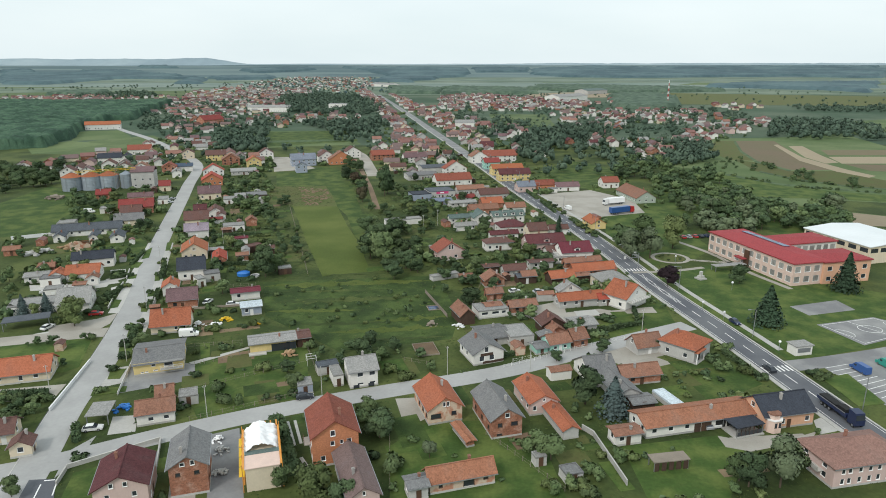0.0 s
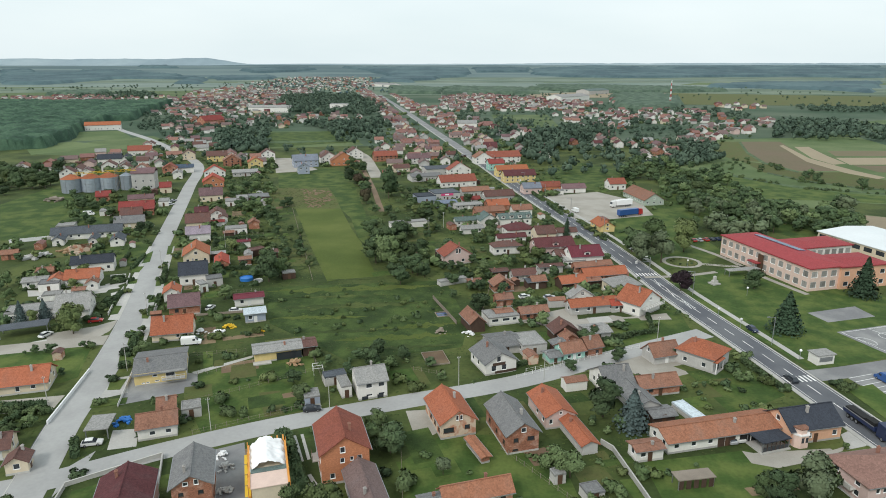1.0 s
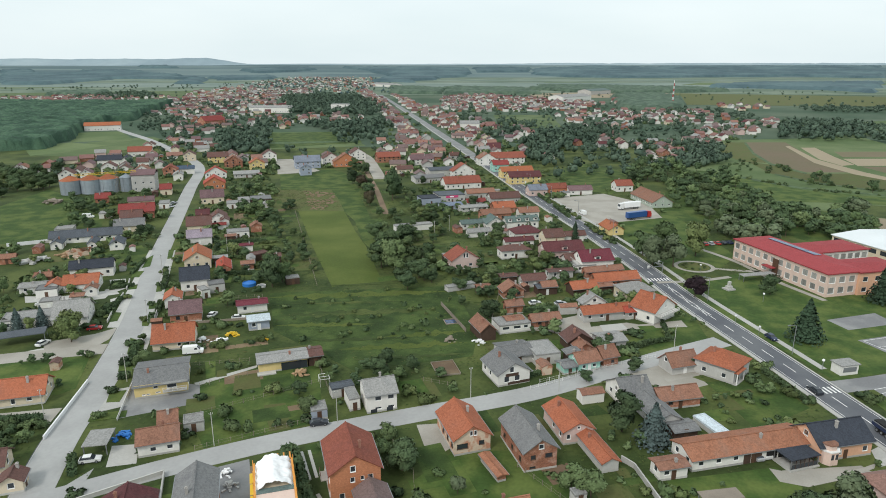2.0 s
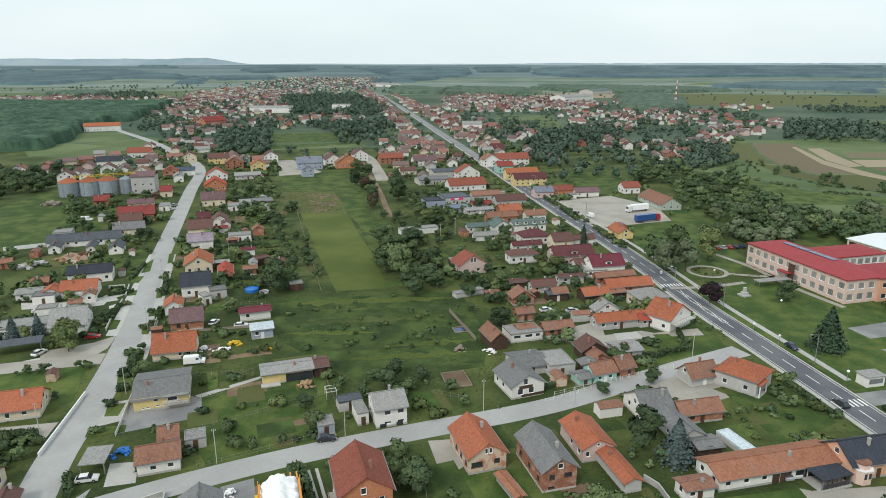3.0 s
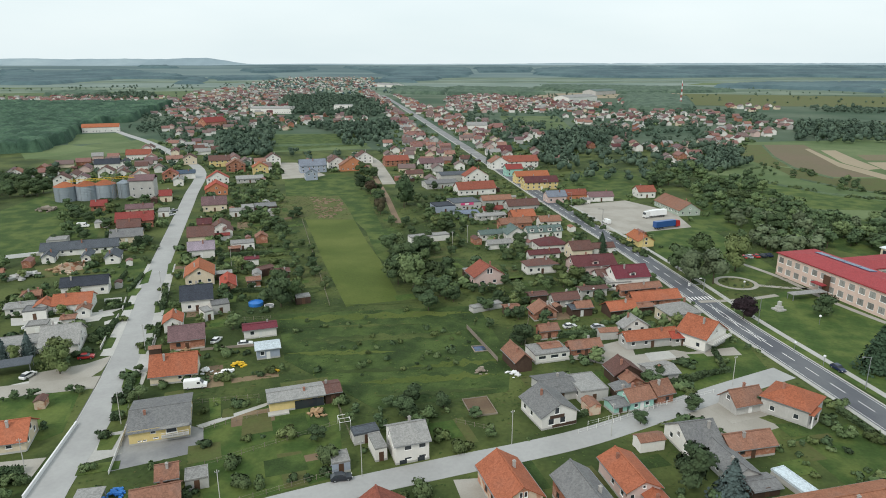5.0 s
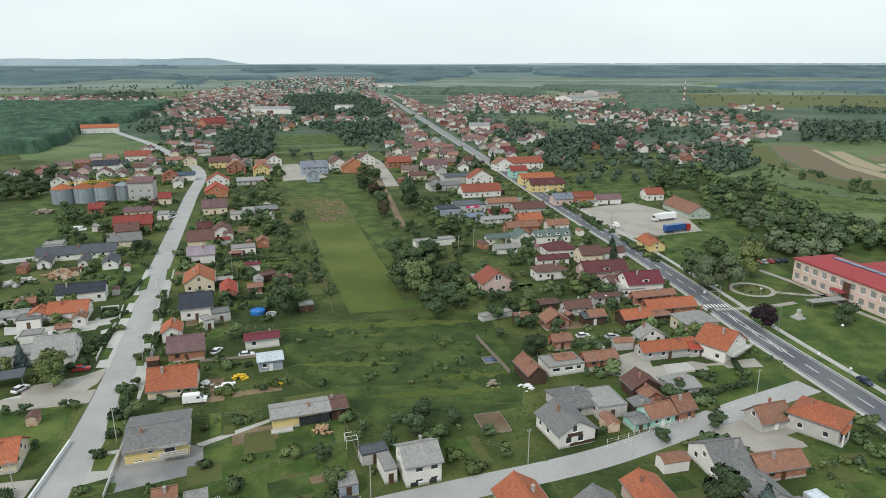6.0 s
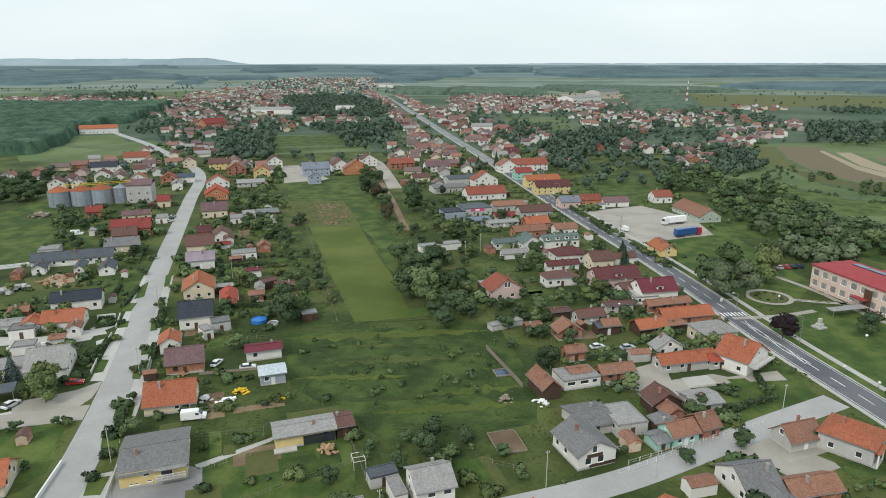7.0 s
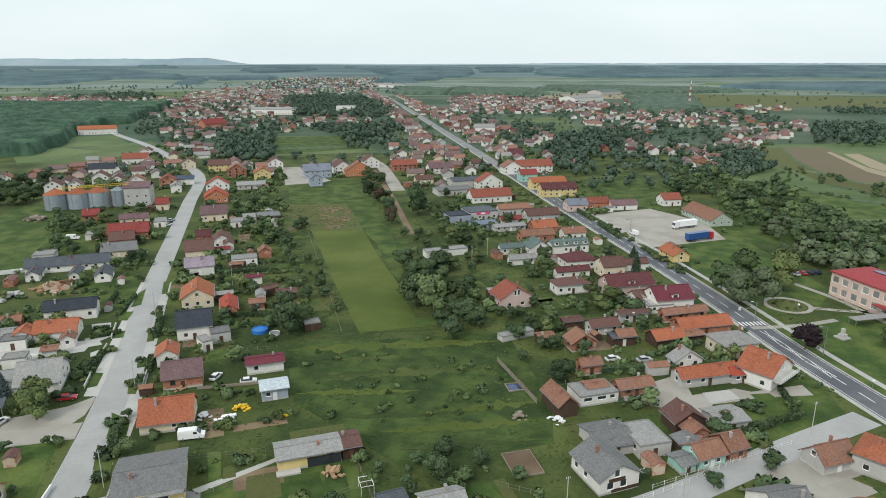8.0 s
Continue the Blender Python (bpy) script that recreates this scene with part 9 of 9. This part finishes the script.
part("sign", mesh("sign", *boxes((-a * 0.5, -b - 0.12, 3.0, a * 0.45, -b + 0.02, 4.3)), "sign_pink"), shop, None, "pink shop sign band")
part("sign_panel", mesh("sign_panel", *boxes((-a * 0.2, -b - 0.17, 3.3, a * 0.1, -b - 0.1, 4.0)), "tarp_white"), shop)
bay_panels(shop, -1, [-a * 0.7, -a * 0.2, a * 0.3, a * 0.75], 2.2, 2.6, "glass")
a, b, e = size_of(long_yellow)
bay_panels(long_yellow, -1, [a * 0.05, a * 0.3, a * 0.55, a * 0.8], 1.7, 2.2, "glass")
part("porch", mesh("porch", *boxes((-a, -b - 1.2, 0.0, -a * 0.3, -b + 0.5, 0.35)), "concrete"), long_yellow)
a, b, e = size_of(brick_house)
part("balcony", mesh("balcony", *boxes((-1.5, b - 0.5, 2.7, 1.5, b + 0.9, 2.9)), "concrete"), brick_house)
rail(brick_house, -1.5, b + 0.85, 1.5, b + 0.85, 2.9, 1.0, "frame_brown")
a, b, e = size_of(corner_house)
part("terrace", mesh("terrace", *boxes((-a - 1.6, -b + 1, 2.7, -a + 0.5, b - 1, 2.9)), "concrete"), corner_house)
rail(corner_house, -a - 1.55, -b + 1, -a - 1.55, b - 1, 2.9)

# ---- fences, walls and hedges ----
def fence(p, q, label="thin garden fence with pale posts", step=2.4, h=1.2, material="timber_grey", solid=False):
    c, a, l = at(p, q)
    base = tagged(new("fence"), label, "fence", "garden fences")
    base.matrix_basis = pose(p[0], p[1], 0, 0, 0, a)
    n = max(1, round(l / step))
    post = mesh("post", *boxes((-0.045, -0.045, -0.1, 0.045, 0.045, h)), material)
    for i in range(n + 1):
        part("post", post, base, pose(i * l / n, 0, 0))
    if solid:
        part("panel", mesh("panel", *boxes((0.06, -0.04, 0.05, l - 0.06, 0.04, h - 0.1)), material), base)
    else:
        for z in (0.35, h - 0.2):
            part("rail", mesh("rail", *boxes((0, -0.012, z, l, 0.012, z + 0.024)), material), base)


def low_wall(p, q, h=0.9, t=0.22, material="concrete", label="low pale concrete garden wall"):
    c, a, l = at(p, q)
    ob = new("garden_wall", mesh("garden_wall", *boxes((0, -t / 2, -0.2, l, t / 2, h), (0, -t / 2 - 0.04, h, l, t / 2 + 0.04, h + 0.07)), material))
    ob.matrix_basis = pose(p[0], p[1], 0, 0, 0, a)
    return tagged(ob, label, "wall", kind="structure")


def hedge(p, q, w=1.0, h=1.3, material="leaf_dark", seed=1):
    """A clipped hedge of many small leaf clumps."""
    c, a, l = at(p, q)
    rng = np.random.RandomState(int(abs(p[0]) * 13 + abs(p[1]) * 7) % 9999)
    n = int(min(900, 70 * l))
    pts = rng.uniform([0, -w / 2, 0.0], [l, w / 2, h], (n, 3))
    face = rng.randint(0, 3, n)
    pts[:, 2] = np.where(face == 0, h + rng.uniform(-0.15, 0.12, n), pts[:, 2])
    pts[:, 1] = np.where(face == 1, -w / 2, np.where(face == 2, w / 2, pts[:, 1]))
    u = rng.normal(size=(n, 3)) * 0.2
    t = rng.normal(size=(n, 3)) * 0.2
    q4 = np.stack([pts + u, pts + t, pts - u, pts - t], 1).reshape(-1, 3)
    v, f = box(0.1, -w / 2 + 0.15, -0.1, l - 0.1, w / 2 - 0.15, h - 0.15)
    k = len(q4)
    me = mesh("hedge", q4.tolist() + v, [(4 * i, 4 * i + 1, 4 * i + 2, 4 * i + 3) for i in range(n)] + [tuple(i + k for i in qq) for qq in f], material)
    ob = new("hedge", me)
    ob.matrix_basis = pose(p[0], p[1], 0, 0, 0, a)
    return tagged(ob, "dense dark green garden hedge", "hedge", "garden hedges")


for p, q in (((21.1, 161.7), (41.9, 170.9)), ((41.9, 170.9), (55.1, 176.3))):
    fence(p, q, "white-posted fence along the street", 3.0, 1.1, "frame_white")
low_wall((-72.1, 108.7), (-72.9, 113.8))
low_wall((-73.1, 114.2), (-58.4, 124.2))
low_wall((-58.4, 124.2), (-53.0, 106.9))
low_wall((21.7, 167.2), (11.1, 162.4))
low_wall((34.5, 125.3), (37.0, 107.9), 1.2)
low_wall((32.6, 128.0), (34.5, 125.3), 1.2)
low_wall((-193.3, 289.8), (-173.1, 299.8), 1.5, 0.3, "tarp_white", "long white rendered boundary wall")
low_wall((-186.0, 294.7), (-146.3, 304.9), 1.0, 0.3, "concrete")
fence((-77.0, 144.2), (-81.6, 163.0), "white wall-like fence beside the drive", 2.0, 1.0, "frame_white", True)
low_wall((-89.1, 136.5), (-91.1, 150.1), 0.9, 0.25, "tarp_white", "white rendered garden wall beside the street")
low_wall((-91.1, 150.1), (-93.0, 162.7), 0.9, 0.25, "tarp_white", "white rendered garden wall beside the street")
hedge((-34.6, 130.4), (-27.2, 111.6), 2.2, 2.2)
fence((18.3, 158.3), (27.0, 162.6), "low street fence with white posts", 2.2, 1.1, "frame_white")
fence((27.0, 162.6), (43.4, 171.6), "low street fence with white posts", 2.2, 1.1, "frame_white")
arc_pts = [Vector((-131.9 + 6.5 * math.cos(radians(q)), 217.4 + 3.6 * math.sin(radians(q)))) for q in range(40, 181, 14)]
v, f = ribbon(arc_pts, -0.2, 0.2, -0.1, 0.7)
tagged(new("garden_wall", mesh("garden_wall", v, f, "frame_white")), "low curved white garden wall on the lawn", "wall")
fence((-59.1, 146.9), (-34.3, 162.6))
fence((-55.3, 132.3), (-31.6, 144.4))
fence((-63.9, 160.1), (-47.6, 170.0))
fence((-30.8, 155.9), (-35.7, 169.9))
fence((-3.6, 217.1), (3.8, 194.1), "weathered board fence beside the barn", 2.0, 1.4, "timber_grey", True)
fence((-81.7, 359.1), (-48.3, 236.6))
fence((-8.3, 162.9), (-0.2, 159.5))
fence((16.8, 228.0), (12.4, 204.0))
fence((-9.8, 128.4), (-8.2, 106.5))
fence((11.3, 125.9), (24.8, 106.3))
fence((-14.1, 134.4), (-9.8, 128.4))
fence((-79.0, 201.7), (-64.4, 204.6), "long pale board fence across the garden", 2.0, 0.9, "timber_grey", True)
fence((-70.8, 171.7), (-55.5, 174.6))
fence((-77.9, 223.0), (-65.1, 225.5))
fence((-92.7, 274.7), (-78.1, 280.7))
fence((-106.2, 301.3), (-83.8, 304.8))
hedge((43.0, 177.1), (56.9, 185.5), 1.2, 1.4)
hedge((55.7, 227.7), (44.7, 224.0))
hedge((60.5, 371.7), (63.7, 343.5), 1.4, 1.6)
hedge((55.5, 405.4), (59.3, 378.9), 1.4, 1.6)
hedge((39.5, 179.3), (64.2, 187.8), 0.9, 1.2)
hedge((64.9, 200.7), (62.7, 188.5), 0.9, 1.2)
hedge((22.4, 210.2), (43.6, 211.6), 1.6, 1.8)
hedge((47.3, 211.6), (56.9, 214.9), 1.2, 1.4)
hedge((-86.3, 250.5), (-71.0, 250.4), 1.0, 1.3)
hedge((-103.9, 294.1), (-82.0, 297.5), 1.4, 1.5)
hedge((-104.7, 143.0), (-93.9, 144.3), 2.5, 1.4)
hedge((-79.6, 130.0), (-76.0, 123.3), 1.2, 1.2)
hedge((-67.1, 131.6), (-58.9, 134.0), 0.8, 1.0)
hedge((-35.7, 131.4), (-29.4, 112.4), 2.6, 2.2)
hedge((-90.1, 183.6), (-88.2, 177.0), 1.6, 1.4)
hedge((-83.7, 165.3), (-86.5, 165.3), 1.8, 1.4)
hedge((-93.7, 201.8), (-95.6, 207.9), 1.4, 1.3)
hedge((-97.6, 219.5), (-95.2, 211.0), 1.2, 1.3)
hedge((-107.9, 250.7), (-102.3, 232.9), 1.2, 1.5)
low_wall((-91.8, 198.4), (-95.9, 212.7), 0.9)
low_wall((-107.3, 202.5), (-109.6, 210.5), 0.8)
low_wall((-111.5, 217.2), (-114.1, 228.2), 0.8)
low_wall((-115.2, 233.0), (-118.8, 243.7), 0.8)
hedge((-128.6, 258.3), (-131.7, 272.1), 0.9, 1.1)
hedge((-123.7, 239.4), (-119.2, 240.6), 1.0, 1.0)
hedge((-110.9, 209.6), (-112.5, 223.3), 1.0, 1.2)
hedge((-121.3, 233.0), (-114.2, 237.1), 1.0, 1.1)
hedge((-124.1, 269.1), (-121.4, 250.8), 1.0, 1.1)
hedge((80.3, 167.2), (83.0, 151.2), 0.9, 1.2)
hedge((22.0, 166.3), (13.3, 162.8), 0.8, 1.1)
# small beds and worn patches in the back gardens: one mesh a surface
bed_rng = random.Random(21)
OPEN_GRASS = [[(-126.1, 498.7), (-75.7, 506.8), (-34.1, 315.3), (-21.5, 235.4), (6.2, 236.6), (10.7, 195.1), (8.0, 169.6), (-25.9, 162.6), (-59.5, 195.6), (-68.4, 235.8), (-46.2, 242.5), (-73.2, 315.6)], [(-201.6, 294.8), (-297.8, 445.6), (-259.3, 445.3), (-185.4, 370.4), (-157.1, 305.0)]]
for material, label in (("soil", "dug brown garden beds"), ("grass_dry", "dry yellowish garden grass"), ("grass_lawn", "small bright lawns behind houses"), ("grass_meadow", "dark rank garden grass")):
    pc = []
    z = 0.012 + 0.003 * len(material)
    for i in range(60 if material == "soil" else 130):
        x, y = bed_rng.uniform(-140, 75), bed_rng.uniform(105, 430)
        if not free(x, y, 2.5) or any(inside(g_, x, y) for g_ in OPEN_GRASS):
            continue
        z += 0.0002
        L, W = bed_rng.uniform(3, 13), bed_rng.uniform(2, 7)
        m = pose(x, y, 0, 0, 0, 18 - 8 * min(1, max(0, (x + 13) / 80)) + bed_rng.choice((0, 90)))
        pc.append(([tuple((m @ Vector(q))) for q in ((-L / 2, -W / 2, z), (L / 2, -W / 2, z), (L / 2 + bed_rng.uniform(-0.6, 0.6), W / 2, z), (-L / 2, W / 2 + bed_rng.uniform(-0.6, 0.6), z))], [(0, 1, 2, 3)]))
    tagged(new("garden_beds", mesh("garden_beds", *joined(pc), material)), label, "garden beds", kind="stuff")


# ---- rank growth along the plot boundaries, and tufts in the grass ----
row_rng = random.Random(77)


def plot_rows(line, y0, y1, side, turn, reach, step, kinds):
    """Shrubs along the boundaries of the long plots behind a street."""
    y = y0
    while y < y1:
        p, d = along(line, y)
        a = radians(turn)
        u = Vector((math.cos(a), math.sin(a))) * side
        s = 9.0
        while s < reach:
            q = p + u * s + Vector((row_rng.uniform(-0.8, 0.8), row_rng.uniform(-0.8, 0.8)))
            if row_rng.random() < 0.62 and free(q.x, q.y, 1.0) and not any(inside(g_, q.x, q.y) for g_ in OPEN_GRASS):
                tree(q.x, q.y, row_rng.uniform(1.2, 3.2), row_rng.choice(kinds), row_rng.uniform(0.8, 1.3))
            s += row_rng.uniform(1.6, 3.4)
        y += step * row_rng.uniform(0.8, 1.2)


plot_rows(left_line, 130, 520, 1, 16, 52, 15, ("bush", "bush", "leafy"))
plot_rows(left_line, 130, 430, -1, 16, 45, 16, ("bush", "bush", "dark"))
plot_rows(main_line, 185, 560, -1, 10, 62, 15, ("bush", "bush", "leafy", "dark"))
plot_rows(main_line, 390, 560, 1, 10, 40, 18, ("bush", "leafy"))
plot_rows(main_line, 100, 178, -1, 12, 60, 14, ("bush", "bush", "leafy"))


# growth and small outbuildings round the houses
clutter_rng = random.Random(303)
SHED_MESH = {}
sheds = 0
for x, y, r, turn in list(SITES):
    if y > 1150:
        continue
    for k in range(clutter_rng.randint(1, 3) if y < 195 else clutter_rng.randint(4, 8) if y < 700 else clutter_rng.randint(2, 4)):
        a, d = clutter_rng.uniform(0, 6.28), r + clutter_rng.uniform(1.0, 11.0)
        qx, qy = x + d * math.cos(a), y + d * math.sin(a)
        if any(inside(g_, qx, qy) for g_ in OPEN_GRASS) or any(inside(g_, qx, qy) for g_ in PAVED):
            continue
        if sheds < 110 and clutter_rng.random() < 0.13 and 150 < y < 620 and free(qx, qy, 2.6):
            L, W, h = clutter_rng.choice(((4.5, 3.2, 2.3), (6.0, 3.6, 2.5), (3.4, 2.6, 2.1)))
            wall = clutter_rng.choice(("wood", "greyw", "brick", "white", "brickcream"))
            roof = clutter_rng.choice(("rust", "lgrey", "brown", "dullred", "grey"))
            if (L, wall) not in SHED_MESH:
                v, f = box(-L / 2 + 0.2, -W / 2 + 0.2, -0.2, L / 2 - 0.2, W / 2 - 0.2, h)
                v += [(sx * (L / 2 - 0.2), 0, h + W * 0.2) for sx in (-1, 1)]
                SHED_MESH[(L, wall)] = mesh("shed", v, f + [(4, 6, 8), (7, 5, 9)], "wall_" + wall)
            if (L, roof, 1) not in SHED_MESH:
                SHED_MESH[(L, roof, 1)] = mesh("roof", *roof_shape("gable", L, W, h, W * 0.22, 0.12), "roof_" + roof)
            ob = new("shed", SHED_MESH[(L, wall)])
            ob.matrix_basis = pose(qx, qy, 0, 0, 0, turn + clutter_rng.choice((0, 90)) + clutter_rng.uniform(-4, 4))
            part("roof", SHED_MESH[(L, roof, 1)], ob)
            tagged(ob, f"small {WALL_WORD[wall]} garden shed with {ROOF_WORD[roof]} roof", "shed", "garden sheds")
            TAKEN.append((qx, qy, 2.6))
            sheds += 1
            continue
        hgt = clutter_rng.choice((1.0, 1.4, 1.9) if y < 195 else (1.4, 1.8, 2.4, 3.0, 3.8, 5.0, 6.0))
        if free(qx, qy, hgt * 0.25):
            kind = clutter_rng.choice(("clump", "clump", "leafy", "dark", "light") if y < 330 and hgt > 3.5 else ("clump",))
            tree(qx, qy, hgt, kind, clutter_rng.uniform(0.8, 1.25))


# ragged strips of lighter and darker grass across the meadow
def streak(p, q, width, seed, z):
    p, q = Vector(p), Vector(q)
    u = (q - p).normalized()
    n = Vector((-u.y, u.x))
    k = 40
    lo, hi = [], []
    for i in range(k + 1):
        c = p.lerp(q, i / k)
        taper = min(1, 4 * i / k, 4 * (k - i) / k)
        w0 = width * taper * (0.5 + 0.9 * noise.noise((i * 0.35, seed, 0)))
        w1 = width * taper * (0.5 + 0.9 * noise.noise((i * 0.35, seed, 9)))
        lo.append((*(c - n * w0), z))
        hi.append((*(c + n * w1), z))
    return lo + hi, [(i, i + 1, k + 2 + i, k + 1 + i) for i in range(k)]


for material, label, rows_ in (
        ("grass_mown", "paler yellow-green streaks in the meadow", (((-63.0, 224.7), (-0.2, 230.6), 4.5), ((-55.1, 199.5), (-24.1, 200.8), 2.2), ((-22.9, 190.6), (5.3, 195.2), 2.6), ((-32.9, 181.9), (4.3, 186.8), 3.0))),
        ("grass_wild", "darker rank streaks in the meadow", (((-55.3, 207.9), (-6.0, 213.0), 4.0), ((-43.5, 188.1), (-12.4, 190.6), 1.8), ((-60.5, 218.0), (-16.2, 220.7), 1.2), ((-45.2, 236.9), (-19.7, 239.5), 1.0), ((-27.8, 175.2), (3.3, 179.1), 2.2), ((-52.4, 170.0), (-36.4, 177.7), 1.6)))):
    pc = [streak(p, q, w, 3.3 * i, 0.05 + 0.004 * i + 0.03 * (material == "grass_wild")) for i, (p, q, w) in enumerate(rows_)]
    tagged(new("grass_streaks", mesh("grass_streaks", *joined(pc), material)), label, "grass", kind="stuff")
for p, hgt in (((-46.5, 218.5), 2.0), ((-40.1, 220.3), 2.2), ((-55.1, 214.5), 2.4), ((-33.8, 221.4), 1.8), ((-26.2, 195.4), 2.6), ((-30.8, 193.5), 1.8), ((-12.8, 197.2), 2.8), ((-8.9, 200.2), 4.0), ((-43.9, 188.5), 3.0), ((-32.6, 190.7), 3.2), ((-13.3, 211.9), 3.6), ((-16.0, 216.5), 3.0), ((-10.7, 214.2), 2.6), ((-25.5, 205.5), 2.4), ((-23.2, 206.5), 2.2), ((-29.5, 202.9), 2.0), ((-39.2, 203.0), 1.8), ((-22.5, 232.1), 2.4)):
    tree(*p, hgt * 0.75, "bush", 0.8)

clod_rng = random.Random(91)
clods = []
CLODS = [(-88.1, 417.8), (-69.0, 412.4), (-58.6, 366.0), (-75.2, 360.7)]
while len(clods) < 230:
    x, y = clod_rng.uniform(-120, -40), clod_rng.uniform(340, 470)
    if inside(CLODS, x, y) and noise.noise((x * 0.12, y * 0.1, 2)) > -0.1:
        k = clod_rng.uniform(0.25, 0.9)
        cv, cf = box(-k, -k * 0.5, 0, k, k * 0.5, k * 0.3)
        m = pose(x, y, 0.04, clod_rng.uniform(-8, 8), clod_rng.uniform(-8, 8), clod_rng.uniform(-30, 30))
        clods.append(([tuple(m @ Vector(q)) for q in cv], cf))
tagged(new("turf_clods", mesh("turf_clods", *joined(clods), "dirt_path")), "pale dry turf clods on a bare patch", "clods", kind="stuff")

tuft_rng = np.random.RandomState(8)
for material, count, label in (("grass_meadow", 42000, "dark tufts of rank grass and weeds"), ("grass_lawn", 36000, "green tufts of rank grass and weeds"), ("grass_dry", 12000, "dry yellow tufts of grass")):
    xs, ys = tuft_rng.uniform(-120, 130, count), 100 + 330 * tuft_rng.uniform(0, 1, count) ** 1.5
    keep = [i for i in range(count) if noise.noise((xs[i] * 0.06, ys[i] * 0.06, count * 0.001)) > tuft_rng.uniform(-0.45, 0.35)]
    lane = [(ax, ay, bx, by, w) for ax, ay, bx, by, w in LANES if ay < 450]
    pts = np.stack([xs[keep], ys[keep]], 1)
    ok = np.ones(len(pts), bool)
    for ax, ay, bx, by, w in lane:
        dx, dy = bx - ax, by - ay
        t = np.clip(((pts[:, 0] - ax) * dx + (pts[:, 1] - ay) * dy) / (dx * dx + dy * dy), 0, 1)
        ok &= (pts[:, 0] - ax - t * dx) ** 2 + (pts[:, 1] - ay - t * dy) ** 2 > (w + 1.2) ** 2
    for poly in PAVED + MOWN:
        ok &= np.array([not inside(poly, x, y) for x, y in pts])
    pts = pts[ok]
    n = len(pts)
    c = np.concatenate([pts, tuft_rng.uniform(0.05, 0.16, (n, 1))], 1)
    wide = np.clip(pts[:, 1:2] * 0.00115, 0.12, 0.4)
    u = tuft_rng.normal(size=(n, 3)) * np.array([1, 1, 0.1]) * wide
    t = tuft_rng.normal(size=(n, 3)) * np.array([1, 1, 0.1]) * wide
    q4 = np.stack([c + u, c + t, c - u, c - t], 1).reshape(-1, 3)
    me = mesh("grass_tufts", q4.tolist(), [(4 * i, 4 * i + 1, 4 * i + 2, 4 * i + 3) for i in range(n)], material)
    tagged(new("grass_tufts", me), label, "grass", kind="stuff")

settle("garden_trees", "garden trees and shrubs among the houses", "trees")
